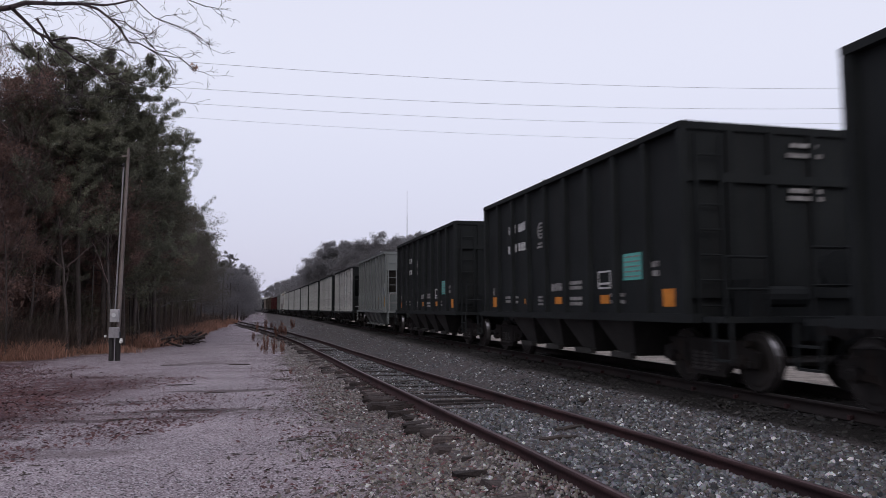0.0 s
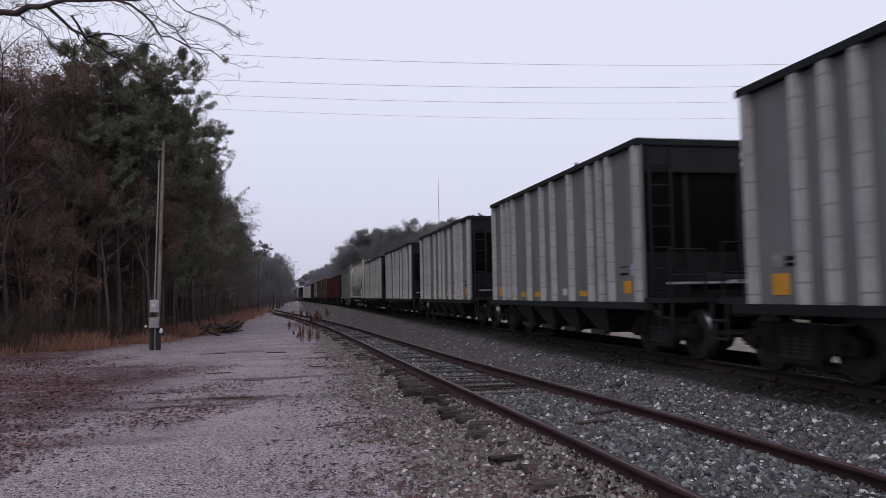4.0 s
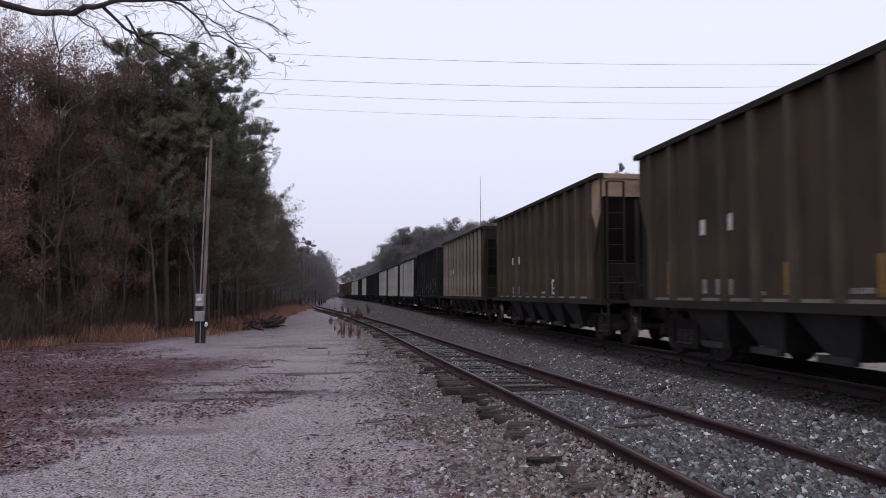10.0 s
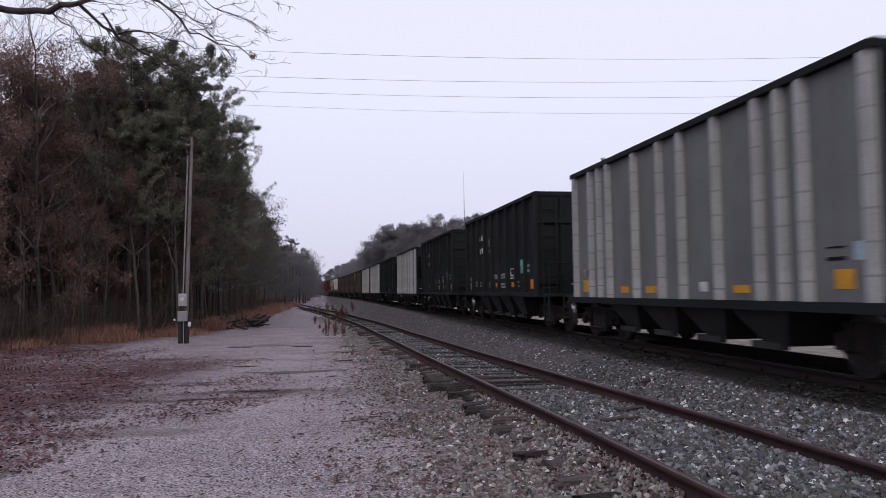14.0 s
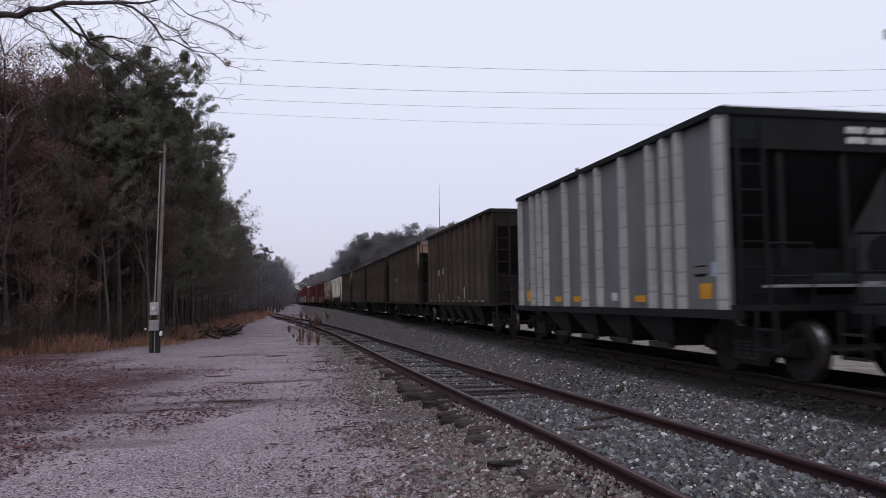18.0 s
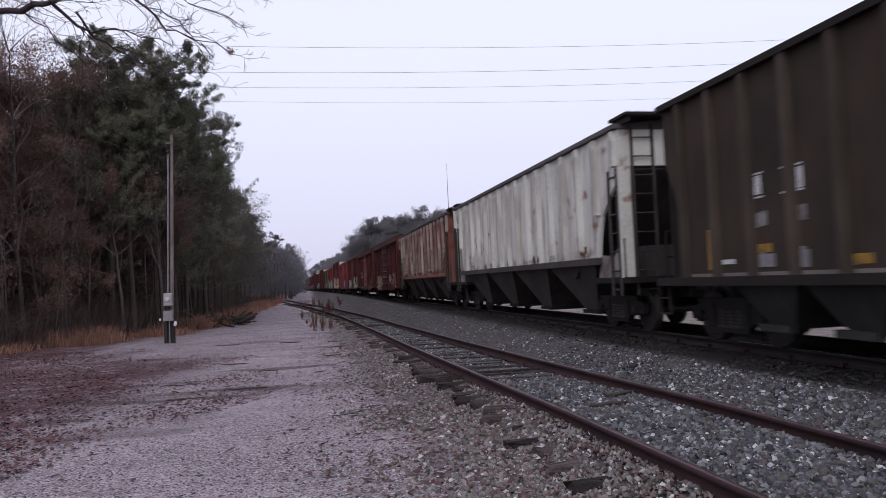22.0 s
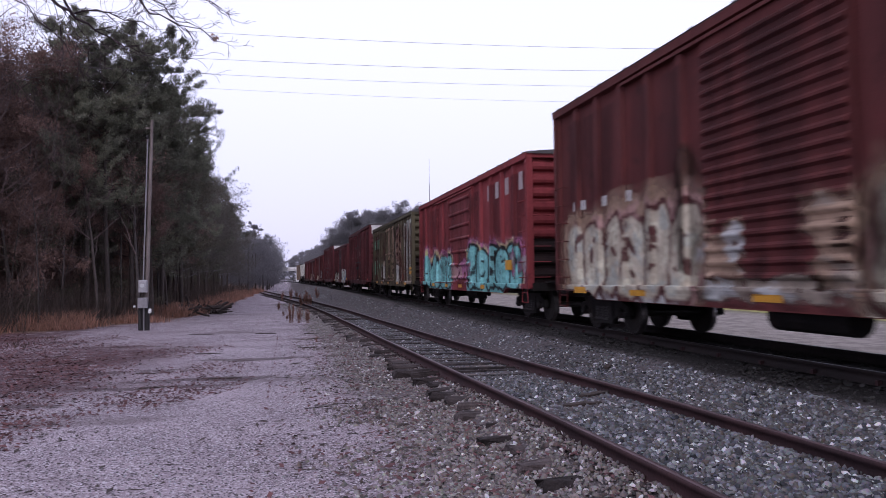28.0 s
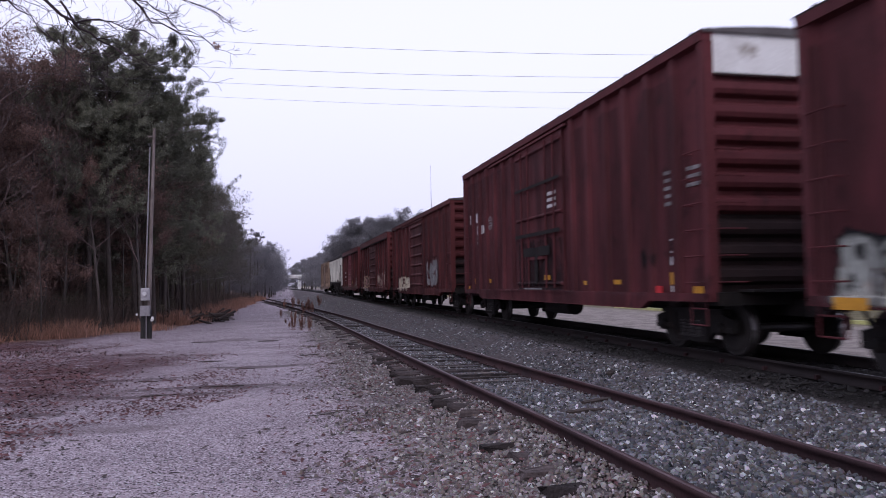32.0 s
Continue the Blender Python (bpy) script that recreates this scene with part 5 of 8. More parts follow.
def scatter_chips():
    """Dark bark chips, twigs and leaf clods lying about the lot."""
    rng = np.random.RandomState(19)
    n = 2600
    y = 6 + 34 * rng.rand(n) ** 1.2
    x = np.maximum(-0.36 * y, -7.0) + (1.6 - np.maximum(-0.36 * y, -7.0)) * rng.rand(n)
    ok = np.array([noise.noise((a * 0.5, b * 0.35, 12.0)) for a, b in zip(x, y)]) + 0.5 * (rng.rand(n) - 0.5) > 0.0
    x, y = x[ok], y[ok]
    n = len(x)
    c = np.stack([x, y, ground_z(x, y) + 0.02], 1)
    a, ln = rng.rand(n) * 6.283, 0.025 + 0.09 * rng.rand(n) ** 3
    u = np.stack([np.cos(a), np.sin(a), 0.3 * (rng.rand(n) - 0.5)], 1) * ln[:, None]
    w = np.stack([-np.sin(a), np.cos(a), 0 * a], 1) * (0.012 + 0.012 * rng.rand(n))[:, None]
    up = np.array([0, 0, 0.009])
    v = np.stack([c - u, c + w, c + u, c - w, c + up, c - up], 1).reshape(-1, 3)
    tri = np.array([(0, 1, 4), (1, 2, 4), (2, 3, 4), (3, 0, 4)])
    tagged(new("bark_chips", raw_mesh("bark_chips", v, (np.arange(n)[:, None, None] * 6 + tri[None]).reshape(-1, 3), MAT["litter_wood"])), "dark bark chips and bits of twig on the gravel", "debris", kind="stuff")


scatter_chips()


# ---- freight cars: own space has rail level at z 0, the leading end towards -y, the near side at -x ----
HALF_W = 1.6


def make_wheel():
    s = Shape().tube((-0.065, 0, 0), (0.065, 0, 0), 0.42, n=22).tube((0.045, 0, 0), (0.07, 0, 0), 0.455, n=22).tube((-0.075, 0, 0), (-0.065, 0, 0), 0.33, 0.36, n=22).tube((-0.13, 0, 0), (0.10, 0, 0), 0.12, n=12)
    return s.mesh("wheel", MAT["wheel"])


def make_side_frame():
    outer = [(-1.2, 0.36), (-1.2, 0.56), (-0.9, 0.64), (-0.5, 0.73), (0.5, 0.73), (0.9, 0.64), (1.2, 0.56), (1.2, 0.36), (0.66, 0.36), (0.46, 0.20), (-0.46, 0.20), (-0.66, 0.36)]
    s = Shape().prism([(y * 0.98, z) for y, z in outer], "x", -0.05, 0.05)
    s.box(-0.075, 0.06, -0.48, 0.48, 0.18, 0.26).box(-0.075, 0.06, -0.95, 0.95, 0.64, 0.72)
    s.box(-0.08, 0.06, -1.14, -0.66, 0.36, 0.44).box(-0.08, 0.06, 0.66, 1.14, 0.36, 0.44)
    for y in (-0.52, 0.46):
        s.box(-0.08, 0.06, y, y + 0.06, 0.24, 0.70)
    return s.mesh("side_frame", MAT["steel"])


def make_spring():
    s = Shape().box(-0.1, 0.1, -0.34, 0.34, 0.25, 0.28)
    for y in (-0.24, 0.0, 0.24):
        s.tube((0, y, 0.27), (0, y, 0.54), 0.06, n=8)
        for k in range(5):
            z = 0.27 + k * 0.055
            s.tube((0, y, z), (0, y, z + 0.03), 0.095, n=10)
    return s.mesh("spring_nest", MAT["wheel"])


WHEEL, SIDE_FRAME, SPRINGS = make_wheel(), make_side_frame(), make_spring()
BOLSTER = Shape().box(-0.95, 0.95, -0.22, 0.22, 0.42, 0.68).box(-0.2, 0.2, -0.2, 0.2, 0.66, 0.80).mesh("bogie", MAT["steel"])
TREAD = Shape().tube((-0.06, 0, 0), (0.04, 0, 0), 0.428, n=24, caps=False).mesh("wheel_tread", MAT["tread"])
AXLE = Shape().tube((-0.98, 0, 0.42), (0.98, 0, 0.42), 0.075, n=10).mesh("axle", MAT["wheel"])
CAP = Shape().tube((-0.05, 0, 0), (0.05, 0, 0), 0.10, n=12).tube((-0.075, 0, 0), (-0.05, 0, 0), 0.06, 0.08, n=8).mesh("bearing_cap", MAT["steel"])
COUPLER = Shape().box(-0.09, 0.09, -0.72, 0.0, 0.80, 0.98).prism([(-0.14, -0.95), (0.14, -0.9), (0.16, -0.68), (-0.12, -0.66)], "z", 0.76, 1.03).mesh("coupler", MAT["steel"])
HOSE = Shape().path([(0.3, -0.3, 0.85), (0.3, -0.6, 0.72), (0.28, -0.75, 0.52), (0.2, -0.88, 0.46)], 0.03).mesh("brake_hose", MAT["coal"])


def add_bogies(car, centre, end):
    for y in (-centre, centre):
        b = part("bogie", BOLSTER, None, car, "cast-steel bogie", (0, y, 0))
        for s in (-1, 1):
            f = part("side_frame", SIDE_FRAME, None, b, at=(s * 1.0, 0, 0))
            f.scale = (-s, 1, 1)
            part("spring_nest", SPRINGS, None, b, at=(s * 1.0, 0, 0))["kind"] = "stuff"
        for w in (-0.88, 0.88):
            part("axle", AXLE, None, b, at=(0, w, 0))
            for s in (-1, 1):
                o = part("wheel", WHEEL, None, b, at=(s * 0.76, w, 0.42))
                o.scale = (-s, 1, 1)
                part("wheel_tread", TREAD, None, b, "bright worn tread", (s * 0.76, w, 0.42))
                c = part("bearing_cap", CAP, None, b, at=(s * 1.07, w, 0.42))
                c.scale = (-s, 1, 1)
    for s in (-1, 1):
        o = part("coupler", COUPLER, None, car, at=(0, s * end, 0))
        o.rotation_euler = (0, 0, 0 if s < 0 else math.pi)
        o = part("brake_hose", HOSE, None, car, at=(0, s * (end + 0.05), 0))
        o.rotation_euler = (0, 0, 0 if s < 0 else math.pi)


def ladder(car, x, y, z0, z1, width, material, along_y=False, step=0.38):
    """Two stiles and rungs; along_y: the rungs run along the car."""
    s = Shape()
    for k in (-1, 1):
        a = (x, y + k * width / 2) if along_y else (x + k * width / 2, y)
        s.box(a[0] - 0.025, a[0] + 0.025, a[1] - 0.02, a[1] + 0.02, z0, z1)
    z = z0 + 0.12
    while z < z1:
        p, q = ((x, y - width / 2, z), (x, y + width / 2, z)) if along_y else ((x - width / 2, y, z), (x + width / 2, y, z))
        s.tube(p, q, 0.016, n=6)
        z += step
    return part("ladder", s, MAT[material], car)


def decals(car, name, marks, material, x=-HALF_W, label=""):
    """Flat painted or stuck-on marks on the near side: (y, z, width, height)."""
    s = Shape()
    for y, z, w, h in marks:
        s.box(x - 0.006, x + 0.004, y - w / 2, y + w / 2, z - h / 2, z + h / 2)
    return part(name, s, MAT[material], car, label)


def lettering(car, rows, material, x, seed):
    """Unreadable stencilled lines: rows of (y, z, width, height), each broken into letter bars."""
    rng = random.Random(seed)
    s = Shape()
    for y, z, w, h in rows:
        a = y - w / 2
        while a < y + w / 2 - 0.02:
            b = a + h * rng.uniform(0.45, 0.75)
            zz = z + rng.uniform(-0.06, 0.06) * h
            s.box(x - 0.006, x + 0.004, a, b, zz - h / 2, zz + h / 2)
            a = b + h * rng.uniform(0.18, 0.3)
    return tagged(part("lettering", s, MAT[material], car, "stencilled lettering"), kind="stuff")


def emblem(car, y, z, r, material, x):
    """A round stencilled badge: a ring with bars across it."""
    s = Shape()
    for i in range(16):
        a, b = 6.2832 * i / 16, 6.2832 * (i + 1) / 16
        s.prism([(y + math.cos(q) * k, z + math.sin(q) * k) for q, k in ((a, r), (b, r), (b, r * 0.8), (a, r * 0.8))], "x", x - 0.006, x + 0.004)
    for k in (-0.4, 0.0, 0.4):
        s.box(x - 0.006, x + 0.004, y - r * 0.6, y + r * 0.6, z + k * r - 0.1 * r, z + k * r + 0.1 * r)
    return part("emblem", s, MAT[material], car, "round stencilled badge")


def rib_mesh(name, z0, z1, depth, width, material, flat=0.62):
    """A pressed side post, wider at its root."""
    d, w = depth, width / 2
    return Shape().prism([(0, -w), (-d, -w * flat), (-d, w * flat), (0, w)], "z", z0, z1).mesh(name, MAT[material])


def chute(y, w, z0, z1):
    """A tapering discharge hopper below the sill, with its gate."""
    s = Shape()
    for sgn in (-1, 1):
        v = [(sgn * 1.45, y - w, z1), (sgn * 1.45, y + w, z1), (sgn * 0.12, y + w, z1), (sgn * 0.12, y - w, z1),
             (sgn * 1.15, y - w * 0.35, z0), (sgn * 1.15, y + w * 0.35, z0), (sgn * 0.12, y + w * 0.35, z0), (sgn * 0.12, y - w * 0.35, z0)]
        s.add(v, [(0, 1, 2, 3), (4, 5, 6, 7), (0, 1, 5, 4), (1, 2, 6, 5), (2, 3, 7, 6), (3, 0, 4, 7)])
        s.box(sgn * 1.2 if sgn > 0 else -1.32, 1.32 if sgn > 0 else -1.2, y - w * 0.5, y + w * 0.5, z0 - 0.04, z0 + 0.06)
    return s


def end_gear(car, end, material, high=1.9):
    """Platform, rails, brake box and steps at both ends."""
    for s in (-1, 1):
        y0, y1 = sorted((s * (end - 0.05), s * (end + 0.85)))
        part("end_sill", Shape().box(-1.5, 1.5, y0, y1, 0.98, 1.06).box(-0.2, 0.2, min(y0, s * (end - 1)), max(y1, s * (end - 1)), 0.72, 0.99), MAT[material], car)
        ye = s * (end + 0.8)
        for x in (-1, 1):
            r = Shape().path([(x * 1.42, ye, 1.04), (x * 1.42, ye, high), (x * 0.75, ye, high), (x * 0.75, ye, 1.04)], 0.02)
            r.tube((x * 1.42, ye, 1.45), (x * 0.75, ye, 1.45), 0.02, n=6)
            part("hand_rail", r, MAT["grab" if material == "grey" else material], car)
            st = Shape()
            for z in (0.45, 0.72):
                st.box(x * 1.5 - 0.03, x * 1.5 + 0.03, ye - 0.2, ye + 0.2, z, z + 0.03)
            for d in (-0.2, 0.2):
                st.box(x * 1.5 - 0.02, x * 1.5 + 0.02, ye + d - 0.02, ye + d + 0.02, 0.45, 1.0)
            part("step", st, MAT[material], car)
    part("brake_wheel", Shape().tube((0.5, -end - 0.72, 1.75), (0.5, -end - 0.67, 1.75), 0.28, n=16).box(0.42, 0.58, -end - 0.66, -end - 0.5, 1.5, 1.95), MAT[material], car)
    part("brake_cylinder", Shape().tube((-0.7, -end - 0.45, 1.35), (0.1, -end - 0.45, 1.35), 0.16, n=12).box(-0.9, -0.6, -end - 0.6, -end - 0.2, 1.06, 1.6), MAT[material], car)
    part("air_tank", Shape().tube((-0.8, end + 0.4, 1.3), (0.8, end + 0.4, 1.3), 0.22, n=14), MAT[material], car)


def open_hopper(name, label, side, post, dark, half, top, ribs, end_style, pitch, sill=0.98, chutes=4, end_plate=None, group="open hoppers"):
    """An open-topped hopper car."""
    car = thing(name, label, "freight car", group)
    w = HALF_W - 0.1
    profile = [(-half, sill), (half, sill), (half, top - 0.1), (-half, top - 0.1)]
    if end_style == "cut":
        h2 = half - 0.5
        profile = [(-h2, sill), (h2, sill), (h2, 2.0), (half, 3.1), (half, top - 0.1), (-half, top - 0.1), (-half, 3.1), (-h2, 2.0)]
    if end_style == "grey":
        profile = [(-half, sill), (half, sill), (half, 1.85), (half - 0.42, 2.4), (half - 0.15, 3.1), (half, 3.35), (half, top - 0.1), (-half, top - 0.1), (-half, 3.35), (-half + 0.15, 3.1), (-half + 0.42, 2.4), (-half, 1.85)]
    for s in (-1, 1):
        a, b = sorted((s * w, s * (w - 0.05)))
        part("side_panel", Shape().prism(profile, "x", a, b), MAT[side], car)
        part("side_sill", Shape().box(min(s * (w - 0.12), s * (HALF_W + 0.02)), max(s * (w - 0.12), s * (HALF_W + 0.02)), -half - 0.3, half + 0.3, sill - 0.12, sill + 0.012), MAT[dark], car)
        part("top_chord", Shape().prism([(s * (w - 0.08), top - 0.12), (s * (HALF_W + 0.015), top - 0.12), (s * (HALF_W + 0.015), top - 0.02), (s * (w + 0.02), top), (s * (w - 0.08), top)], "y", -half - 0.03, half + 0.03), MAT[dark], car)
    me = rib_mesh("side_post", sill + 0.012, top - 0.121, HALF_W - w, 0.17, post, 0.78)
    for y in ribs:
        for s in (-1, 1):
            if end_style == "cut" and abs(y) > half - 0.45:
                continue
            o = part("side_post", me, None, car, at=(s * w, y, 0))
            o.rotation_euler = (0, 0, 0 if s < 0 else math.pi)
    for s in (-1, 1):
        e = s * half
        z_low = {"recess": top - 0.62, "plate": 1.34, "grey": top - 0.95, "cut": top - 0.55}[end_style]
        plate = end_plate[0 if s < 0 else 1] if end_plate else dark
        part("end_plate", Shape().box(-w + 0.004, w - 0.004, *sorted((e - s * 0.02, e - s * 0.07)), z_low, top - 0.12).box(-w - 0.004, w + 0.004, *sorted((e + s * 0.02, e - s * 0.09)), top - 0.124, top - 0.002), MAT[plate], car)
        q = 0.9 if end_style == "plate" else half - 1.9
        ya, yb = e - s * 0.10, s * max(1.6, q)
        # on the grey car a darker material stands for shadow in the end recess
        part("slope_sheet", Shape().prism([(ya, z_low + 0.06), (ya, z_low), (yb, 1.12), (yb, 1.18)], "x", -w + 0.05, w - 0.05), MAT["hopper_bay" if end_style == "grey" else dark], car)
        if end_style != "plate":
            post_me = Shape().box(-0.05, 0.05, *sorted((e - s * 0.08, e - s * 0.16)), 1.06, z_low + 0.02).mesh("end_post", MAT[dark])
            for x in (-w + 0.07, w - 0.07) if end_style == "grey" else (-w + 0.07, -0.55, 0.55, w - 0.07):
                part("end_post", post_me, None, car, at=(x, 0, 0))
            part("corner_panel", Shape().box(-w + 0.05, -w + 0.09, *sorted((e - s * 0.05, e - s * 0.75)), 1.06, z_low), MAT[dark], car)
            part("end_wall", Shape().box(-w + 0.1, w - 0.1, *sorted((e - s * 0.9, e - s * 0.95)), 1.0, 1.95), MAT[dark], car)
        else:
            post_me = Shape().box(-0.06, 0.06, *sorted((e - s * 0.02, e + s * 0.04)), 1.34, top - 0.13).mesh("end_post", MAT[dark])
            for x in (-0.75, 0.0, 0.75):
                part("end_post", post_me, None, car, at=(x, 0, 0))
            part("end_rail", Shape().box(-w, w, *sorted((e - s * 0.02, e + s * 0.05)), 3.1, 3.24), MAT[dark], car)
            part("end_wall", Shape().box(-w + 0.02, w - 0.02, *sorted((e - s * 0.1, e - s * 0.16)), 0.98, 1.36), MAT[dark], car)
        ladder(car, -w + 0.35 if s < 0 else w - 0.35, e + s * 0.07, 1.1, top - 0.2, 0.42, dark)
        if end_style == "recess":
            part("crossover_board", Shape().box(-1.35, 1.35, *sorted((e + s * 0.55, e + s * 0.8)), 1.3, 1.34), MAT["conduit"], car, "pale crossover board")
    part("floor", Shape().box(-w + 0.06, w - 0.06, -half + 1.0, half - 1.0, 1.06, 1.12), MAT["coal"], car)
    span = half - 1.75
    for i in range(chutes):
        y = -span + 2 * span * (i + 0.5) / chutes
        part("discharge_chute", chute(y, span / chutes * 0.92, 0.33, sill - 0.1), MAT["chute_steel" if end_style != "grey" else "grey"], car)
    part("centre_sill", Shape().box(-0.16, 0.16, -half - 0.6, half + 0.6, 0.62, 0.95), MAT["steel"], car)
    part("cross_brace", Shape().box(-w + 0.05, w - 0.05, -0.08, 0.08, 2.6, 2.75).box(-w + 0.05, w - 0.05, -half * 0.5, -half * 0.5 + 0.12, 2.9, 3.02).box(-w + 0.05, w - 0.05, half * 0.5, half * 0.5 + 0.12, 2.9, 3.02), MAT[dark], car)
    end_gear(car, half - (0.55 if end_style == "cut" else 0.0), dark)
    add_bogies(car, half - 0.3 if end_style != "cut" else half - 1.05, pitch / 2 - 0.72)
    return car


SILVER_RIBS = [-4.88, -3.72, -3.25, -2.72, -1.6, -0.45, 0.35, 1.45, 2.8, 3.32, 3.85, 4.88]


def silver_hopper():
    car = open_hopper("silver_hopper_car", "bare aluminium open hopper car with black chords and underframe", "silver", "silver_rib", "black", 5.0, 4.0, SILVER_RIBS, "recess", 13.25)
    for y, z, w, h in ((-4.36, 1.27, 0.34, 0.24), (-2.16, 1.16, 0.44, 0.12), (0.9, 1.16, 0.45, 0.13), (2.1, 1.16, 0.4, 0.13), (4.35, 1.25, 0.34, 0.28)):
        decals(car, "reflector", [(y, z, w, h)], "yellow", -1.503)
    decals(car, "placard", [(-1.05, 1.2, 0.24, 0.16)], "white", -1.503)
    decals(car, "data_frame", [(-4.22, 1.66, 0.34, 0.02), (-4.22, 1.52, 0.34, 0.045)], "coal", -1.503)
    decals(car, "blue_sticker", [(-4.62, 1.6, 0.17, 0.22)], "pale_blue", -1.503, "pale blue sticker")
    lettering(car, [(-1.5, 1.2, 0.26, 0.1), (4.1, 1.58, 0.3, 0.06), (4.1, 1.5, 0.3, 0.05)], "coal", -1.503, 3)
    decals(car, "end_placard", [(4.4, 1.6, 0.2, 0.24)], "dim_white", -1.503)
    s = Shape()
    for x, z, ww in ((0.72, 3.66, 0.32), (1.12, 3.66, 0.3), (0.75, 3.5, 0.36), (1.15, 3.5, 0.3)):
        s.box(x - ww / 2, x + ww / 2, -4.992, -4.978, z, z + 0.1)
    part("lettering", s, MAT["white"], car, "small white end letters")
    return car


def black_hopper(style, seed, placard=(0.64, 0.46)):
    ribs = [-4.92 + i * 9.84 / 9 for i in range(10)]
    car = open_hopper("black_hopper_car", "faded black open hopper car with white stencils and orange reflectors", "black", "black", "black", 4.95, 4.03 if style == "plate" else 3.98, ribs, style, 13.2, 1.09)
    x = -1.503
    if style == "plate":
        lettering(car, [(2.86, 3.16, 0.44, 0.2), (2.17, 3.17, 0.43, 0.2), (2.84, 2.67, 0.53, 0.2), (2.04, 2.68, 0.64, 0.2)], "white", x, seed)
        emblem(car, 0.95, 2.95, 0.19, "dim_white", x)
        lettering(car, [(0.95, 2.66, 0.36, 0.05), (0.95, 2.58, 0.36, 0.05)], "dim_white", x, seed + 1)
        wide, high = placard
        decals(car, "placard", [(-3.27, 1.9, wide, high)], "teal_plate", x, "teal placard")
        decals(car, "placard_lines", [(-3.27, 1.9 + k * high * 0.185, wide * 0.84, high * 0.05) for k in (-2, -1, 0, 1, 2)], "dim_white", x - 0.007)
        for y, h in ((4.3, 0.26), (1.85, 0.13), (-0.03, 0.15), (-2.2, 0.16), (-4.4, 0.28)):
            decals(car, "reflector", [(y, 1.35, 0.34, h)], "orange_mark", x)
        lettering(car, [(3.22, 1.46, 0.4, 0.06), (3.22, 1.36, 0.4, 0.06), (2.72, 1.46, 0.4, 0.06), (2.72, 1.34, 0.4, 0.06), (0.87, 1.44, 0.5, 0.05), (0.87, 1.36, 0.5, 0.05), (0.87, 1.28, 0.5, 0.05), (0.02, 1.64, 0.46, 0.16), (-0.9, 1.7, 0.6, 0.07), (-0.9, 1.6, 0.6, 0.07), (-0.9, 1.38, 0.6, 0.07), (-0.9, 1.28, 0.6, 0.07), (4.42, 1.63, 0.12, 0.2), (-2.7, 1.42, 0.55, 0.06), (-2.7, 1.3, 0.55, 0.06), (-3.9, 1.75, 0.45, 0.09), (-3.9, 1.9, 0.45, 0.09)], "dim_white", x, seed + 2)
        decals(car, "data_frame", [(-2.2, 1.86, 0.5, 0.03), (-2.2, 1.56, 0.5, 0.03), (-2.435, 1.71, 0.03, 0.3), (-1.965, 1.71, 0.03, 0.3), (-2.2, 1.64, 0.4, 0.04)], "white", x)
        s = Shape()
        for z, ww in ((3.7, 0.5), (3.54, 0.65), (3.1, 0.45), (2.98, 0.6), (2.86, 0.65)):
            s.box(0.6 - ww / 2, 0.6 + ww / 2, -4.98, -4.965, z, z + 0.07)
        part("lettering", s, MAT["dim_white"], car)
    else:
        lettering(car, [(3.2, 3.05, 0.35, 0.24), (2.2, 3.05, 0.6, 0.24), (3.1, 2.6, 0.45, 0.24), (2.1, 2.6, 0.65, 0.24)], "white", x, seed)
        for y, h in ((4.55, 0.16), (3.0, 0.12), (0.7, 0.14), (-1.6, 0.14), (-4.35, 0.3)):
            decals(car, "reflector", [(y, 1.25, 0.42, h)], "yellow", x)
        lettering(car, [(3.3, 1.5, 0.4, 0.07), (1.6, 1.35, 0.4, 0.08), (1.6, 1.2, 0.4, 0.08), (-2.6, 1.9, 0.7, 0.06), (-2.6, 1.78, 0.7, 0.06), (-4.1, 2.0, 0.4, 0.1), (-4.1, 2.15, 0.4, 0.1)], "dim_white", x, seed + 1)
        decals(car, "data_frame", [(-4.15, 1.62, 0.4, 0.3)], "dim_white", x)
    return car


def grey_hopper(seed):
    ribs = [-4.2 + i * 8.4 / 9 for i in range(10)]
    car = open_hopper("grey_hopper_car", "grey painted open hopper car with a sloping end", "grey", "grey_post", "grey", 4.7, 4.05, ribs, "grey", 13.2, 1.09)
    x = -1.503
    lettering(car, [(3.6, 3.3, 0.66, 0.2), (3.6, 2.95, 0.62, 0.2), (-1.95, 3.32, 0.6, 0.08), (-1.95, 3.2, 0.5, 0.06), (-4.0, 2.15, 0.7, 0.09), (-4.0, 2.0, 0.7, 0.09), (3.08, 1.53, 0.5, 0.07), (3.08, 1.42, 0.5, 0.07), (0.6, 1.17, 0.5, 0.07), (4.4, 1.52, 0.4, 0.05)], "navy", x, seed + 4)
    for y, w in ((2.46, 0.17), (-0.1, 0.15), (-2.68, 0.18), (-4.55, 0.16)):
        decals(car, "reflector", [(y, 1.52, w, 0.5)], "mustard", x)
    decals(car, "data_frame", [(-3.08, 1.47, 0.46, 0.36)], "white", x)
    decals(car, "data_panel", [(-3.08, 1.5, 0.4, 0.26)], "coal", x - 0.007, "dark data panel")
    decals(car, "lime_sticker", [(-4.08, 1.55, 0.32, 0.2)], "lime", x, "lime green sticker")
    decals(car, "pale_plate", [(-3.6, 1.19, 0.26, 0.15)], "dim_white", x)
    return car


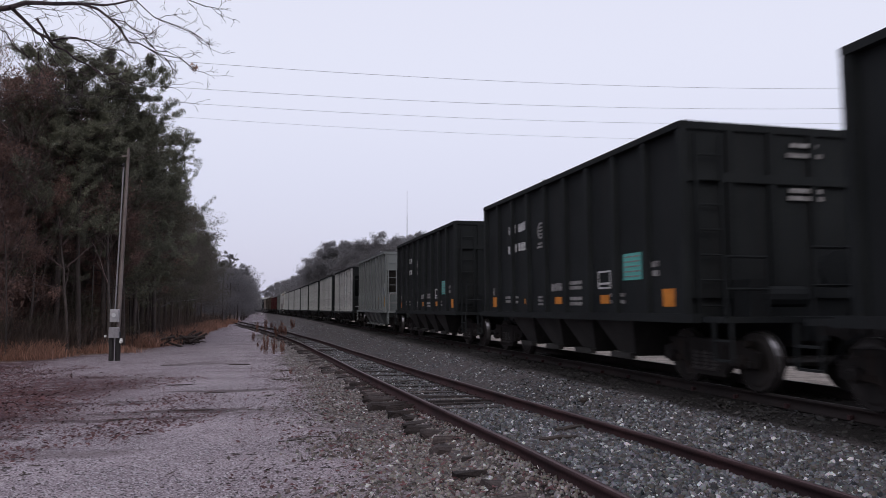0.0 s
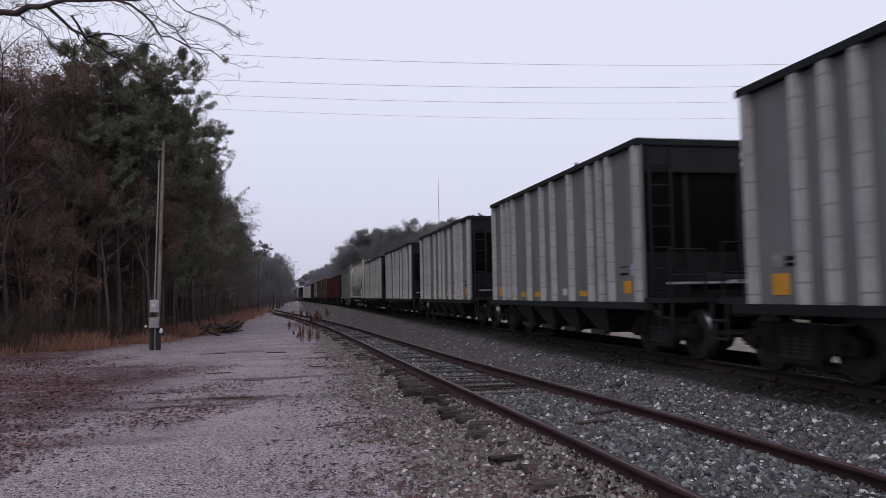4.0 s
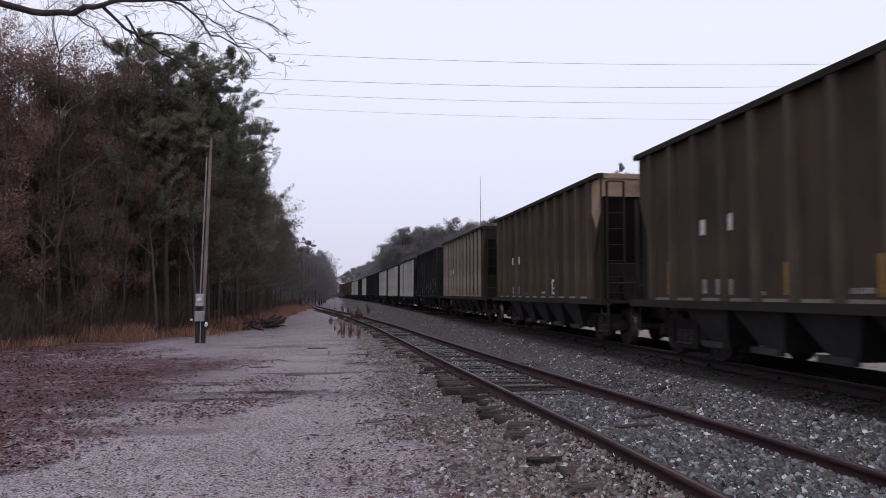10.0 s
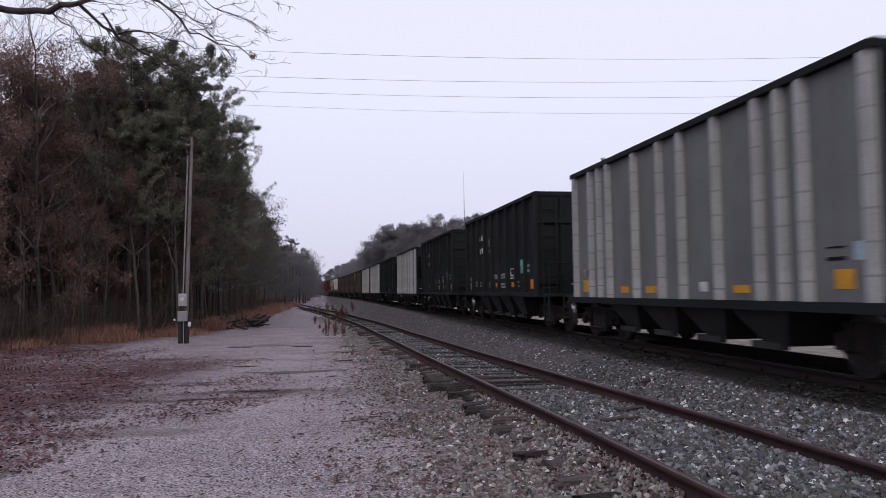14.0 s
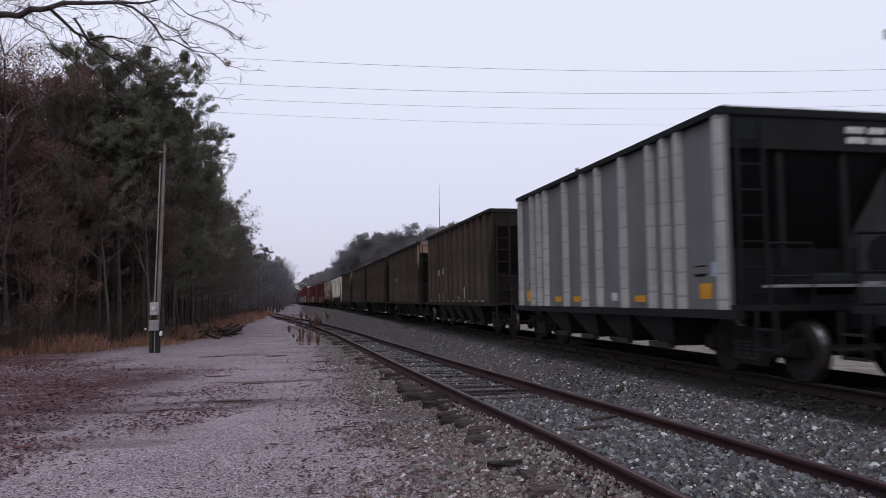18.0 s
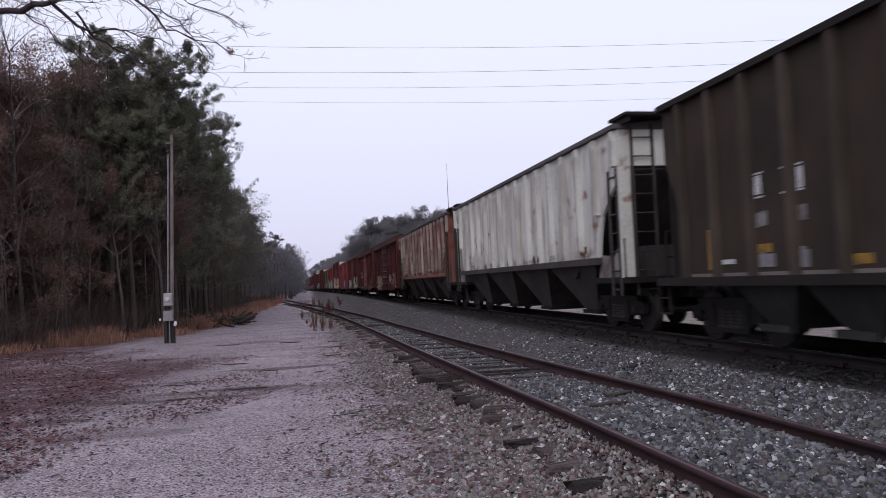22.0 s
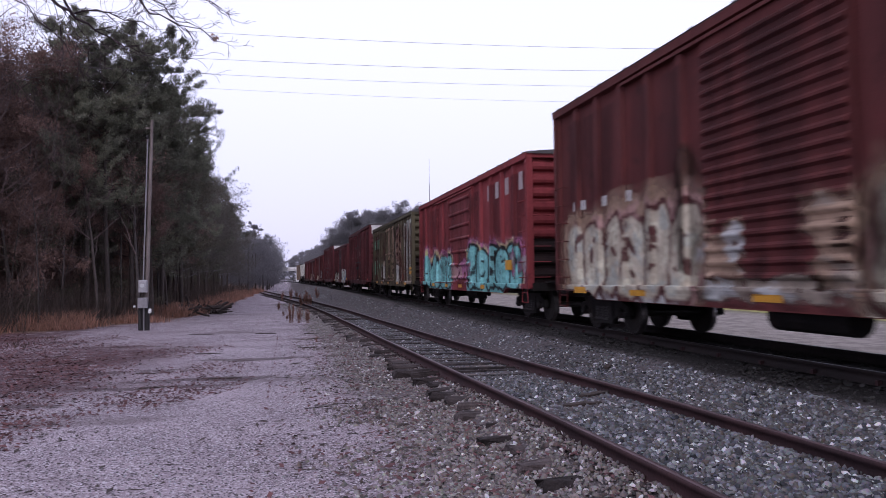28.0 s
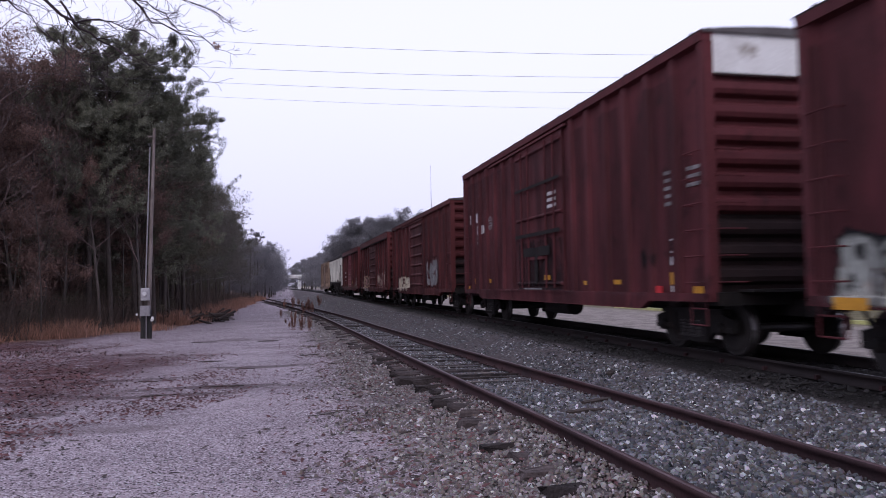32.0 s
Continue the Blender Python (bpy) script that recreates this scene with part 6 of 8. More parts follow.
def brown_hopper(seed, post="brown_rib", tan_ends=(-1,), side="brown", marked=False):
    """A brown hopper; tan_ends names the ends (-1 leading, 1 trailing) whose top corners are faded to tan."""
    ribs = [-5.0 + i * 10.0 / 11 for i in range(12)]
    plates = tuple("orange_end" if s in tan_ends else "brown_dark" for s in (-1, 1))
    label = "dusty brown open hopper car with a tan end and yellow bars" if tan_ends else "dusty brown open hopper car with pale scuffed posts"
    car = open_hopper("brown_hopper_car", label, side, post, "brown_dark", 5.65, 4.08, ribs, "cut", 13.55, 1.07, 5, plates)
    x = -1.503
    lettering(car, [(3.12, 2.33, 0.34, 0.26), (2.3, 2.34, 0.44, 0.27)], "white", x, seed)
    lettering(car, [(3.08, 1.32, 0.3, 0.24), (2.3, 1.32, 0.4, 0.25), (1.36, 1.21, 0.3, 0.06), (-0.8, 1.24, 0.4, 0.07)], "dim_white", x, seed + 1)
    decals(car, "dusty_strip", [(0.0, 1.11, 10.0, 0.05)], "brown_light", x, "pale dust along the sill")
    for y, w, z, h in ((4.34, 0.1, 1.5, 0.62), (0.64, 0.16, 1.42, 0.46), (-1.16, 0.13, 1.42, 0.5)):
        decals(car, "reflector", [(y, z, w, h)], "mustard", x)
    for s in tan_ends:
        part("corner_patch", Shape().prism([(s * 5.64, 3.95), (s * 5.64, 3.1), (s * 5.38, 2.75), (s * 5.06, 3.2), (s * 5.08, 3.95)], "x", -1.506, -1.5), MAT["orange_end"], car, "faded tan corner")
    if marked == "late":
        lettering(car, [(3.0, 1.86, 0.28, 0.2), (2.2, 1.87, 0.3, 0.2)], "dim_white", x, seed + 7)
        decals(car, "letter_frame", [(y, z, 0.42, 0.025) for y in (2.3, 3.12) for z in (2.5, 2.17)], "white", x)
        decals(car, "stencil_panel", [(2.9, 1.29, 0.34, 0.18), (2.2, 1.29, 0.34, 0.22)], "enclosure", x - 0.007)
        decals(car, "pale_strip", [(3.85, 1.3, 0.34, 0.07)], "white", x)
        for y, w in ((2.94, 0.3), (1.2, 0.42)):
            decals(car, "reflector", [(y, 1.46 if y > 2 else 1.25, w, 0.12)], "mustard", x)
    elif marked:
        for y, w in ((2.94, 0.3), (1.2, 0.5), (-0.9, 0.38), (-2.85, 0.42)):
            decals(car, "reflector", [(y, 1.3, w, 0.13)], "mustard", x)
        decals(car, "stencil_panel", [(-2.85, 1.52, 0.36, 0.26)], "brown_light", x)
        decals(car, "stencil_line", [(-2.85, 1.68, 0.3, 0.05)], "brown_dark", x - 0.007)
        decals(car, "warning_panel", [(-4.1, 1.6, 0.18, 0.55)], "mustard", x)
        decals(car, "patch_panel", [(-4.5, 1.6, 0.46, 0.62)], "brown_light", x)
        return car
    decals(car, "data_frame", [(-1.95, 1.58, 0.5, 0.07), (-1.95, 1.22, 0.5, 0.07), (-2.165, 1.4, 0.07, 0.3), (-1.735, 1.4, 0.07, 0.3), (-1.95, 1.36, 0.4, 0.03)], "white", x)
    decals(car, "data_panel", [(-1.95, 1.4, 0.37, 0.28)], "coal", x + 0.003, "dark data panel")
    decals(car, "scuffed_panel", [(-4.75, 1.6, 0.12, 0.7)], "enclosure", x)
    return car


def maroon_hopper(seed):
    ribs = [-5.0 + i * 10.0 / 10 for i in range(11)]
    car = open_hopper("maroon_hopper_car", "dark maroon open hopper car with worn white letters", "red_hopper", "red_hopper", "maroon_dark", 5.5, 3.86, ribs, "cut", 13.1, 1.07, 4)
    x = -1.503
    for i, y in enumerate((3.6, 2.7, 1.8, 0.9, -0.6, -1.6, -2.5, -3.4)):
        lettering(car, [(y, 3.12, 0.17, 0.3)], "worn_letter", x, seed + i)
    for i, y in enumerate((1.0, 0.1, -0.75, -1.7, -2.5)):
        lettering(car, [(y, 2.25, 0.16, 0.22)], "worn_letter", x, seed + 10 + i)
    lettering(car, [(1.1, 1.5, 0.24, 0.06), (1.1, 1.4, 0.24, 0.06), (-0.73, 1.4, 0.24, 0.08), (-0.73, 1.28, 0.2, 0.06), (-4.0, 1.24, 0.3, 0.06), (-4.9, 1.38, 0.4, 0.05)], "dim_white", x, seed + 20)
    for y, w, h, z in ((3.78, 0.24, 0.16, 1.56), (1.87, 0.2, 0.09, 1.56), (-0.71, 0.24, 0.09, 1.56), (-2.55, 0.26, 0.1, 1.56), (-4.41, 0.36, 0.22, 1.58)):
        decals(car, "reflector", [(y, z, w, h)], "yellow", x)
    decals(car, "data_frame", [(-4.41, 1.98, 0.34, 0.025), (-4.41, 1.78, 0.34, 0.025), (-4.57, 1.88, 0.025, 0.2), (-4.25, 1.88, 0.025, 0.2), (-4.41, 1.88, 0.24, 0.05), (-3.5, 1.5, 0.22, 0.16)], "dim_white", x)
    return car


POSTS = {}
SPRAY = {"teal": (0.18, 0.44, 0.435), "spray_black": (0.012, 0.012, 0.014), "spray_pink": (0.46, 0.17, 0.31), "spray_pale": (0.50, 0.50, 0.20), "spray_white": (0.50, 0.50, 0.49), "spray_cream": (0.44, 0.385, 0.30),
         "spray_grey": (0.20, 0.20, 0.205), "spray_chalk": (0.36, 0.375, 0.34), "spray_blue": (0.15, 0.26, 0.43), "mint": (0.20, 0.45, 0.31), "peach": (0.36, 0.245, 0.175), "rust": (0.055, 0.022, 0.016), "bare": (0.43, 0.44, 0.41), "rose": (0.42, 0.25, 0.24), "soot": (0.032, 0.012, 0.014), "rust_red": (0.14, 0.045, 0.032), "rust_tan": (0.30, 0.245, 0.20)}
for key in BOX_REDS:
    SPRAY[key] = BOX_REDS[key][1]


def value_noise(y, z, size, seed, octaves=3):
    """Smooth noise from 0 to 1 over a grid of points."""
    total, amount, out = 0.0, 1.0, 0.0
    for o in range(octaves):
        u, v = y / size + seed * 7.3 + 900, z / size + seed * 3.1 + 900
        i, j = np.floor(u).astype(int), np.floor(v).astype(int)
        fu, fv = u - i, v - j
        fu, fv = fu * fu * (3 - 2 * fu), fv * fv * (3 - 2 * fv)

        def cell(a, b):
            h = np.sin(a * 127.1 + b * 311.7 + seed * 74.7 + o * 17.0) * 43758.5453
            return h - np.floor(h)
        out = out + amount * ((cell(i, j) * (1 - fu) + cell(i + 1, j) * fu) * (1 - fv) + (cell(i, j + 1) * (1 - fu) + cell(i + 1, j + 1) * fu) * fv)
        total += amount
        amount, size = amount * 0.55, size * 0.47
    return out / total


def soft_step(x, lo, hi):
    t = np.clip((x - lo) / (hi - lo), 0, 1)
    return t * t * (3 - 2 * t)


def spray_material():
    m = bpy.data.materials.new("spray_paint")
    m.use_nodes = True
    n, l = m.node_tree.nodes, m.node_tree.links
    bsdf = n["Principled BSDF"]
    bsdf.inputs["Roughness"].default_value, bsdf.inputs["Specular IOR Level"].default_value = 0.7, 0.2
    tint = n.new("ShaderNodeAttribute")
    tint.attribute_name = "tint"
    tex = n.new("ShaderNodeTexNoise")
    tex.inputs["Scale"].default_value = 9.0
    co = n.new("ShaderNodeTexCoord")
    l.new(co.outputs["Object"], tex.inputs["Vector"])
    wear = n.new("ShaderNodeMapRange")
    for k, v in (("From Min", 0.3), ("From Max", 0.7), ("To Min", 0.75), ("To Max", 1.15)):
        wear.inputs[k].default_value = v
    l.new(tex.outputs["Fac"], wear.inputs["Value"])
    hsv = n.new("ShaderNodeHueSaturation")
    l.new(tint.outputs["Color"], hsv.inputs["Color"])
    l.new(wear.outputs[0], hsv.inputs["Value"])
    l.new(hsv.outputs[0], bsdf.inputs["Base Color"])
    clear = n.new("ShaderNodeBsdfTransparent")
    mixer = n.new("ShaderNodeMixShader")
    l.new(tint.outputs["Alpha"], mixer.inputs[0])
    l.new(clear.outputs[0], mixer.inputs[1])
    l.new(bsdf.outputs[0], mixer.inputs[2])
    l.new(mixer.outputs[0], n["Material Output"].inputs["Surface"])
    return m


MAT["spray_paint"] = spray_material()


def sprayed(car, y0, y1, z0, z1, coat, label, cell=0.042, name="graffiti"):
    """A coat of paint draped over posts, door ribs and sill; coat(y, z) answers layers of (cover, colour)."""
    posts, d0, d1, ribs, rib_h, half, base, depth = POSTS[car.name]
    y0, y1 = max(y0, -half + 0.02), min(y1, half - 0.02)
    ys = list(np.arange(y0, y1, cell)) + [y1]
    for p in posts:
        ys += [y for y in (p - 0.132, p - 0.08, p + 0.08, p + 0.132) if y0 < y < y1]
    ys += [y for y in (d0 - 0.004, d0, d1, d1 + 0.004) if y0 < y < y1]
    zs = list(np.arange(max(z0, 0.71), z1, cell)) + [z for z in (0.982, 0.986, 1.004, 1.008) if z0 < z < z1]
    for q in ribs:
        zs += [z for z in (q - rib_h, q - rib_h * 0.3, q + rib_h * 0.3, q + rib_h) if z0 < z < z1]
    ys, zs = np.unique(np.round(ys, 4)), np.unique(np.round(zs, 4))
    y, z = np.meshgrid(ys, zs)
    near_post = np.min(np.abs(y[..., None] - np.array(posts)), -1)
    out = base + depth * np.clip((0.13 - near_post) / 0.05, 0, 1)
    door = (y >= d0 - 1e-6) & (y <= d1 + 1e-6) & (z > 1.005)
    if ribs:
        near_rib = np.min(np.abs(z[..., None] - np.array(ribs)), -1)
        lift = 0.047 * np.clip((rib_h - near_rib) / (rib_h * 0.7), 0, 1) * ((y > d0 + 0.06) & (y < d1 - 0.06))
        out = np.where(door, 1.53 + lift, out)
    out = np.where(z < 0.985, 1.571, out)
    track = (y > d0 - 0.3) & (y < d1 + 2.6) & (z > 0.95) & (z < 1.006)
    out = np.where(track, 1.592, out)
    colour, alpha = np.zeros(y.shape + (3,)), np.zeros(y.shape)
    for cover, c in coat(y, z):
        cover = np.clip(cover, 0, 1)
        colour = colour * (1 - cover[..., None]) + np.asarray(c) * cover[..., None]
        alpha = 1 - (1 - alpha) * (1 - cover)
    colour = np.where(alpha[..., None] > 1e-3, colour / np.maximum(alpha, 1e-3)[..., None], 0)
    low = np.interp(np.abs(y), [half - 2.2, half - 1.9], [0.705, 0.865]) if ribs else np.interp(np.abs(y), [half - 1.25, half - 1.1, half - 0.9, half - 0.35, half], [1.54, 1.95, 2.5, 2.95, 3.4])
    alpha = np.where(z < low, 0, alpha)
    h, w = y.shape
    k = np.arange(h - 1)[:, None] * w + np.arange(w - 1)[None]
    quad = np.stack([k, k + w, k + w + 1, k + 1], -1).reshape(-1, 4)
    quad = quad[alpha.reshape(-1)[quad].max(1) > 0.03]
    used, back = np.unique(quad, return_inverse=True)
    v = np.stack([-out - 0.005, y, z], -1).reshape(-1, 3)[used]
    me = raw_mesh(name, v, back.reshape(-1, 4), MAT["spray_paint"])
    at = me.attributes.new("tint", "FLOAT_COLOR", "POINT")
    at.data.foreach_set("color", np.concatenate([colour, alpha[..., None]], -1).reshape(-1, 4)[used].astype(np.float32).ravel())
    return tagged(part(name, me, None, car, label), kind="stuff" if name != "graffiti" else "")


def graffiti(car, y0, y1, z0, z1, fill, edge, seed, letters=4, halo=None, accent=None, halo2=None, base=None, line=0.07, cell=0.05):
    """Swollen, interlocking spray shapes with dark rims and small dark slots, in a haze of other colours."""
    rng = random.Random(seed)
    h, step = z1 - z0, (y1 - y0) / letters
    blobs = []
    for i in range(letters):
        cy = y0 + (i + 0.5) * step + rng.uniform(-0.1, 0.1) * step
        top = z0 + h * rng.uniform(0.8, 1.06)
        slots = [(cy + rng.uniform(-0.26, 0.26) * step, z0 + h * rng.uniform(0.18, 0.72), step * rng.uniform(0.03, 0.13), h * rng.uniform(0.03, 0.13), rng.uniform(-1.4, 1.4)) for _ in range(rng.randint(3, 6))]
        blobs.append((cy, step * rng.uniform(0.5, 0.62), z0 - 0.12 * h, top, rng.uniform(-0.22, 0.22), slots))
    rng.shuffle(blobs)

    def bulge(y, z, cy, half, low, top):
        u, v = (y - cy) / half, (z - (low + top) / 2) / ((top - low) / 2)
        return (1 - (np.abs(u) ** 3.2 + np.abs(v) ** 3.2) ** (1 / 3.2)) * min(half, (top - low) / 2)

    def coat(y, z):
        layers = []
        wob = 0.2 * (value_noise(y, z, 0.3, seed) - 0.5)
        big = value_noise(y, z, 0.9, seed + 3)
        inside = np.max([bulge(y - lean * (z - z0), z, cy, half, low, top) for cy, half, low, top, lean, _ in blobs], 0) + wob
        if halo:
            layers.append((0.9 * soft_step(inside, -0.34 - 0.5 * (big - 0.4), -0.03), SPRAY[halo]))
        if halo2:
            layers.append((0.85 * soft_step(inside, -0.26, -0.05) * soft_step(value_noise(y, z, 0.6, seed + 5), 0.5, 0.6), SPRAY[halo2]))
        if base:
            layers.append((soft_step(-z + 0.25 * (big - 0.5), -z0 - 0.28, -z0 - 0.2) * soft_step(-np.abs(y - (y0 + y1) / 2), -(y1 - y0) / 2 - 0.1, -(y1 - y0) / 2 + 0.1), SPRAY[base]))
        for cy, half, low, top, lean, slots in blobs:
            d = bulge(y - lean * (z - z0), z, cy, half, low, top) + wob
            rim = soft_step(value_noise(y, z, 0.5, seed + 6), 0.2, 0.45)
            layers.append((soft_step(d, -line - 0.02, -line + 0.02) * rim, SPRAY[edge]))
            shade = 0.72 + 0.6 * value_noise(y, z, 0.4, seed + 8)[..., None]
            layers.append((soft_step(d, -0.015, 0.03), np.asarray(SPRAY[fill]) * shade))
            if accent:
                layers.append((0.8 * soft_step(d, 0.02, 0.08) * soft_step(value_noise(y, z, 0.34, seed + 11), 0.52, 0.64), SPRAY[accent]))
            layers.append((0.75 * soft_step(d, 0.06, 0.12) * soft_step(value_noise(y + 0.4 * z, z, 0.25, seed + 13), 0.58, 0.68), np.minimum(np.asarray(SPRAY[fill]) * 1.5, 0.6)))
            for sy, sz, wy, wz, tilt in slots:
                q = 1 - (np.abs((y - sy - tilt * (z - sz)) / wy) ** 3 + np.abs((z - sz + 0.3 * tilt * (y - sy)) / wz) ** 3) ** (1 / 3)
                layers.append((0.92 * soft_step(q + wob, -0.1, 0.15), SPRAY[edge]))
        return layers
    sprayed(car, y0 - 0.5, y1 + 0.5, z0 - 0.3, z1 + 0.55, coat, "%s graffiti outlined in %s" % (fill.replace("spray_", ""), edge.replace("spray_", "").replace("_", " ")), cell)


def scabs(car, y0, y1, z0, z1, colour, seed, cover=0.5, size=0.5, second=None, label="weathered peeling paint", tall=1.0, fade=0.35, name="worn_patch", blur=0.04, most=1.0, cell=0.065):
    """An irregular area of peeling or faded paint."""
    def coat(y, z):
        n1 = value_noise(y, z / tall, size, seed, 4)
        edge_y = soft_step(np.minimum(y - y0, y1 - y), 0.0, fade)
        edge_z = soft_step(np.minimum(z - z0 + 0.2, z1 - z), 0.0, fade * 1.6)
        k = n1 - 0.5 + (cover - 0.5) - 0.6 * (1 - edge_y * edge_z)
        shade = 0.75 + 0.5 * value_noise(y, z, 0.3, seed + 2)[..., None]
        got = [(most * soft_step(k, -blur, blur), np.asarray(SPRAY[colour]) * shade)]
        if second:
            got.append((soft_step(k, 0.0, 0.05) * soft_step(value_noise(y, z / tall, size * 0.7, seed + 4), 0.5, 0.58), SPRAY[second]))
        return got
    sprayed(car, y0, y1, z0, z1, coat, label, cell, name)


def blocks(car, rects, colour, label, seed=1, name="painted_panel"):
    """Rectangles of worn paint."""
    for k, (y0, y1, z0, z1) in enumerate(rects):
        def coat(y, z):
            d = np.minimum(np.minimum(y - y0, y1 - y), np.minimum(z - z0, z1 - z))
            return [(0.95 * soft_step(d, -0.012, 0.012) * soft_step(value_noise(y, z, 0.25, seed + k), 0.12, 0.3), SPRAY[colour])]
        sprayed(car, y0 - 0.03, y1 + 0.03, z0 - 0.03, z1 + 0.03, coat, label, 0.06, name)


def chevrons(car, cy, cz, ry, rz, seed):
    """A worn oval of upward chevrons."""
    def coat(y, z):
        inside = 1 - np.hypot((y - cy) / ry, (z - cz) / rz)
        bars = (z + np.abs(y - cy) * 1.0) / 0.5
        bars = np.abs(bars - np.floor(bars) - 0.5)
        wear = soft_step(value_noise(y, z, 0.4, seed), 0.3, 0.45)
        return [(0.8 * soft_step(inside, 0, 0.05) * wear, SPRAY["rose"]), (soft_step(inside, 0.1, 0.15) * soft_step(bars, 0.28, 0.34), SPRAY["rust"]), (0.9 * soft_step(inside, 0.1, 0.15) * soft_step(-bars, -0.27, -0.22) * wear, SPRAY["peach"])]
    sprayed(car, cy - ry, cy + ry, cz - rz, cz + rz, coat, "worn peach oval with chevrons", 0.045, "painted_emblem")


def round_hopper():
    """A covered hopper with a rounded, bulging body and a roof walk."""
    car = thing("covered_hopper_car", "cream covered hopper car with a rounded body and rust-stained roof edge", "freight car", "covered hoppers")
    half = 5.75
    section = [(-1.0, 1.12), (-1.34, 1.3), (-1.5, 1.55), (-1.555, 1.84), (-1.585, 1.86), (-1.6, 2.3), (-1.595, 2.9), (-1.555, 3.4), (-1.48, 3.8), (-1.38, 4.06), (-0.8, 4.12)]
    section += [(-x, z) for x, z in reversed(section)]
    steps, n, v = [-1, -0.97, -0.9, -0.6, -0.3, 0, 0.3, 0.6, 0.9, 0.97, 1], len(section), []
    for u in steps:
        for x, z in section:
            t = min(1.0, max(0.0, (3.5 - z) / 2.2))
            v.append((x, u * (half - 1.15 * t * t * (3 - 2 * t)), z))
    f = [tuple(range(n)), tuple(range(len(v) - 1, len(v) - 1 - n, -1))]
    for i in range(len(steps) - 1):
        f += [(i * n + j, (i + 1) * n + j, (i + 1) * n + (j + 1) % n, i * n + (j + 1) % n) for j in range(n)]
    part("body", Shape().add(v, f), MAT["cream"], car, smooth=True)
    # stains and stencils on the near side
    ys, zs = np.arange(-half + 1.2, half - 1.15, 0.05), np.arange(1.36, 4.06, 0.05)
    y, z = np.meshgrid(ys, zs)
    out = np.interp(z, [q for _, q in section[:10]], [-p for p, _ in section[:10]]) + 0.006
    edge = value_noise(y, z, 0.7, 61) + 0.9 * (z - 3.62)
    stains = [(0.85 * soft_step(edge, 0.45, 0.65) * soft_step(value_noise(y, z * 0.6, 0.5, 62), 0.35, 0.6), (0.33, 0.19, 0.10))]
    stains.append((0.18 * soft_step(value_noise(y, z * 0.5, 0.5, 63), 0.5, 0.8), (0.30, 0.24, 0.19)))
    for cy, cz, wy, hz in ((-3.75, 2.55, 0.13, 0.34), (-1.3, 1.55, 0.2, 0.16), (1.2, 1.55, 0.14, 0.12), (3.1, 1.55, 0.14, 0.14), (4.25, 2.2, 0.12, 0.3)):
        stains.append((0.7 * soft_step(-np.maximum(np.abs(y - cy - 0.25 * (z - cz)) / wy, np.abs(z - cz) / hz), -1.15, -0.85), (0.36, 0.21, 0.09)))
    for cy, cz, wy, hz in ((3.75, 3.05, 0.26, 0.12), (3.6, 2.6, 0.42, 0.12), (2.75, 2.95, 0.14, 0.12), (3.3, 2.08, 0.5, 0.05), (3.1, 1.96, 0.3, 0.05), (-2.0, 1.62, 0.34, 0.14), (-2.9, 1.62, 0.3, 0.05)):
        bars = soft_step(np.abs(np.sin(y * 22.0)), 0.25, 0.5)
        stains.append((0.75 * soft_step(-np.maximum(np.abs(y - cy) / wy, np.abs(z - cz) / hz), -1.1, -0.95) * bars, (0.09, 0.09, 0.095)))
    tint, alpha = np.zeros(y.shape + (3,)), np.zeros(y.shape)
    for cover, c in stains:
        tint = tint * (1 - cover[..., None]) + np.asarray(c) * cover[..., None]
        alpha = 1 - (1 - alpha) * (1 - cover)
    tint = tint / np.maximum(alpha, 1e-3)[..., None]
    wide = y.shape[1]
    q = np.arange(y.shape[0] - 1)[:, None] * wide + np.arange(wide - 1)[None]
    me = raw_mesh("rust_stain", np.stack([-out, y, z], -1).reshape(-1, 3), np.stack([q, q + wide, q + wide + 1, q + 1], -1).reshape(-1, 4), MAT["spray_paint"])
    me.attributes.new("tint", "FLOAT_COLOR", "POINT").data.foreach_set("color", np.concatenate([tint, alpha[..., None]], -1).astype(np.float32).ravel())
    part("rust_stain", me, None, car, "orange rust stains and faded grey stencils")
    for s in (-1, 1):
        part("side_sill", Shape().box(*sorted((s * 1.36, s * 1.58)), -half - 0.3, half + 0.3, 1.04, 1.2), MAT["cream"], car)
        part("eave", Shape().box(*sorted((s * 1.3, s * 1.43)), -half - 0.02, half + 0.02, 4.03, 4.13), MAT["cream"], car)
        for i in range(7):
            y = -half - 0.2 + i * (2 * half + 0.4) / 6
            part("walk_bracket", Shape().box(*sorted((s * 1.22, s * 1.3)), y - 0.05, y + 0.05, 4.1, 4.44), MAT["cream"], car)
        walk_slats = Shape()
        for i in range(12):
            x = s * (0.62 + i * 0.065)
            walk_slats.box(x - 0.02, x + 0.02, -half - 0.4, half + 0.4, 4.44, 4.5)
        part("roof_walk", walk_slats, MAT["roof"], car, "grated roof walk")["kind"] = "stuff"
    for i in range(5):
        part("roof_hatch", Shape().tube((0, -4 + i * 2, 4.0), (0, -4 + i * 2, 4.14), 0.36, n=14), MAT["cream"], car)
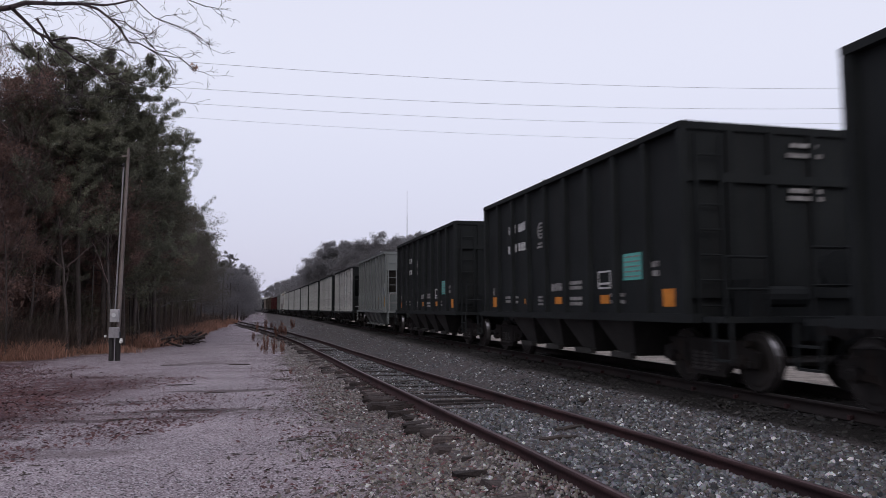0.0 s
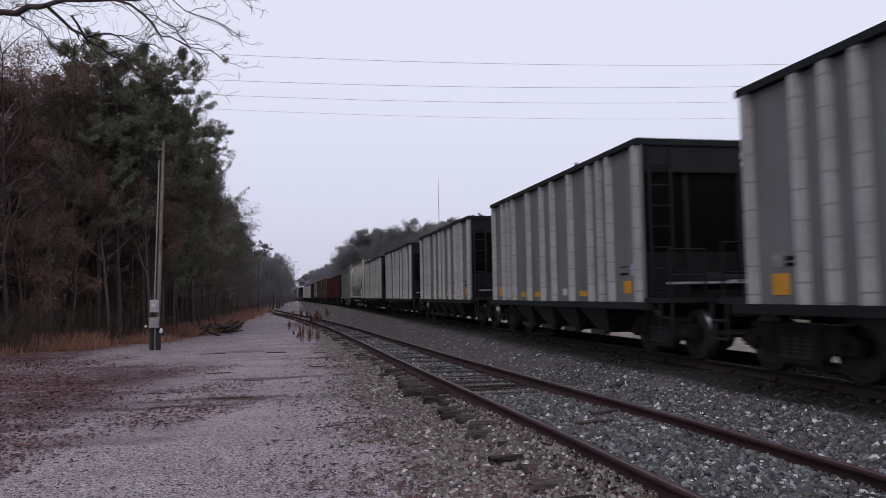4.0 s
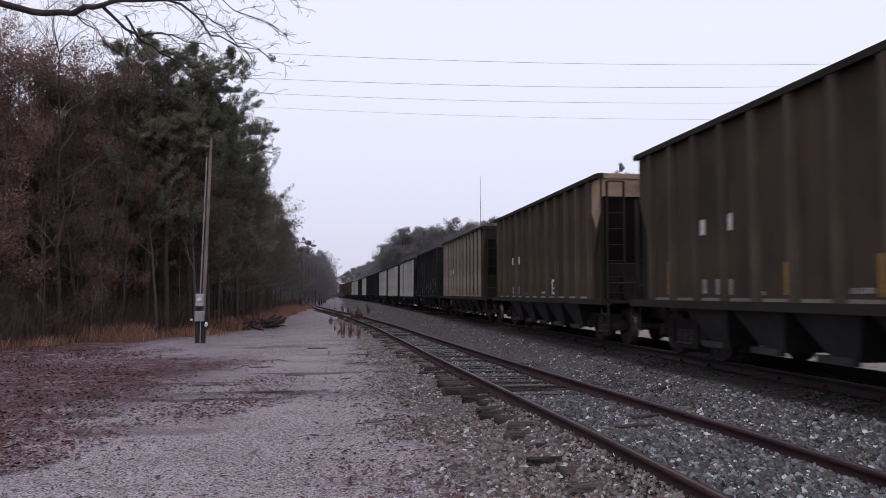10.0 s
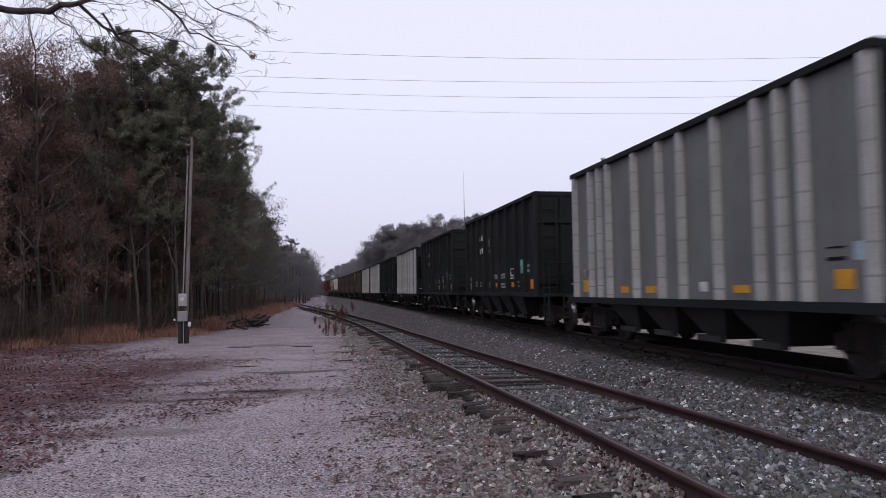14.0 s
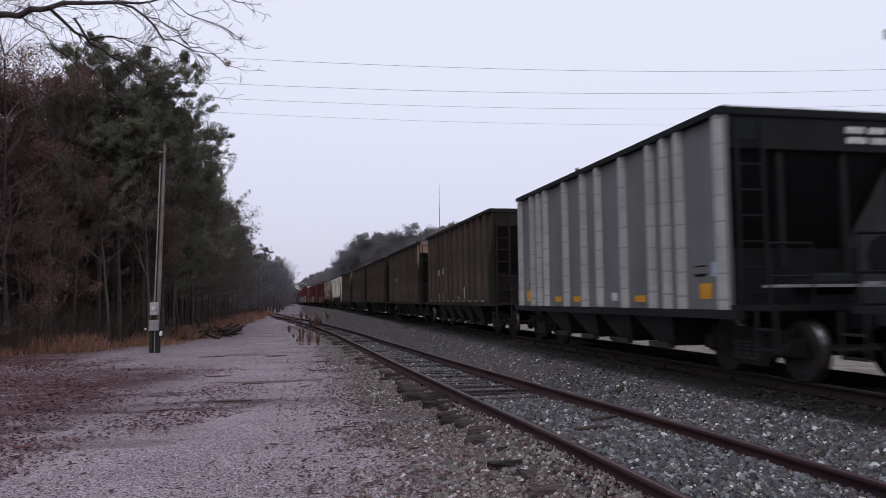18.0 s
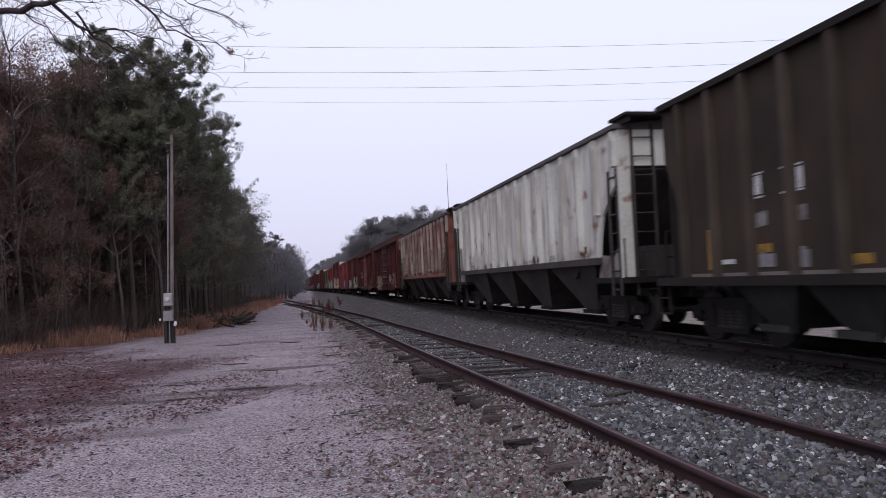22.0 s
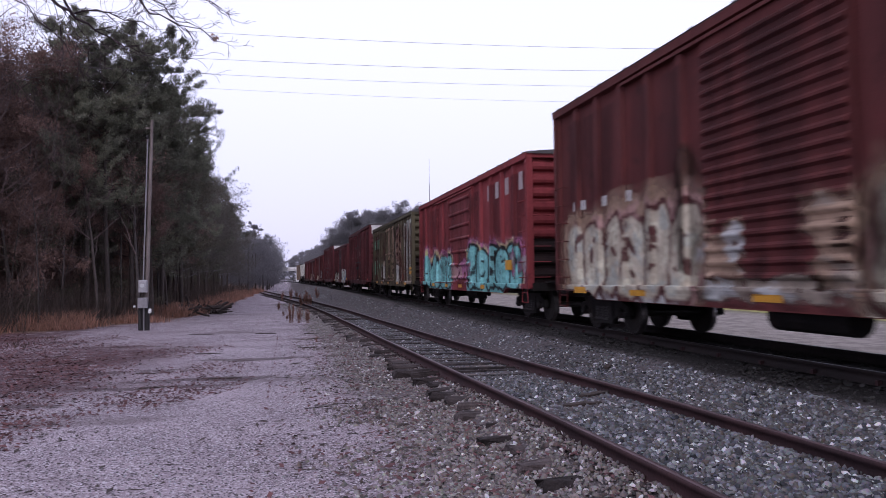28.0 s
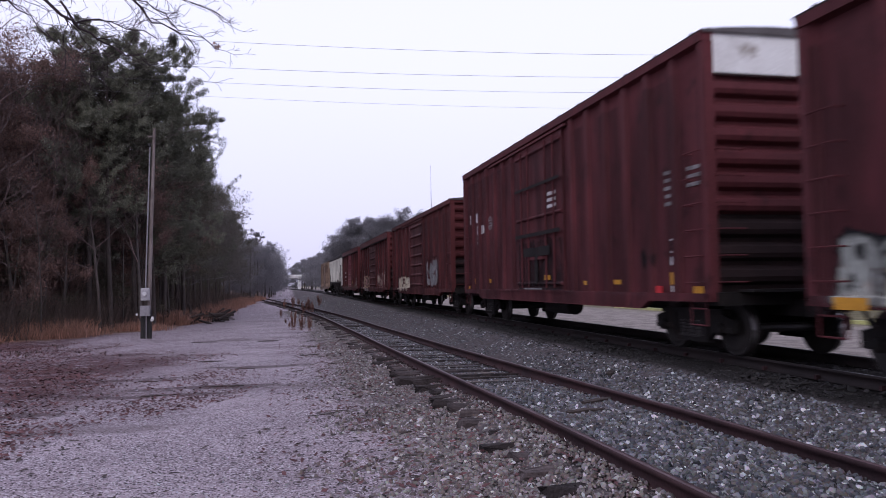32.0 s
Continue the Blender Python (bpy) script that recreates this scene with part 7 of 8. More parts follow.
    for s in (-1, 1):
        e = s * (half + 0.3)
        ladder(car, -1.3, e, 0.9, 4.42, 0.5, "cream")
        ladder(car, 1.3, e, 0.9, 4.42, 0.5, "cream")
        p = Shape()
        for x in (-1.5, -0.9, 0.9, 1.5):
            p.box(x - 0.05, x + 0.05, *sorted((e - s * 0.08, e + s * 0.02)), 1.0, 4.43)
        part("end_post", p, MAT["cream"], car)
        part("end_platform", Shape().box(-1.5, 1.5, *sorted((e - s * 0.7, e + s * 0.35)), 0.96, 1.05), MAT["steel"], car)
        part("corner_plate", Shape().prism([(e - s * 0.9, 1.2), (e - s * 1.5, 1.2), (e - s * 1.45, 1.8), (e - s * 1.1, 1.8)], "x", -1.56, -1.52), MAT["cream"], car)
    for i in range(3):
        part("discharge_chute", chute(-2.6 + i * 2.6, 1.15, 0.3, 1.1), MAT["hopper_bay"], car)
    part("outlet_pipe", Shape().tube((-1.25, -1.0, 0.78), (-1.25, 4.0, 0.78), 0.1, n=10).tube((-1.1, -3.0, 0.4), (-1.1, 3.0, 0.4), 0.09, n=10), MAT["conduit"], car)
    part("centre_sill", Shape().box(-0.16, 0.16, -half - 0.7, half + 0.7, 0.62, 0.95), MAT["steel"], car)
    add_bogies(car, 4.75, 13.6 / 2 - 0.72)
    return car


def ribbed_covered_hopper(paint_key, label, seed, half=8.05, pitch=17.8, post_key=None):
    """A long covered hopper: posts along the sides, sloping bays below, caged ladders at the ends."""
    car = thing("covered_hopper_car", label, "freight car", "covered hoppers")
    top, sill, w = 4.18, 1.5, 1.5
    cut = 1.2
    profile = [(-half + cut, sill), (half - cut, sill), (half - cut + 0.08, sill + 0.4), (half - 0.95, 2.4), (half - 0.4, 2.88), (half - 0.1, 3.06), (half, 3.4), (half, top - 0.02), (-half, top - 0.02), (-half, 3.4), (-half + 0.1, 3.06), (-half + 0.4, 2.88), (-half + 0.95, 2.4), (-half + cut - 0.08, sill + 0.4)]
    for s in (-1, 1):
        part("side_panel", Shape().prism(profile, "x", *sorted((s * w, s * (w - 0.06)))), MAT[paint_key], car)
        part("side_sill", Shape().box(*sorted((s * (w - 0.05), s * (HALF_W + 0.02))), -half + cut - 0.1, half - cut + 0.1, sill - 0.1, sill + 0.05), MAT[paint_key if paint_key == "rusted" else "hopper_bay"], car)
        part("top_chord", Shape().box(*sorted((s * (w - 0.1), s * (HALF_W + 0.01))), -half - 0.05, half + 0.05, top - 0.09, top), MAT["roof"], car)
    n = 17
    POSTS[car.name] = ([-half + 0.15 + i * (2 * half - 0.3) / (n - 1) for i in range(n)], 99.0, 99.0, [], 0.0, half, w, 0.1)
    for i in range(n):
        y = -half + 0.15 + i * (2 * half - 0.3) / (n - 1)
        low = sill + 0.05 if abs(y) < half - cut - 0.1 else (2.45 if abs(y) < half - 0.9 else 3.35)
        me = rib_mesh("side_post", low, top - 0.121, HALF_W - w, 0.2, post_key or paint_key)
        for s in (-1, 1):
            o = part("side_post", me, None, car, at=(s * w, y, 0))
            o.rotation_euler = (0, 0, 0 if s < 0 else math.pi)
    part("roof", Shape().prism([(-1.56, top - 0.02), (-0.8, top + 0.08), (0.8, top + 0.08), (1.56, top - 0.02), (1.56, top - 0.1), (-1.56, top - 0.1)], "y", -half, half), MAT["roof"], car)
    part("roof_walk", Shape().box(-0.75, 0.75, -half - 0.35, half + 0.35, top + 0.17, top + 0.22), MAT["roof"], car)
    for i in range(6):
        part("walk_bracket", Shape().box(-0.7, 0.7, -half + 0.5 + i * (2 * half - 1) / 5, -half + 0.58 + i * (2 * half - 1) / 5, top + 0.07, top + 0.18), MAT["roof"], car)
    for s in (-1, 1):
        e = s * half
        part("end_plate", Shape().box(-w, w, *sorted((e - s * 0.03, e - s * 0.09)), 3.35, top - 0.03), MAT[paint_key], car)
        part("slope_sheet", Shape().prism([(e - s * 0.1, 3.36), (e - s * 0.1, 3.28), (e - s * 2.9, 1.1), (e - s * 2.9, 1.18)], "x", -w + 0.07, w - 0.07), MAT["hopper_bay"], car)
        ladder(car, -w + 0.5, e + s * 0.04, 0.75, top, 0.45, "hopper_bay")
        ladder(car, w - 0.5, e + s * 0.04, 0.75, top, 0.45, "hopper_bay")
        ladder(car, -w - 0.02, e - s * 0.3, 0.75, 3.3, 0.4, "hopper_bay", True)
        part("end_walk", Shape().box(-1.5, 1.5, *sorted((e - s * 0.4, e + s * 0.45)), top + 0.1, top + 0.16).box(-1.45, -1.39, *sorted((e - s * 0.3, e + s * 0.4)), top - 0.02, top + 0.1).box(1.39, 1.45, *sorted((e - s * 0.3, e + s * 0.4)), top - 0.02, top + 0.1), MAT["steel"], car, "dark end walkway")
        for x in (-1, 1):
            part("shear_plate", Shape().prism([(e, 1.12), (e - s * 1.3, 1.12), (e - s * 1.15, 1.6), (e - s * 0.5, 1.55), (e, 1.9)], "x", *sorted((x * (w - 0.02), x * (w - 0.06)))), MAT["hopper_bay" if paint_key == "rusted" else "grime_white"], car, "grimy corner plate")
        for x in (-w + 0.12, w - 0.12):
            part("end_post", Shape().box(x - 0.13, x + 0.13, *sorted((e - s * 0.02, e - s * 0.09)), 1.1, 3.36), MAT[paint_key], car)
        part("end_platform", Shape().box(-1.5, 1.5, *sorted((e - s * 1.7, e + s * 0.25)), 1.0, 1.12), MAT["steel"], car, "rusty end platform")
        part("brake_box", Shape().box(-0.8, -0.2, *sorted((e - s * 0.4, e - s * 0.9)), 1.12, 1.75).tube((0.1, e - s * 0.7, 1.5), (0.9, e - s * 0.7, 1.5), 0.2, n=12), MAT["hopper_bay"], car)
    for i in range(4):
        y = (-1.5 + i) * 3.3
        s = Shape()
        v = [(-1.48, y - 1.6, sill - 0.02), (-1.48, y + 1.6, sill - 0.02), (1.48, y + 1.6, sill - 0.02), (1.48, y - 1.6, sill - 0.02), (-0.95, y - 0.35, 0.34), (-0.95, y + 0.35, 0.34), (0.95, y + 0.35, 0.34), (0.95, y - 0.35, 0.34)]
        s.add(v, [(0, 1, 2, 3), (4, 5, 6, 7), (0, 1, 5, 4), (1, 2, 6, 5), (2, 3, 7, 6), (3, 0, 4, 7)])
        bay = part("hopper_bay", s, MAT["hopper_bay"], car)
        part("outlet_gate", Shape().box(-1.0, 1.0, y - 0.5, y + 0.5, 0.27, 0.36), MAT["steel"], bay)
    part("centre_sill", Shape().box(-0.16, 0.16, -half - 0.2, half + 0.2, 0.66, 1.0), MAT["steel"], car)
    lettering(car, [(6.6, 1.95, 0.5, 0.1)] if paint_key == "rusted" else [(6.2, 2.05, 0.4, 0.14), (6.2, 1.8, 0.4, 0.12), (5.52, 2.05, 0.42, 0.12), (5.52, 1.85, 0.42, 0.1)], "enclosure", -1.503, seed)
    heavy = paint_key == "rusted"
    scabs(car, -half, half, 1.56, 4.0, "rust_red" if heavy else "rust_tan", seed + 40, 0.5 if heavy else 0.46, 0.16, None, "rust streaks down the side sheets", 9.0, 0.1, blur=0.16, most=0.5 if heavy else 0.3)
    scabs(car, -half + 1.6, half - 1.6, 1.5, 1.95, "rust_red", seed + 41, 0.5, 0.16, "rust", "rust blisters along the sill", 1.8, 0.2, blur=0.12, most=0.6 if heavy else 0.45)
    if not heavy:
        decals(car, "patch_panel", [(4.76, 1.78, 0.6, 0.34), (5.52, 1.95, 0.55, 0.55), (6.2, 1.9, 0.5, 0.62)], "spray_white", -1.5015)
    if heavy:
        scabs(car, -half + 0.3, half - 0.3, 1.5, 2.9, "rust_tan", seed + 42, 0.52, 0.2, None, "chalky paint left on the lower sheets", 6.0, 0.15, blur=0.16, most=0.55)
        decals(car, "faded_bar", [(6.86, 2.02, 0.24, 0.76)], "mustard", -1.503, "faded yellow bar")
    else:
        decals(car, "reflector", [(-6.0, 1.75, 0.3, 0.16)], "rusty_yellow", -1.503)
    add_bogies(car, half - 1.35, pitch / 2 - 0.72)
    return car


def boxcar(paint_key, label, top=4.4, door="ribbed", posts=14, door_paint=None, white_end=False, half=7.6, pitch=17.1, seed=1, door_y=0.0, door_w=3.05, corrugated=9, roof_mat="roof", eave=0.17, shift=0.0):
    """A fifty-foot boxcar with outside posts, corrugated ends and one door a side."""
    car = thing("boxcar", label, "freight car", "boxcars")
    floor, w = 0.95, 1.47
    sheet = top - 0.02
    door_paint = door_paint or paint_key
    for s in (-1, 1):
        part("side_panel", Shape().box(*sorted((s * w, s * (w - 0.05))), -half, half, floor, sheet), MAT[paint_key], car)
        part("roof_eave", Shape().prism([(s * (w - 0.05), sheet - eave), (s * (w + 0.01), sheet - eave), (s * (HALF_W - 0.015), sheet - eave + 0.03), (s * (HALF_W - 0.01), sheet), (s * (w - 0.05), sheet + 0.06)], "y", -half - 0.02, half + 0.02), MAT[paint_key], car)
        # an added dark strip draws the shadow line below a deep eave
        if eave > 0.3:
            part("cornice", Shape().box(*sorted((s * (w - 0.02), s * (HALF_W + 0.01))), -half, half, sheet - eave - 0.045, sheet - eave - 0.004), MAT["steel"], car, "dark strip for the shade under the eave")
        skirt = [(-half, 0.98), (-half, 0.86), (-half + 1.9, 0.84), (-half + 2.2, 0.70), (half - 2.2, 0.70), (half - 1.9, 0.84), (half, 0.86), (half, 0.98)]
        part("side_sill", Shape().prism(skirt, "x", *sorted((s * (w - 0.02), s * (HALF_W - 0.03)))), MAT[paint_key], car)
    me = rib_mesh("side_post", 0.98, sheet - eave + (0.035 if eave < 0.3 else -0.05), 0.075, 0.26, paint_key)
    d0, d1 = door_y - door_w / 2, door_y + door_w / 2
    rows = [-half + 0.12 + i * (2 * half - 0.24) / (posts - 1) - shift for i in range(posts)]
    rows = [y for y in rows if y > -half]
    rib_count, rib_h = {"ribbed": (7, 0.07), "louvred": (18, 0.06), "plug": (3, 0.05)}[door]
    POSTS[car.name] = ([y for y in rows if not d0 - 0.12 < y < d1 + 0.12], d0, d1, [1.15 + i * (sheet - 1.6) / (rib_count - 1) for i in range(rib_count)], rib_h, half, w, 0.075)
    for y in rows:
        if d0 - 0.12 < y < d1 + 0.12:
            continue
        for s in (-1, 1):
            o = part("side_post", me, None, car, at=(s * w, y, 0))
            o.rotation_euler = (0, 0, 0 if s < 0 else math.pi)
    for s in (-1, 1):
        base = s * (w + 0.005)
        leaf = part("door", Shape().box(*sorted((base, s * (w + 0.06))), d0, d1, 1.0, sheet - 0.24), MAT[door_paint], car, "sliding door")
        r = Shape()
        count = {"ribbed": 7, "louvred": 18, "plug": 3}[door]
        for i in range(count):
            z = 1.15 + i * (sheet - 1.6) / max(1, count - 1)
            h = {"ribbed": 0.07, "louvred": 0.06, "plug": 0.05}[door]
            r.prism([(s * (w + 0.058), z - h), (s * (w + 0.105), z - h * 0.3), (s * (w + 0.105), z + h * 0.3), (s * (w + 0.058), z + h)], "y", d0 + 0.06, d1 - 0.06)
        part("door_rib", r, MAT[door_paint], leaf)
        if door == "plug":
            bars = Shape()
            for y in (d0 + 0.5, d0 + 1.05, d1 - 1.05, d1 - 0.5):
                bars.tube((s * (w + 0.1), y, 1.05), (s * (w + 0.1), y, sheet - 0.3), 0.025, n=6)
            bars.box(*sorted((s * (w + 0.06), s * (w + 0.13))), door_y - 0.5, door_y + 0.5, 1.75, 1.82)
            part("lock_bar", bars, MAT[door_paint], leaf)
        part("door_track", Shape().box(*sorted((s * w, s * (w + 0.12))), d0 - 0.3, d1 + 2.6, 0.95, 1.0), MAT[paint_key], car)
        part("door_track", Shape().box(*sorted((s * w, s * (w + 0.11))), d0 - 0.3, d1 + 2.6, sheet - 0.24, sheet - 0.185), MAT[paint_key], car)
    n = 8
    roof = [(HALF_W * (2 * i / n - 1), top + 0.10 - 0.10 * (2 * i / n - 1) ** 2) for i in range(n + 1)]
    part("roof", Shape().prism([(-HALF_W + 0.03, sheet - 0.02)] + roof + [(HALF_W - 0.03, sheet - 0.02)], "y", -half - 0.05, half + 0.05), MAT[roof_mat], car)
    seams = Shape()
    for i in range(14):
        y = -half + 0.3 + i * (2 * half - 0.6) / 13
        seams.prism([(x * 0.99, z + 0.0) for x, z in roof] + [(x * 0.99, z + 0.035) for x, z in reversed(roof)], "y", y - 0.03, y + 0.03)
    part("roof_seam", seams, MAT[roof_mat], car)
    for s in (-1, 1):
        e = s * half
        body_top = sheet - (0.62 if white_end else 0.12)
        prof = [(e - s * 0.15, 0.98)]
        for i in range(corrugated):
            z = 1.05 + i * (body_top - 1.1) / corrugated
            dz = (body_top - 1.1) / corrugated
            prof += [(e - s * 0.15, z + dz * 0.16), (e - s * 0.045, z + dz * 0.3), (e - s * 0.015, z + dz * 0.5), (e - s * 0.03, z + dz * 0.78), (e - s * 0.15, z + dz * 0.98)]
        prof += [(e - s * 0.15, body_top), (e - s * 0.2, body_top), (e - s * 0.2, 0.98)]
        cut = 2 + 5 * max(2, corrugated // 3)
        low = prof[:cut] + [(e - s * 0.2, prof[cut - 1][1]), (e - s * 0.2, prof[0][1])]
        high = [(e - s * 0.2, prof[cut - 1][1])] + prof[cut - 1:-2] + [(e - s * 0.2, body_top)]
        part("corrugated_end", Shape().prism(high, "x", -w + 0.06, w - 0.06), MAT[paint_key], car)
        part("lower_end", Shape().prism(low, "x", -w + 0.06, w - 0.06), MAT["low_end_dark"], car, "lower corrugations, darker than the end above")
        part("end_header", Shape().box(-w, w, *sorted((e + s * 0.005, e - s * 0.12)), body_top, sheet + 0.05), MAT["end_white" if white_end else paint_key], car, "white end band" if white_end else "")
        for x in (-1, 1):
            part("corner_post", Shape().box(*sorted((x * (w + 0.10), x * (w - 0.07))), *sorted((e + s * 0.01, e - s * 0.14)), 0.9, sheet - 0.14), MAT[paint_key], car)
        part("end_sill", Shape().box(-1.45, 1.45, *sorted((e + s * 0.06, e - s * 0.3)), 0.80, 1.0), MAT["steel"], car)
        rungs = Shape()
        for i in range(6):
            z = 1.15 + i * 0.4
            rungs.path([(-w + 0.07, e, z), (-w + 0.07, e + s * 0.07, z), (-w + 0.5, e + s * 0.07, z), (-w + 0.5, e - s * 0.04, z)], 0.012, 5)
            ya, yb = e - s * 0.14, e - s * 0.58
            rungs.path([(-w + 0.02, ya, z), (-w - 0.15, ya, z), (-w - 0.15, yb, z), (-w + 0.02, yb, z)], 0.012, 5)
        for z in (0.5, 0.75):
            rungs.path([(-w - 0.06, e - s * 0.14, 1.0), (-w - 0.06, e - s * 0.14, z), (-w - 0.06, e - s * 0.58, z), (-w - 0.06, e - s * 0.58, 1.0)], 0.014, 5)
        part("grab_iron", rungs, MAT[paint_key], car)["kind"] = "stuff"
    part("underframe", Shape().box(-1.3, 1.3, -half + 0.2, half - 0.2, 0.86, 0.96).box(-0.18, 0.18, -half - 0.3, half + 0.3, 0.62, 0.87), MAT["steel"], car)
    g = Shape()
    for y in (-3.2, -1.6, 0, 1.6, 3.2):
        g.box(-1.35, 1.35, y - 0.06, y + 0.06, 0.72, 0.87)
    part("cross_bearer", g, MAT["steel"], car)
    part("air_tank", Shape().tube((-0.95, -0.9, 0.6), (-0.95, 0.6, 0.6), 0.2, n=12), MAT["steel"], car)
    part("brake_wheel", Shape().tube((0.7, -half - 0.14, 2.0), (0.7, -half - 0.09, 2.0), 0.26, n=16).box(0.6, 0.8, -half - 0.09, -half, 1.7, 2.2), MAT["steel"], car)
    part("crossover_platform", Shape().box(-1.1, 1.1, -half - 0.35, -half - 0.02, 1.0, 1.04).box(-1.1, 1.1, half + 0.02, half + 0.35, 1.0, 1.04), MAT["steel"], car)
    add_bogies(car, 6.2, pitch / 2 - 0.72)
    scabs(car, -half, half, 0.72, sheet - 0.36, "soot", seed + 300, 0.52, 0.35, None, "sooty streaks down the paint", 7.0, 0.05, "grime_streak", 0.2, 0.38, 0.16)
    return car


# ---- the train ----
SPEED = 19.25
cars = []


def station(car, s):
    """Puts a car at its distance s down the line at time 0."""
    cars.append((car, s))
    return car


def again(car, s):
    return station(copy_thing(car, Matrix.Identity(4)), s)


def make_train():
    black = station(black_hopper("plate", 5), 1.6)
    again(black, 14.75)
    again(black, 27.95)
    grey = station(grey_hopper(8), 41.4)
    silver = station(silver_hopper(), 54.6)
    for s in (67.95, 81.2, 94.4, 107.65, 120.9, 134.1):
        again(silver, s)
    station(round_hopper(), 147.6)
    again(grey, 161.3)
    maroon = station(maroon_hopper(11), 174.9)
    again(maroon, 188.0)
    brown = station(brown_hopper(12), 201.3)
    station(brown_hopper(13), 214.9)
    station(brown_hopper(14, "brown_light", ()), 228.7)
    again(black, 241.8)
    for s in (255.1, 268.4, 281.8):
        again(silver, s)
    again(station(black_hopper("plate", 7, (0.3, 0.42)), 295.0), 308.3)
    again(silver, 321.6)
    station(black_hopper("recess", 6), 335.0)
    for s in (348.0, 361.2):
        again(silver, s)
    plain = station(brown_hopper(15, "brown_rib", (1,)), 374.9)
    again(brown, 388.6)
    again(plain, 402.2)
    station(brown_hopper(16, "brown_rib", (1,), marked=True), 415.7)
    station(brown_hopper(17, marked="late"), 429.7)
    station(ribbed_covered_hopper("white_rust", "chalky white covered hopper car with rust along its sill", 71), 445.3)
    station(ribbed_covered_hopper("rusted", "white covered hopper car streaked all over with rust", 72, post_key="rust_post"), 463.0)
    a = station(boxcar("oxide", "oxide-red boxcar with old peeling spray paint low down", door="ribbed", seed=1, eave=0.36), 479.9)
    scabs(a, -6.0, -1.6, 0.72, 2.45, "rose", 81, 0.6, 0.28, "rust_tan", "scraped remains of pale graffiti", 2.6, 0.5, blur=0.1, most=0.5)
    scabs(a, 2.2, 6.6, 0.75, 2.2, "rose", 82, 0.62, 0.4, None, "scraped remains of pale graffiti", 1.6, 0.5, blur=0.12, most=0.6)
    graffiti(a, 2.4, 5.9, 0.95, 2.0, "peach", "oxide", 181, 5, None, "spray_cream", None, None, 0.06)
    scabs(a, 2.3, 5.0, 0.72, 1.0, "spray_white", 83, 0.8, 0.5, None, "white paint on the sill", 1.0, 0.1, most=0.7)
    blocks(a, [(3.35, 3.85, 1.32, 1.75)], "spray_black", "black painted patch", 84)
    lettering(a, [(6.5, 2.15, 0.45, 0.2), (5.8, 2.15, 0.3, 0.2), (6.5, 1.75, 0.4, 0.2), (5.8, 1.75, 0.5, 0.2), (6.5, 1.35, 0.4, 0.1), (5.8, 1.35, 0.4, 0.1)], "dim_white", -1.477, 85)
    lettering(a, [(2.2, 3.0 - k * 0.16, 0.35, 0.07) for k in range(7)], "white", -1.477, 83)
    b = station(boxcar("oxide", "oxide-red boxcar with a brighter red door", door="ribbed", door_paint="faded_red", seed=2, eave=0.36), 496.8)
    lettering(b, [(5.2, 2.35, 0.8, 0.2), (4.2, 2.35, 0.7, 0.2), (5.2, 1.95, 0.7, 0.2), (4.2, 1.95, 0.8, 0.2), (5.2, 1.6, 0.6, 0.07), (4.2, 1.6, 0.6, 0.07), (2.2, 2.9, 0.3, 0.1), (2.2, 2.7, 0.3, 0.1), (2.2, 2.5, 0.3, 0.1), (2.2, 2.3, 0.3, 0.1)], "white", -1.477, 84)
    scabs(b, -2.4, -1.5, 1.2, 2.1, "spray_black", 108, 0.62, 0.5, None, "black smudge beside the door", 1.0, 0.3, blur=0.1, most=0.8)
    scabs(b, -5.8, 7.0, 0.72, 1.6, "rust_tan", 109, 0.55, 0.5, None, "rusty scuffs along the sill", 2.2, 0.3, blur=0.15, most=0.24)
    decals(b, "data_frame", [(-4.64, 1.46, 0.6, 0.34)], "dim_white", -1.477)
    decals(b, "data_panel", [(-4.64, 1.54, 0.52, 0.16), (-4.64, 1.36, 0.52, 0.07)], "oxide", -1.484)
    lettering(b, [(-5.5, 1.72 - k * 0.13, 0.55, 0.05) for k in range(5)], "dim_white", -1.477, 185)
    decals(b, "faded_bar", [(-6.46, 1.75, 0.2, 1.05)], "rusty_yellow", -1.477, "rusted yellow bar")
    scabs(b, -1.5, 1.5, 1.2, 2.6, "spray_cream", 110, 0.42, 0.3, None, "pale scuffs on the door", 0.5, 0.2, blur=0.12, most=0.25)
    decals(b, "reflector", [(-1.9, 1.42, 0.14, 0.3)], "mustard", -1.477)
    c = station(boxcar("dark_oxide", "dark red boxcar with big white and grey graffiti", door="ribbed", seed=3), 513.6)
    graffiti(c, -6.6, -1.9, 0.95, 2.15, "spray_chalk", "spray_black", 85, 6, None, "spray_grey", None, None, 0.05)
    graffiti(c, 1.9, 5.4, 0.95, 1.9, "spray_chalk", "spray_black", 86, 5, None, "spray_grey", None, None, 0.05)
    d = station(boxcar("bright_red", "faded bright red boxcar with blue scrawl", top=4.36, door="ribbed", door_paint="faded_red", seed=4), 530.5)
    graffiti(d, -3.8, -1.8, 1.0, 2.1, "spray_blue", "spray_black", 87, 2)
    lettering(d, [(5.0, 2.9, 0.7, 0.16), (5.0, 2.5, 0.7, 0.16), (5.0, 1.9, 0.7, 0.1)], "white", -1.477, 88)
    e = station(boxcar("dark_oxide", "tall rust-brown boxcar with a louvred door and cream graffiti", top=4.96, door="louvred", white_end=True, seed=5, posts=15), 547.5)
    graffiti(e, 1.9, 6.9, 0.95, 2.35, "spray_cream", "dark_oxide", 89, 6, "peach", "spray_chalk", "rose", "spray_white", 0.07)
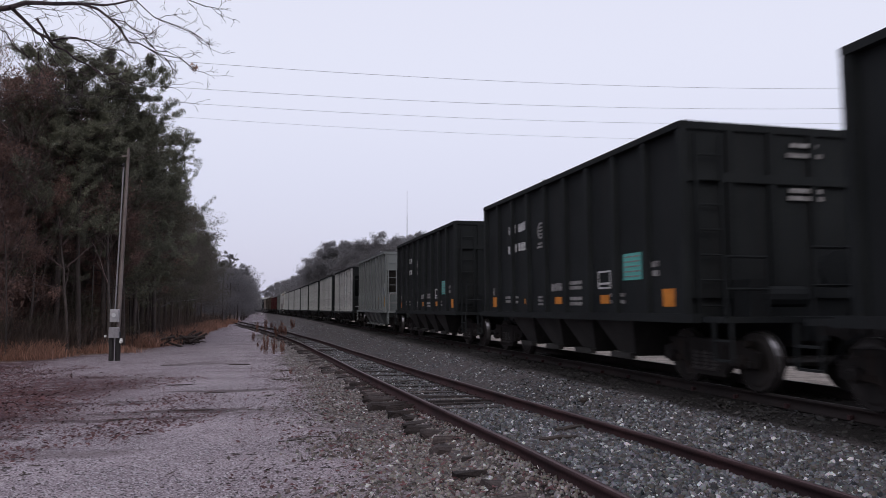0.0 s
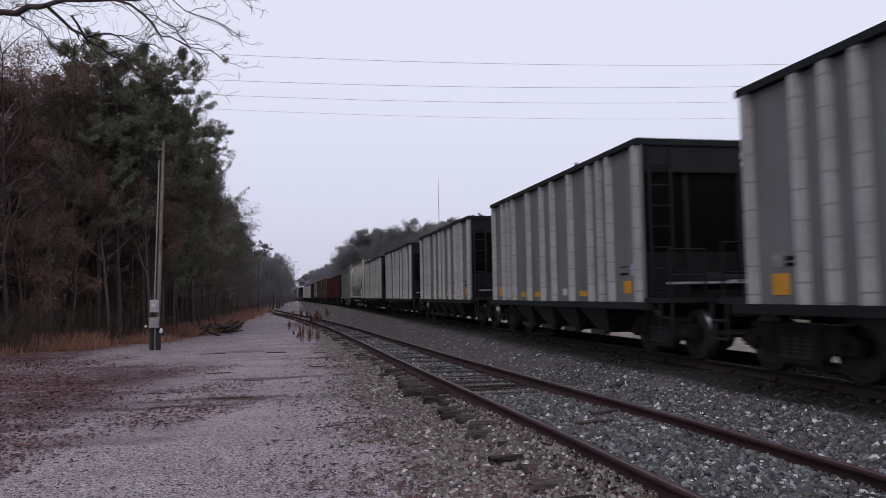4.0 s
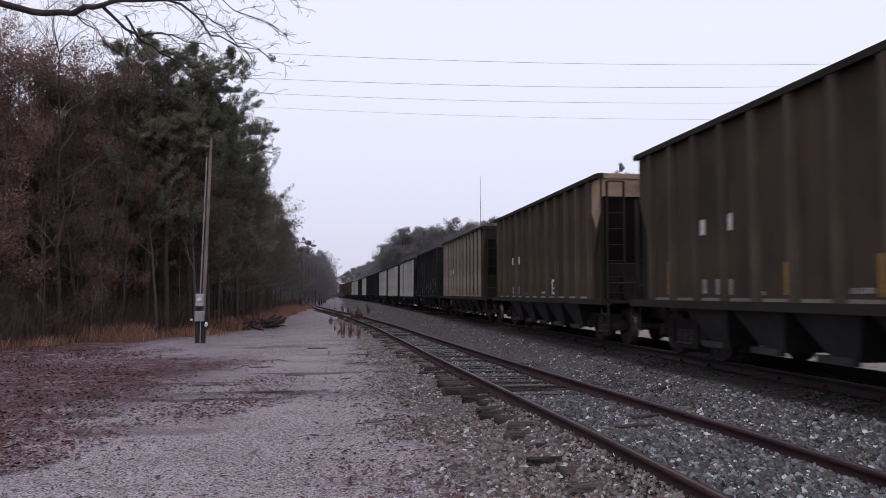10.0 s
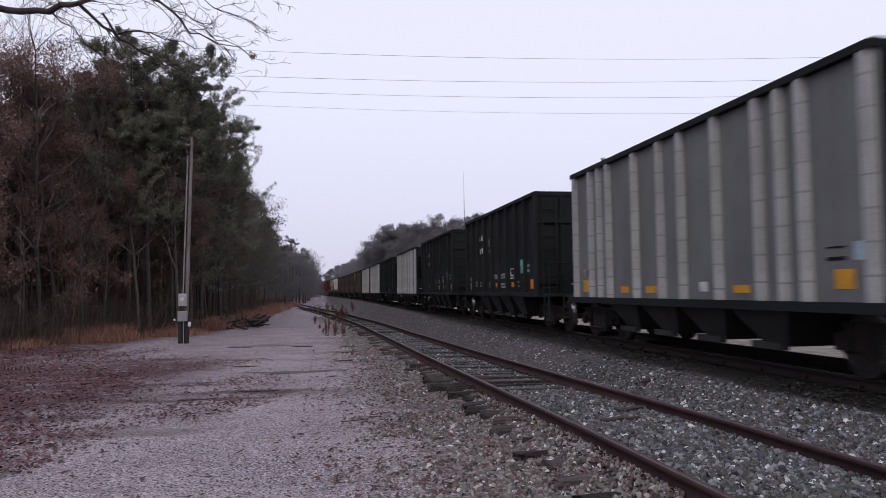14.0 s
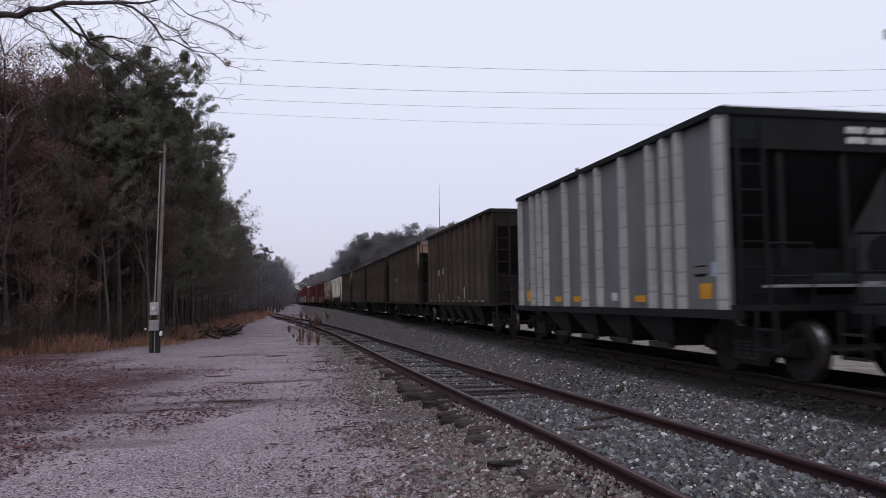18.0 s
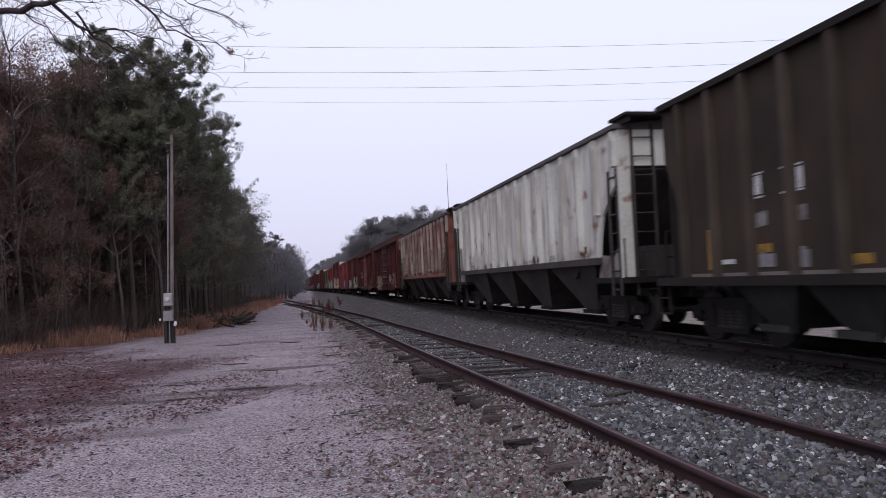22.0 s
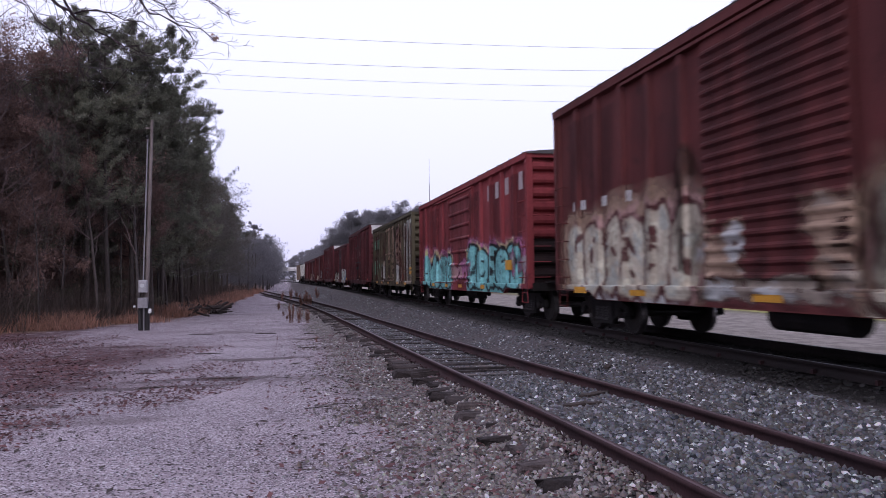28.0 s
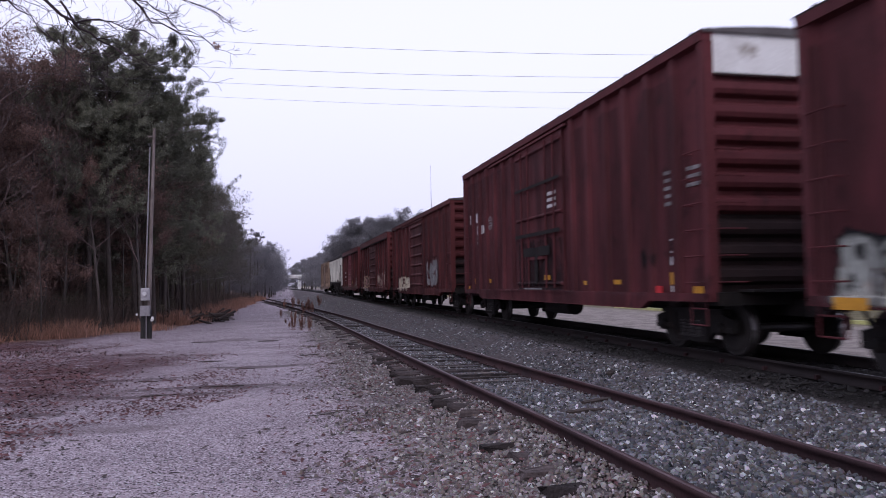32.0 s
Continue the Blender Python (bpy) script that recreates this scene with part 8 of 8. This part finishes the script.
    graffiti(e, -7.0, -1.7, 0.95, 2.3, "spray_cream", "dark_oxide", 90, 5, "peach", "spray_cream", "rose", "spray_cream", 0.07)
    scabs(e, 0.5, 1.85, 0.7, 2.0, "peach", 91, 0.86, 0.7, "spray_white", "tan spray paint sweeping over the louvres", 0.7, 0.5, blur=0.12)
    scabs(e, -1.85, -0.6, 0.7, 2.4, "peach", 92, 0.86, 0.7, "rust_tan", "tan spray paint sweeping over the louvres", 0.7, 0.5, blur=0.12)
    scabs(e, -1.8, 1.8, 0.7, 1.45, "rust_tan", 93, 0.6, 0.7, "spray_white", "pale spray paint low on the door", 0.5, 0.3, blur=0.12)
    scabs(e, -7.4, 7.4, 1.0, 4.9, "rust", 94, 0.3, 1.2, None, "dark rust streaks", 3.0)
    lettering(e, [(6.33, 2.68, 0.56, 0.2), (5.25, 2.66, 0.46, 0.2), (4.2, 2.65, 0.5, 0.2)], "white", -1.477, 92)
    for y in (6.2, 3.6, 0.0, -4.4):
        decals(e, "reflector", [(y, 0.88, 0.6, 0.13)], "yellow", -1.573)
    f = station(boxcar("bright_red", "faded bright red boxcar with large teal graffiti", door="ribbed", seed=6), 564.7)
    scabs(f, -7.5, 7.4, 1.0, 4.3, "dark_oxide", 194, 0.24, 0.5, None, "darker grimy streaks", 5.0, blur=0.15, most=0.4)
    scabs(f, -7.55, -5.6, 0.9, 2.3, "spray_pink", 195, 0.75, 0.7, "spray_white", "pink and white haze of spray paint", fade=0.6)
    scabs(f, -1.9, 1.6, 0.72, 2.3, "spray_pink", 196, 0.7, 0.8, "rose", "pink and pale haze of spray paint", fade=0.5)
    graffiti(f, -6.9, -1.2, 0.98, 2.15, "teal", "spray_black", 93, 5, "spray_pink", None, "spray_pale", "teal", 0.1, 0.04)
    graffiti(f, 1.2, 6.9, 0.92, 2.15, "teal", "spray_black", 99, 6, "spray_pink", None, "spray_pale", "teal", 0.08, 0.04)
    decals(f, "reflector", [(-5.9, 1.5, 0.6, 0.27)], "yellow", -1.552)
    for y in (4.5, 2.0, -0.2, -3.2):
        decals(f, "reflector", [(y, 0.86, 0.5, 0.12)], "yellow", -1.573)
    for y in (-3.76, -4.62, -5.6, -6.85):
        decals(f, "block_mark", [(y, 3.75, 0.33, 0.48)], "faded_white", -1.477, "large worn white block")
    g = station(boxcar("olive", "weathered olive boxcar with mint stripes and a scabbed tan door", door="plug", seed=7, door_w=3.2, posts=18, shift=0.44), 581.9)
    scabs(g, -7.5, 7.5, 0.72, 4.3, "rust", 201, 0.47, 0.9, None, "dark rust running down the side", 3.5)
    scabs(g, -7.58, -5.0, 0.75, 4.3, "bare", 202, 0.9, 0.8, "rust_tan", "pale worn paint near the leading end", 3.0)
    scabs(g, -6.3, -5.2, 3.0, 4.1, "rose", 203, 0.55, 0.3, "rust", "reddish scabs of old paint", 1.0, 0.15)
    scabs(g, -1.6, 1.6, 2.2, 4.15, "peach", 204, 0.8, 0.6, None, "scabbed tan paint on the door", 0.8, 0.06, blur=0.08)
    scabs(g, -1.6, 1.6, 1.0, 2.35, "rust", 205, 0.72, 0.5, "peach", "rusted lower half of the door", 0.5, 0.06, blur=0.08)
    scabs(g, -1.3, 1.0, 1.5, 2.3, "spray_cream", 206, 0.42, 0.4, "spray_black", "cream and black scrawl on the door", 1.0, 0.2)
    scabs(g, -5.2, -1.7, 0.75, 4.2, "rust_red", 219, 0.46, 0.3, "rust_tan", "rust-brown and cream patches", 3.0, 0.2, blur=0.1, most=0.7)
    scabs(g, 1.7, 7.4, 2.2, 4.2, "dark_oxide", 221, 0.42, 0.35, None, "rust-brown panels", 5.0, 0.2, blur=0.12, most=0.5)
    scabs(g, -1.6, 1.6, 1.0, 4.1, "rust_red", 224, 0.44, 0.22, "rust", "red-brown scabs on the door", 0.9, 0.05, blur=0.08, most=0.8)
    chevrons(g, -3.3, 2.9, 0.85, 1.25, 207)
    scabs(g, 1.65, 4.2, 0.72, 2.5, "spray_white", 208, 0.66, 0.4, "rust_tan", "white paint flaking low on the side", 1.3, 0.4)
    scabs(g, -4.4, -2.1, 0.72, 2.3, "spray_white", 209, 0.62, 0.4, "rust_tan", "white paint flaking low on the side", 1.6, 0.4)
    blocks(g, [(6.15, 6.95, 3.0, 3.62), (5.4, 6.08, 3.0, 3.64), (4.4, 5.2, 3.02, 3.66)], "mint", "mint green painted block", 211, "painted_stripe")
    blocks(g, [(6.15, 6.95, 1.35, 2.3), (5.3, 6.08, 1.35, 2.3), (4.35, 5.1, 1.72, 2.1), (3.5, 4.2, 1.72, 2.1)], "mint", "mint green painted block", 214)
    blocks(g, [(6.3, 6.85, 1.95, 2.2), (6.3, 6.85, 1.55, 1.8), (5.45, 6.0, 1.95, 2.2), (5.45, 6.0, 1.55, 1.8), (6.35, 6.8, 1.02, 1.1), (5.5, 5.9, 1.02, 1.1), (4.5, 5.0, 1.02, 1.1)], "rose", "faded pinkish stencil panel", 217, "stencil_panel")
    decals(g, "reflector", [(-7.0, 1.6, 0.6, 0.14), (-7.0, 1.4, 0.6, 0.14)], "yellow", -1.552)
    for y in (5.5, 3.2, 0.5, -3.0, -5.5):
        decals(g, "reflector", [(y, 0.86, 0.55, 0.12)], "yellow", -1.573)
    h = station(boxcar("maroon", "tall dark red boxcar with a white end band and plug door", top=4.96, door="plug", white_end=True, seed=8, posts=18, door_w=3.4), 599.1)
    for y, z in ((-6.45, 2.98), (-7.17, 2.95)):
        lettering(h, [(y, z - k * 0.13, 0.5, 0.06) for k in range(5 if y > -7 else 3)], "dim_white", -1.477, 100)
    lettering(h, [(6.72, 3.34, 0.42, 0.3), (5.98, 3.34, 0.32, 0.3), (6.72, 2.89, 0.44, 0.28), (5.92, 2.92, 0.38, 0.3), (5.42, 2.9, 0.28, 0.26)], "white", -1.477, 101)
    lettering(h, [(6.72, 2.63, 0.42, 0.08), (6.72, 2.48, 0.42, 0.08), (5.9, 2.66, 0.38, 0.08), (5.9, 2.5, 0.38, 0.08)], "dim_white", -1.477, 104)
    scabs(h, -1.65, 1.65, 1.0, 2.35, "spray_black", 222, 0.62, 0.3, None, "dark grease on the door", 1.6, 0.1, blur=0.15, most=0.6)
    emblem(h, 4.56, 3.04, 0.21, "dim_white", -1.477)
    lettering(h, [(-0.99, 3.3 - k * 0.15, 0.55, 0.08) for k in range(3)], "white", -1.541, 102)
    decals(h, "lock_rail", [(0.0, 3.61, 3.3, 0.07), (0.0, 2.39, 3.3, 0.09), (-0.55, 1.95, 0.8, 0.22), (0.55, 1.95, 0.8, 0.22), (0.0, 1.6, 0.2, 0.9)], "steel", -1.6, "greasy black lock gear")
    decals(h, "pale_strip", [(0.45, 1.02, 1.3, 0.05)], "dim_white", -1.55)
    decals(h, "reflector", [(-0.64, 1.3, 0.36, 0.12)], "yellow", -1.545)
    decals(h, "marker", [(-6.06, 1.02, 0.2, 0.16)], "red_marker", -1.552, "red round marker")
    scabs(h, -6.0, -5.2, 1.35, 1.9, "spray_black", 223, 0.6, 0.3, None, "black greasy smudge", 1.0, 0.2, blur=0.1, most=0.8)
    for y, z, w, q in ((-6.49, 1.22, 0.34, 0.2), (-7.21, 1.02, 0.4, 0.14), (-2.85, 1.16, 0.3, 0.09), (-4.31, 1.17, 0.3, 0.09), (4.74, 1.25, 0.4, 0.12), (6.65, 1.25, 0.4, 0.17), (7.36, 1.02, 0.36, 0.13)):
        decals(h, "reflector", [(y, z, w, q)], "yellow", -1.477)
    decals(h, "data_frame", [(-6.52, 1.86, 0.34, 0.03), (-6.52, 1.66, 0.34, 0.03), (-6.52, 1.51, 0.34, 0.14), (-6.5, 1.05, 0.3, 0.1)], "white", -1.477)
    decals(h, "data_panel", [(-6.52, 1.76, 0.34, 0.16)], "coal", -1.477, "dark data panel")
    s = Shape()
    for x, z, ww in ((0.9, 3.75, 0.5), (0.95, 3.35, 0.4), (0.9, 2.85, 0.6), (0.95, 2.7, 0.5)):
        s.box(x - ww / 2, x + ww / 2, -7.625, -7.6, z, z + 0.12)
    part("lettering", s, MAT["dim_white"], h, "small pale end letters")
    i = station(boxcar("maroon", "dark red boxcar with white and blue graffiti", door="louvred", seed=9), 616.2)
    graffiti(i, -5.5, -1.9, 0.9, 2.0, "spray_chalk", "spray_white", 103, 4, None, "spray_blue", None, "spray_chalk", 0.1)
    graffiti(i, 2.0, 7.2, 0.85, 1.75, "spray_chalk", "spray_black", 104, 9, None, "peach", None, "spray_white", 0.05)
    scabs(i, 1.7, 6.9, 0.74, 1.7, "spray_white", 107, 0.34, 0.35, "peach", "flaking pale patches", 1.0, 0.3)
    for y, z, w, q in ((6.9, 0.9, 0.5, 0.14), (3.8, 0.88, 0.5, 0.12), (1.2, 0.86, 0.5, 0.11), (-1.3, 0.86, 0.5, 0.11), (-3.9, 0.86, 0.5, 0.11)):
        decals(i, "reflector", [(y, z, w, q)], "yellow", -1.58)
    decals(i, "reflector", [(-6.45, 1.05, 0.6, 0.26)], "yellow", -1.552)
    lettering(i, [(-6.0, 1.65 - k * 0.12, 0.45, 0.05) for k in range(4)] + [(-7.0, 1.6 - k * 0.12, 0.3, 0.05) for k in range(3)], "dim_white", -1.477, 186)
    again(h, 633.5)
    j = station(boxcar("oxide", "oxide-red boxcar with chalky scrawls low on its side", door="ribbed", seed=10), 650.8)
    graffiti(j, 2.2, 6.0, 0.95, 1.6, "spray_cream", "oxide", 105, 4)
    graffiti(j, -4.6, -2.4, 1.2, 2.2, "spray_grey", "oxide", 106, 3)
    again(a, 668.0)
    again(b, 685.2)
    station(ribbed_covered_hopper("white_rust", "pale covered hopper car with grimy ends", 73), 703.0)
    station(boxcar("orange_end", "tan and orange boxcar closing the train", top=4.3, door="ribbed", seed=12), 720.5)


make_train()


# ---- meter pole, wires, tower, bridge and odds and ends ----
def meter_pole():
    x, y = -5.75, 33.0
    z = float(ground_z(x, y))
    ob = thing("meter_pole", "weathered wooden service pole with an electric meter and conduits", "utility pole", at=(x, y, z))
    part("pole", Shape().tube((0.05, 0, 1.15), (0.24, 0.0, 8.9), 0.088, 0.06, n=12).tube((0.05, 0, -0.3), (0.05, 0, 1.2), 0.125, 0.12, n=12), MAT["pole_wood"], ob)
    part("pole_foot", Shape().tube((0.05, -0.02, -0.2), (0.05, -0.02, 1.2), 0.13, 0.128, n=12), MAT["black_leg"], ob, "tarred black pole foot")
    part("stub_post", Shape().slab(-0.26, -0.12, -0.12, 0.04, -0.2, 1.25), MAT["black_leg"], ob, "black stub post")
    part("conduit", Shape().tube((-0.07, -0.16, -0.1), (-0.07, -0.16, 1.1), 0.03, n=8), MAT["black_leg"], ob, "dark riser conduit")
    part("bright_conduit", Shape().tube((-0.02, -0.2, -0.1), (-0.02, -0.2, 1.1), 0.022, n=8).tube((-0.065, -0.1, 2.1), (0.085, -0.08, 8.1), 0.03, n=8), MAT["enclosure"], ob, "dull galvanised conduit")
    part("weatherhead", Shape().tube((0.085, -0.08, 8.08), (0.09, -0.08, 8.22), 0.045, 0.05, n=10).tube((0.09, -0.1, 8.22), (0.04, -0.2, 8.1), 0.04, 0.045, n=8), MAT["black_leg"], ob, "dark weatherhead")
    part("service_arm", Shape().box(0.0, 0.2, -0.12, -0.06, 8.5, 8.56), MAT["pole_wood"], ob)
    socket = part("meter_socket", Shape().slab(-0.22, 0.12, -0.34, -0.14, 1.6, 2.12, 0.02), MAT["light_plate"], ob, "pale grey meter socket")
    part("meter", Shape().tube((-0.05, -0.34, 1.88), (-0.05, -0.45, 1.88), 0.09, 0.085, n=18), MAT["glass"], socket, "glass electric meter")
    part("breaker_box", Shape().slab(-0.25, 0.14, -0.34, -0.14, 0.95, 1.38, 0.02), MAT["enclosure"], ob, "grey breaker box")
    part("outlet_box", Shape().slab(0.18, 0.28, -0.3, -0.2, 0.78, 0.92, 0.02).tube((0.23, -0.28, 0.8), (0.23, -0.34, 0.78), 0.065, n=12), MAT["end_white"], ob, "white weatherproof outlet")
    part("ground_clamp", Shape().slab(-0.42, -0.34, -0.3, -0.2, 0.98, 1.06, 0.01), MAT["end_white"], ob)


meter_pole()


def utility_wires():
    """Four overhead wires that cross the line, between a pole in the wood and one past the train."""
    for px in (-17.0, 44.0):
        ob = thing("utility_pole", "tall wooden utility pole with a crossarm", "utility pole", "utility poles", (px, 30, float(ground_z(px, 30))))
        part("pole", Shape().tube((0, 0, -0.4), (0, 0, 14.2), 0.17, 0.11, n=12), MAT["pole_wood"], ob)
        part("crossarm", Shape().box(-0.06, 0.06, -1.2, 1.2, 13.2, 13.35), MAT["pole_wood"], ob)
        for k in (-1.1, -0.4, 0.4, 1.1):
            part("insulator", Shape().tube((0, k, 13.35), (0, k, 13.5), 0.05, n=8), MAT["conduit"], ob)
    for (a, b), (c, d), r in (((-2.67, 11.24), (27.8, 12.5), 0.0065), ((-2.97, 10.19), (27.75, 11.48), 0.0065), ((-3.15, 9.59), (27.06, 10.67), 0.0055), ((-2.73, 9.02), (27.0, 9.85), 0.004)):
        slope = (d - b) / (c - a)
        pts = []
        for i in range(41):
            x = -17.0 + 61.0 * i / 40
            v = (x - (a + c) / 2) / ((c - a) / 2)
            pts.append((x, 30.0 + 0.02 * x, b + slope * (x - a) - 0.28 * (1 - v * v)))
        v = [(x, y + a * r, z + b * r) for x, y, z in pts for a, b in ((1, 0), (0, 1), (-1, 0), (0, -1))]
        f = [(i * 4 + j, i * 4 + (j + 1) % 4, i * 4 + 4 + (j + 1) % 4, i * 4 + 4 + j) for i in range(40) for j in range(4)]
        tagged(new("overhead_wire", raw_mesh("overhead_wire", np.array(v), np.array(f), MAT["wire"])), "thin black overhead wire crossing the line", "wire", "overhead wires")


utility_wires()


def radio_mast():
    x, y = 34.5, 176.0
    z = float(ground_z(x, y))
    ob = thing("radio_mast", "thin grey radio mast above the far trees", "mast", at=(x, y, z))
    part("mast", Shape().tube((0, 0, -0.2), (0, 0, 19.5), 0.16, 0.13, n=8).tube((0, 0, 19.5), (0, 0, 24.5), 0.09, 0.07, n=6), MAT["enclosure"], ob)
    part("whip_antenna", Shape().tube((0, 0, 24.5), (0, 0, 30.5), 0.05, 0.03, n=6), MAT["enclosure"], ob)


radio_mast()


def far_bridge():
    ob = thing("road_bridge", "pale concrete road bridge far down the line", "bridge", at=(0, 345, 0))
    part("deck", Shape().box(-30, 40, 0, 8, 4.9, 5.7), MAT["concrete"], ob)
    part("parapet", Shape().box(-30, 40, -0.1, 0.2, 5.7, 6.5), MAT["end_white"], ob)
    for x in (-20.5, 5.5, 26):
        part("pier", Shape().slab(x - 0.6, x + 0.6, 1, 7, -1.5, 4.9), MAT["concrete"], ob)


far_bridge()


def far_kerb():
    s = Shape()
    s.prism([(21.35, -0.3), (21.65, -0.3), (21.62, -0.12), (21.40, -0.12)], "y", 12.0, 46.0)
    tagged(new("kerb", s.mesh("kerb", MAT["kerb_paint"])), "faded yellow-painted kerb along the far road", "kerb", kind="structure")


far_kerb()


def loose_wood(name, label, spots, seed, material="litter_wood"):
    """Sticks and splinters lying about: (x, y, length, width, turn)."""
    rng = random.Random(seed)
    for x, y, ln, w, turn in spots:
        s = Shape()
        n = 5
        v, rings = [], []
        for i in range(n):
            u = -ln / 2 + ln * i / (n - 1)
            k = w * (0.6 + 0.4 * math.sin(math.pi * (i + 0.6) / n)) * rng.uniform(0.8, 1.1)
            dy, dz = rng.uniform(-0.3, 0.3) * w, rng.uniform(-0.1, 0.1) * w
            rings.append(range(len(v), len(v) + 5))
            v += [(u, dy + math.cos(6.283 * j / 5) * k, dz + math.sin(6.283 * j / 5) * k * 0.6) for j in range(5)]
        f = [tuple(reversed(rings[0])), tuple(rings[-1])]
        for a, b in zip(rings, rings[1:]):
            f += [(a[j], a[(j + 1) % 5], b[(j + 1) % 5], b[j]) for j in range(5)]
        s.add(v, f)
        ob = new(name, s.mesh(name, MAT[material]))
        ob.matrix_basis = pose(x, y, float(ground_z(x, y)) + w * 0.4, 0, 0, turn)
        tagged(ob, label, "wood", "scattered wood")


loose_wood("broken_tie_piece", "dark broken piece of tie lying in the ballast", [(3.78, 8.65, 0.55, 0.06, 28), (4.2, 7.2, 0.3, 0.05, 10), (5.12, 11.2, 0.2, 0.07, 40), (3.3, 7.9, 0.5, 0.05, 12)], 1)
loose_wood("fallen_stick", "dark fallen stick on the gravel", [(-0.7, 28.0, 0.75, 0.04, -3), (0.42, 9.75, 0.35, 0.014, 20), (0.72, 10.0, 0.3, 0.012, -30), (-2.0, 12.65, 0.6, 0.02, 5), (-1.1, 13.6, 0.7, 0.025, -4), (-3.0, 28.5, 0.9, 0.03, 2), (-1.9, 19.5, 0.6, 0.025, 8), (-0.9, 17.0, 0.4, 0.02, -12), (0.9, 24.0, 0.6, 0.03, 6), (1.0, 27.0, 0.7, 0.03, -8), (0.6, 20.5, 0.5, 0.03, 10), (1.2, 17.5, 0.5, 0.025, 15), (0.2, 16.0, 0.3, 0.02, 40), (-2.6, 15.0, 0.4, 0.02, -20), (0.9, 8.6, 0.16, 0.025, 70), (1.25, 8.1, 0.2, 0.03, 30), (1.15, 6.9, 0.18, 0.025, -25)], 2)
loose_wood("pale_splinter", "bleached pale splinter of tie wood", [(3.1, 10.6, 1.0, 0.02, -6), (3.7, 10.1, 0.5, 0.018, 8), (2.9, 11.7, 1.1, 0.025, 3), (3.5, 13.2, 0.9, 0.022, -3), (2.1, 14.6, 0.5, 0.03, 4), (3.2, 14.8, 0.8, 0.02, 2)], 3, "pole_wood")


def brush_pile(cx, cy, seed, n):
    rng = random.Random(seed)
    z = float(ground_z(cx, cy))
    ob = thing("brush_pile", "heap of old ties and dead branches at the wood's edge", "brush pile", "brush piles", (cx, cy, z))
    for i in range(n):
        p = Vector((rng.uniform(-1.6, 1.6), rng.uniform(-1.2, 1.2), rng.uniform(0.05, 0.55)))
        d = Vector((rng.uniform(-1, 1), rng.uniform(-0.6, 0.6), rng.uniform(-0.1, 0.45))).normalized() * rng.uniform(0.6, 1.5)
        part("log", Shape().tube(p - d * 0.5, p + d * 0.5, rng.uniform(0.04, 0.13), rng.uniform(0.03, 0.1), 7), MAT["litter_wood"], ob)


brush_pile(-5.3, 51.0, 1, 30)
brush_pile(-5.9, 57.5, 2, 26)
brush_pile(-6.1, 48.0, 3, 16)


def distant_marks():
    """Small white blocks beside the line, standing for bright dots far off."""
    for x, y in ((-1.6, 205.0), (0.4, 222.0)):
        ob = thing("marker_post", "small white block for a bright dot far down the line", "post", "marker posts", (x, y, float(ground_z(x, y))))
        part("post", Shape().slab(-0.12, 0.12, -0.05, 0.05, -0.1, 0.55), MAT["end_white"], ob)


distant_marks()


# ---- everything that moves ----
def on_line(s):
    """The pose of a car whose middle is s metres north along the main line."""
    y = s
    slope = float(bend(y + 5.0) - bend(y - 5.0)) / 10.0
    return pose(float(main_x(y)), y, MAIN_TOP + 0.003, 0, 0, math.degrees(math.atan2(-slope, 1.0)))


def motions():
    for car, s in cars:
        walk(car, [(t, on_line(s - SPEED * t)) for t in range(0, 33, 2)])


motions()
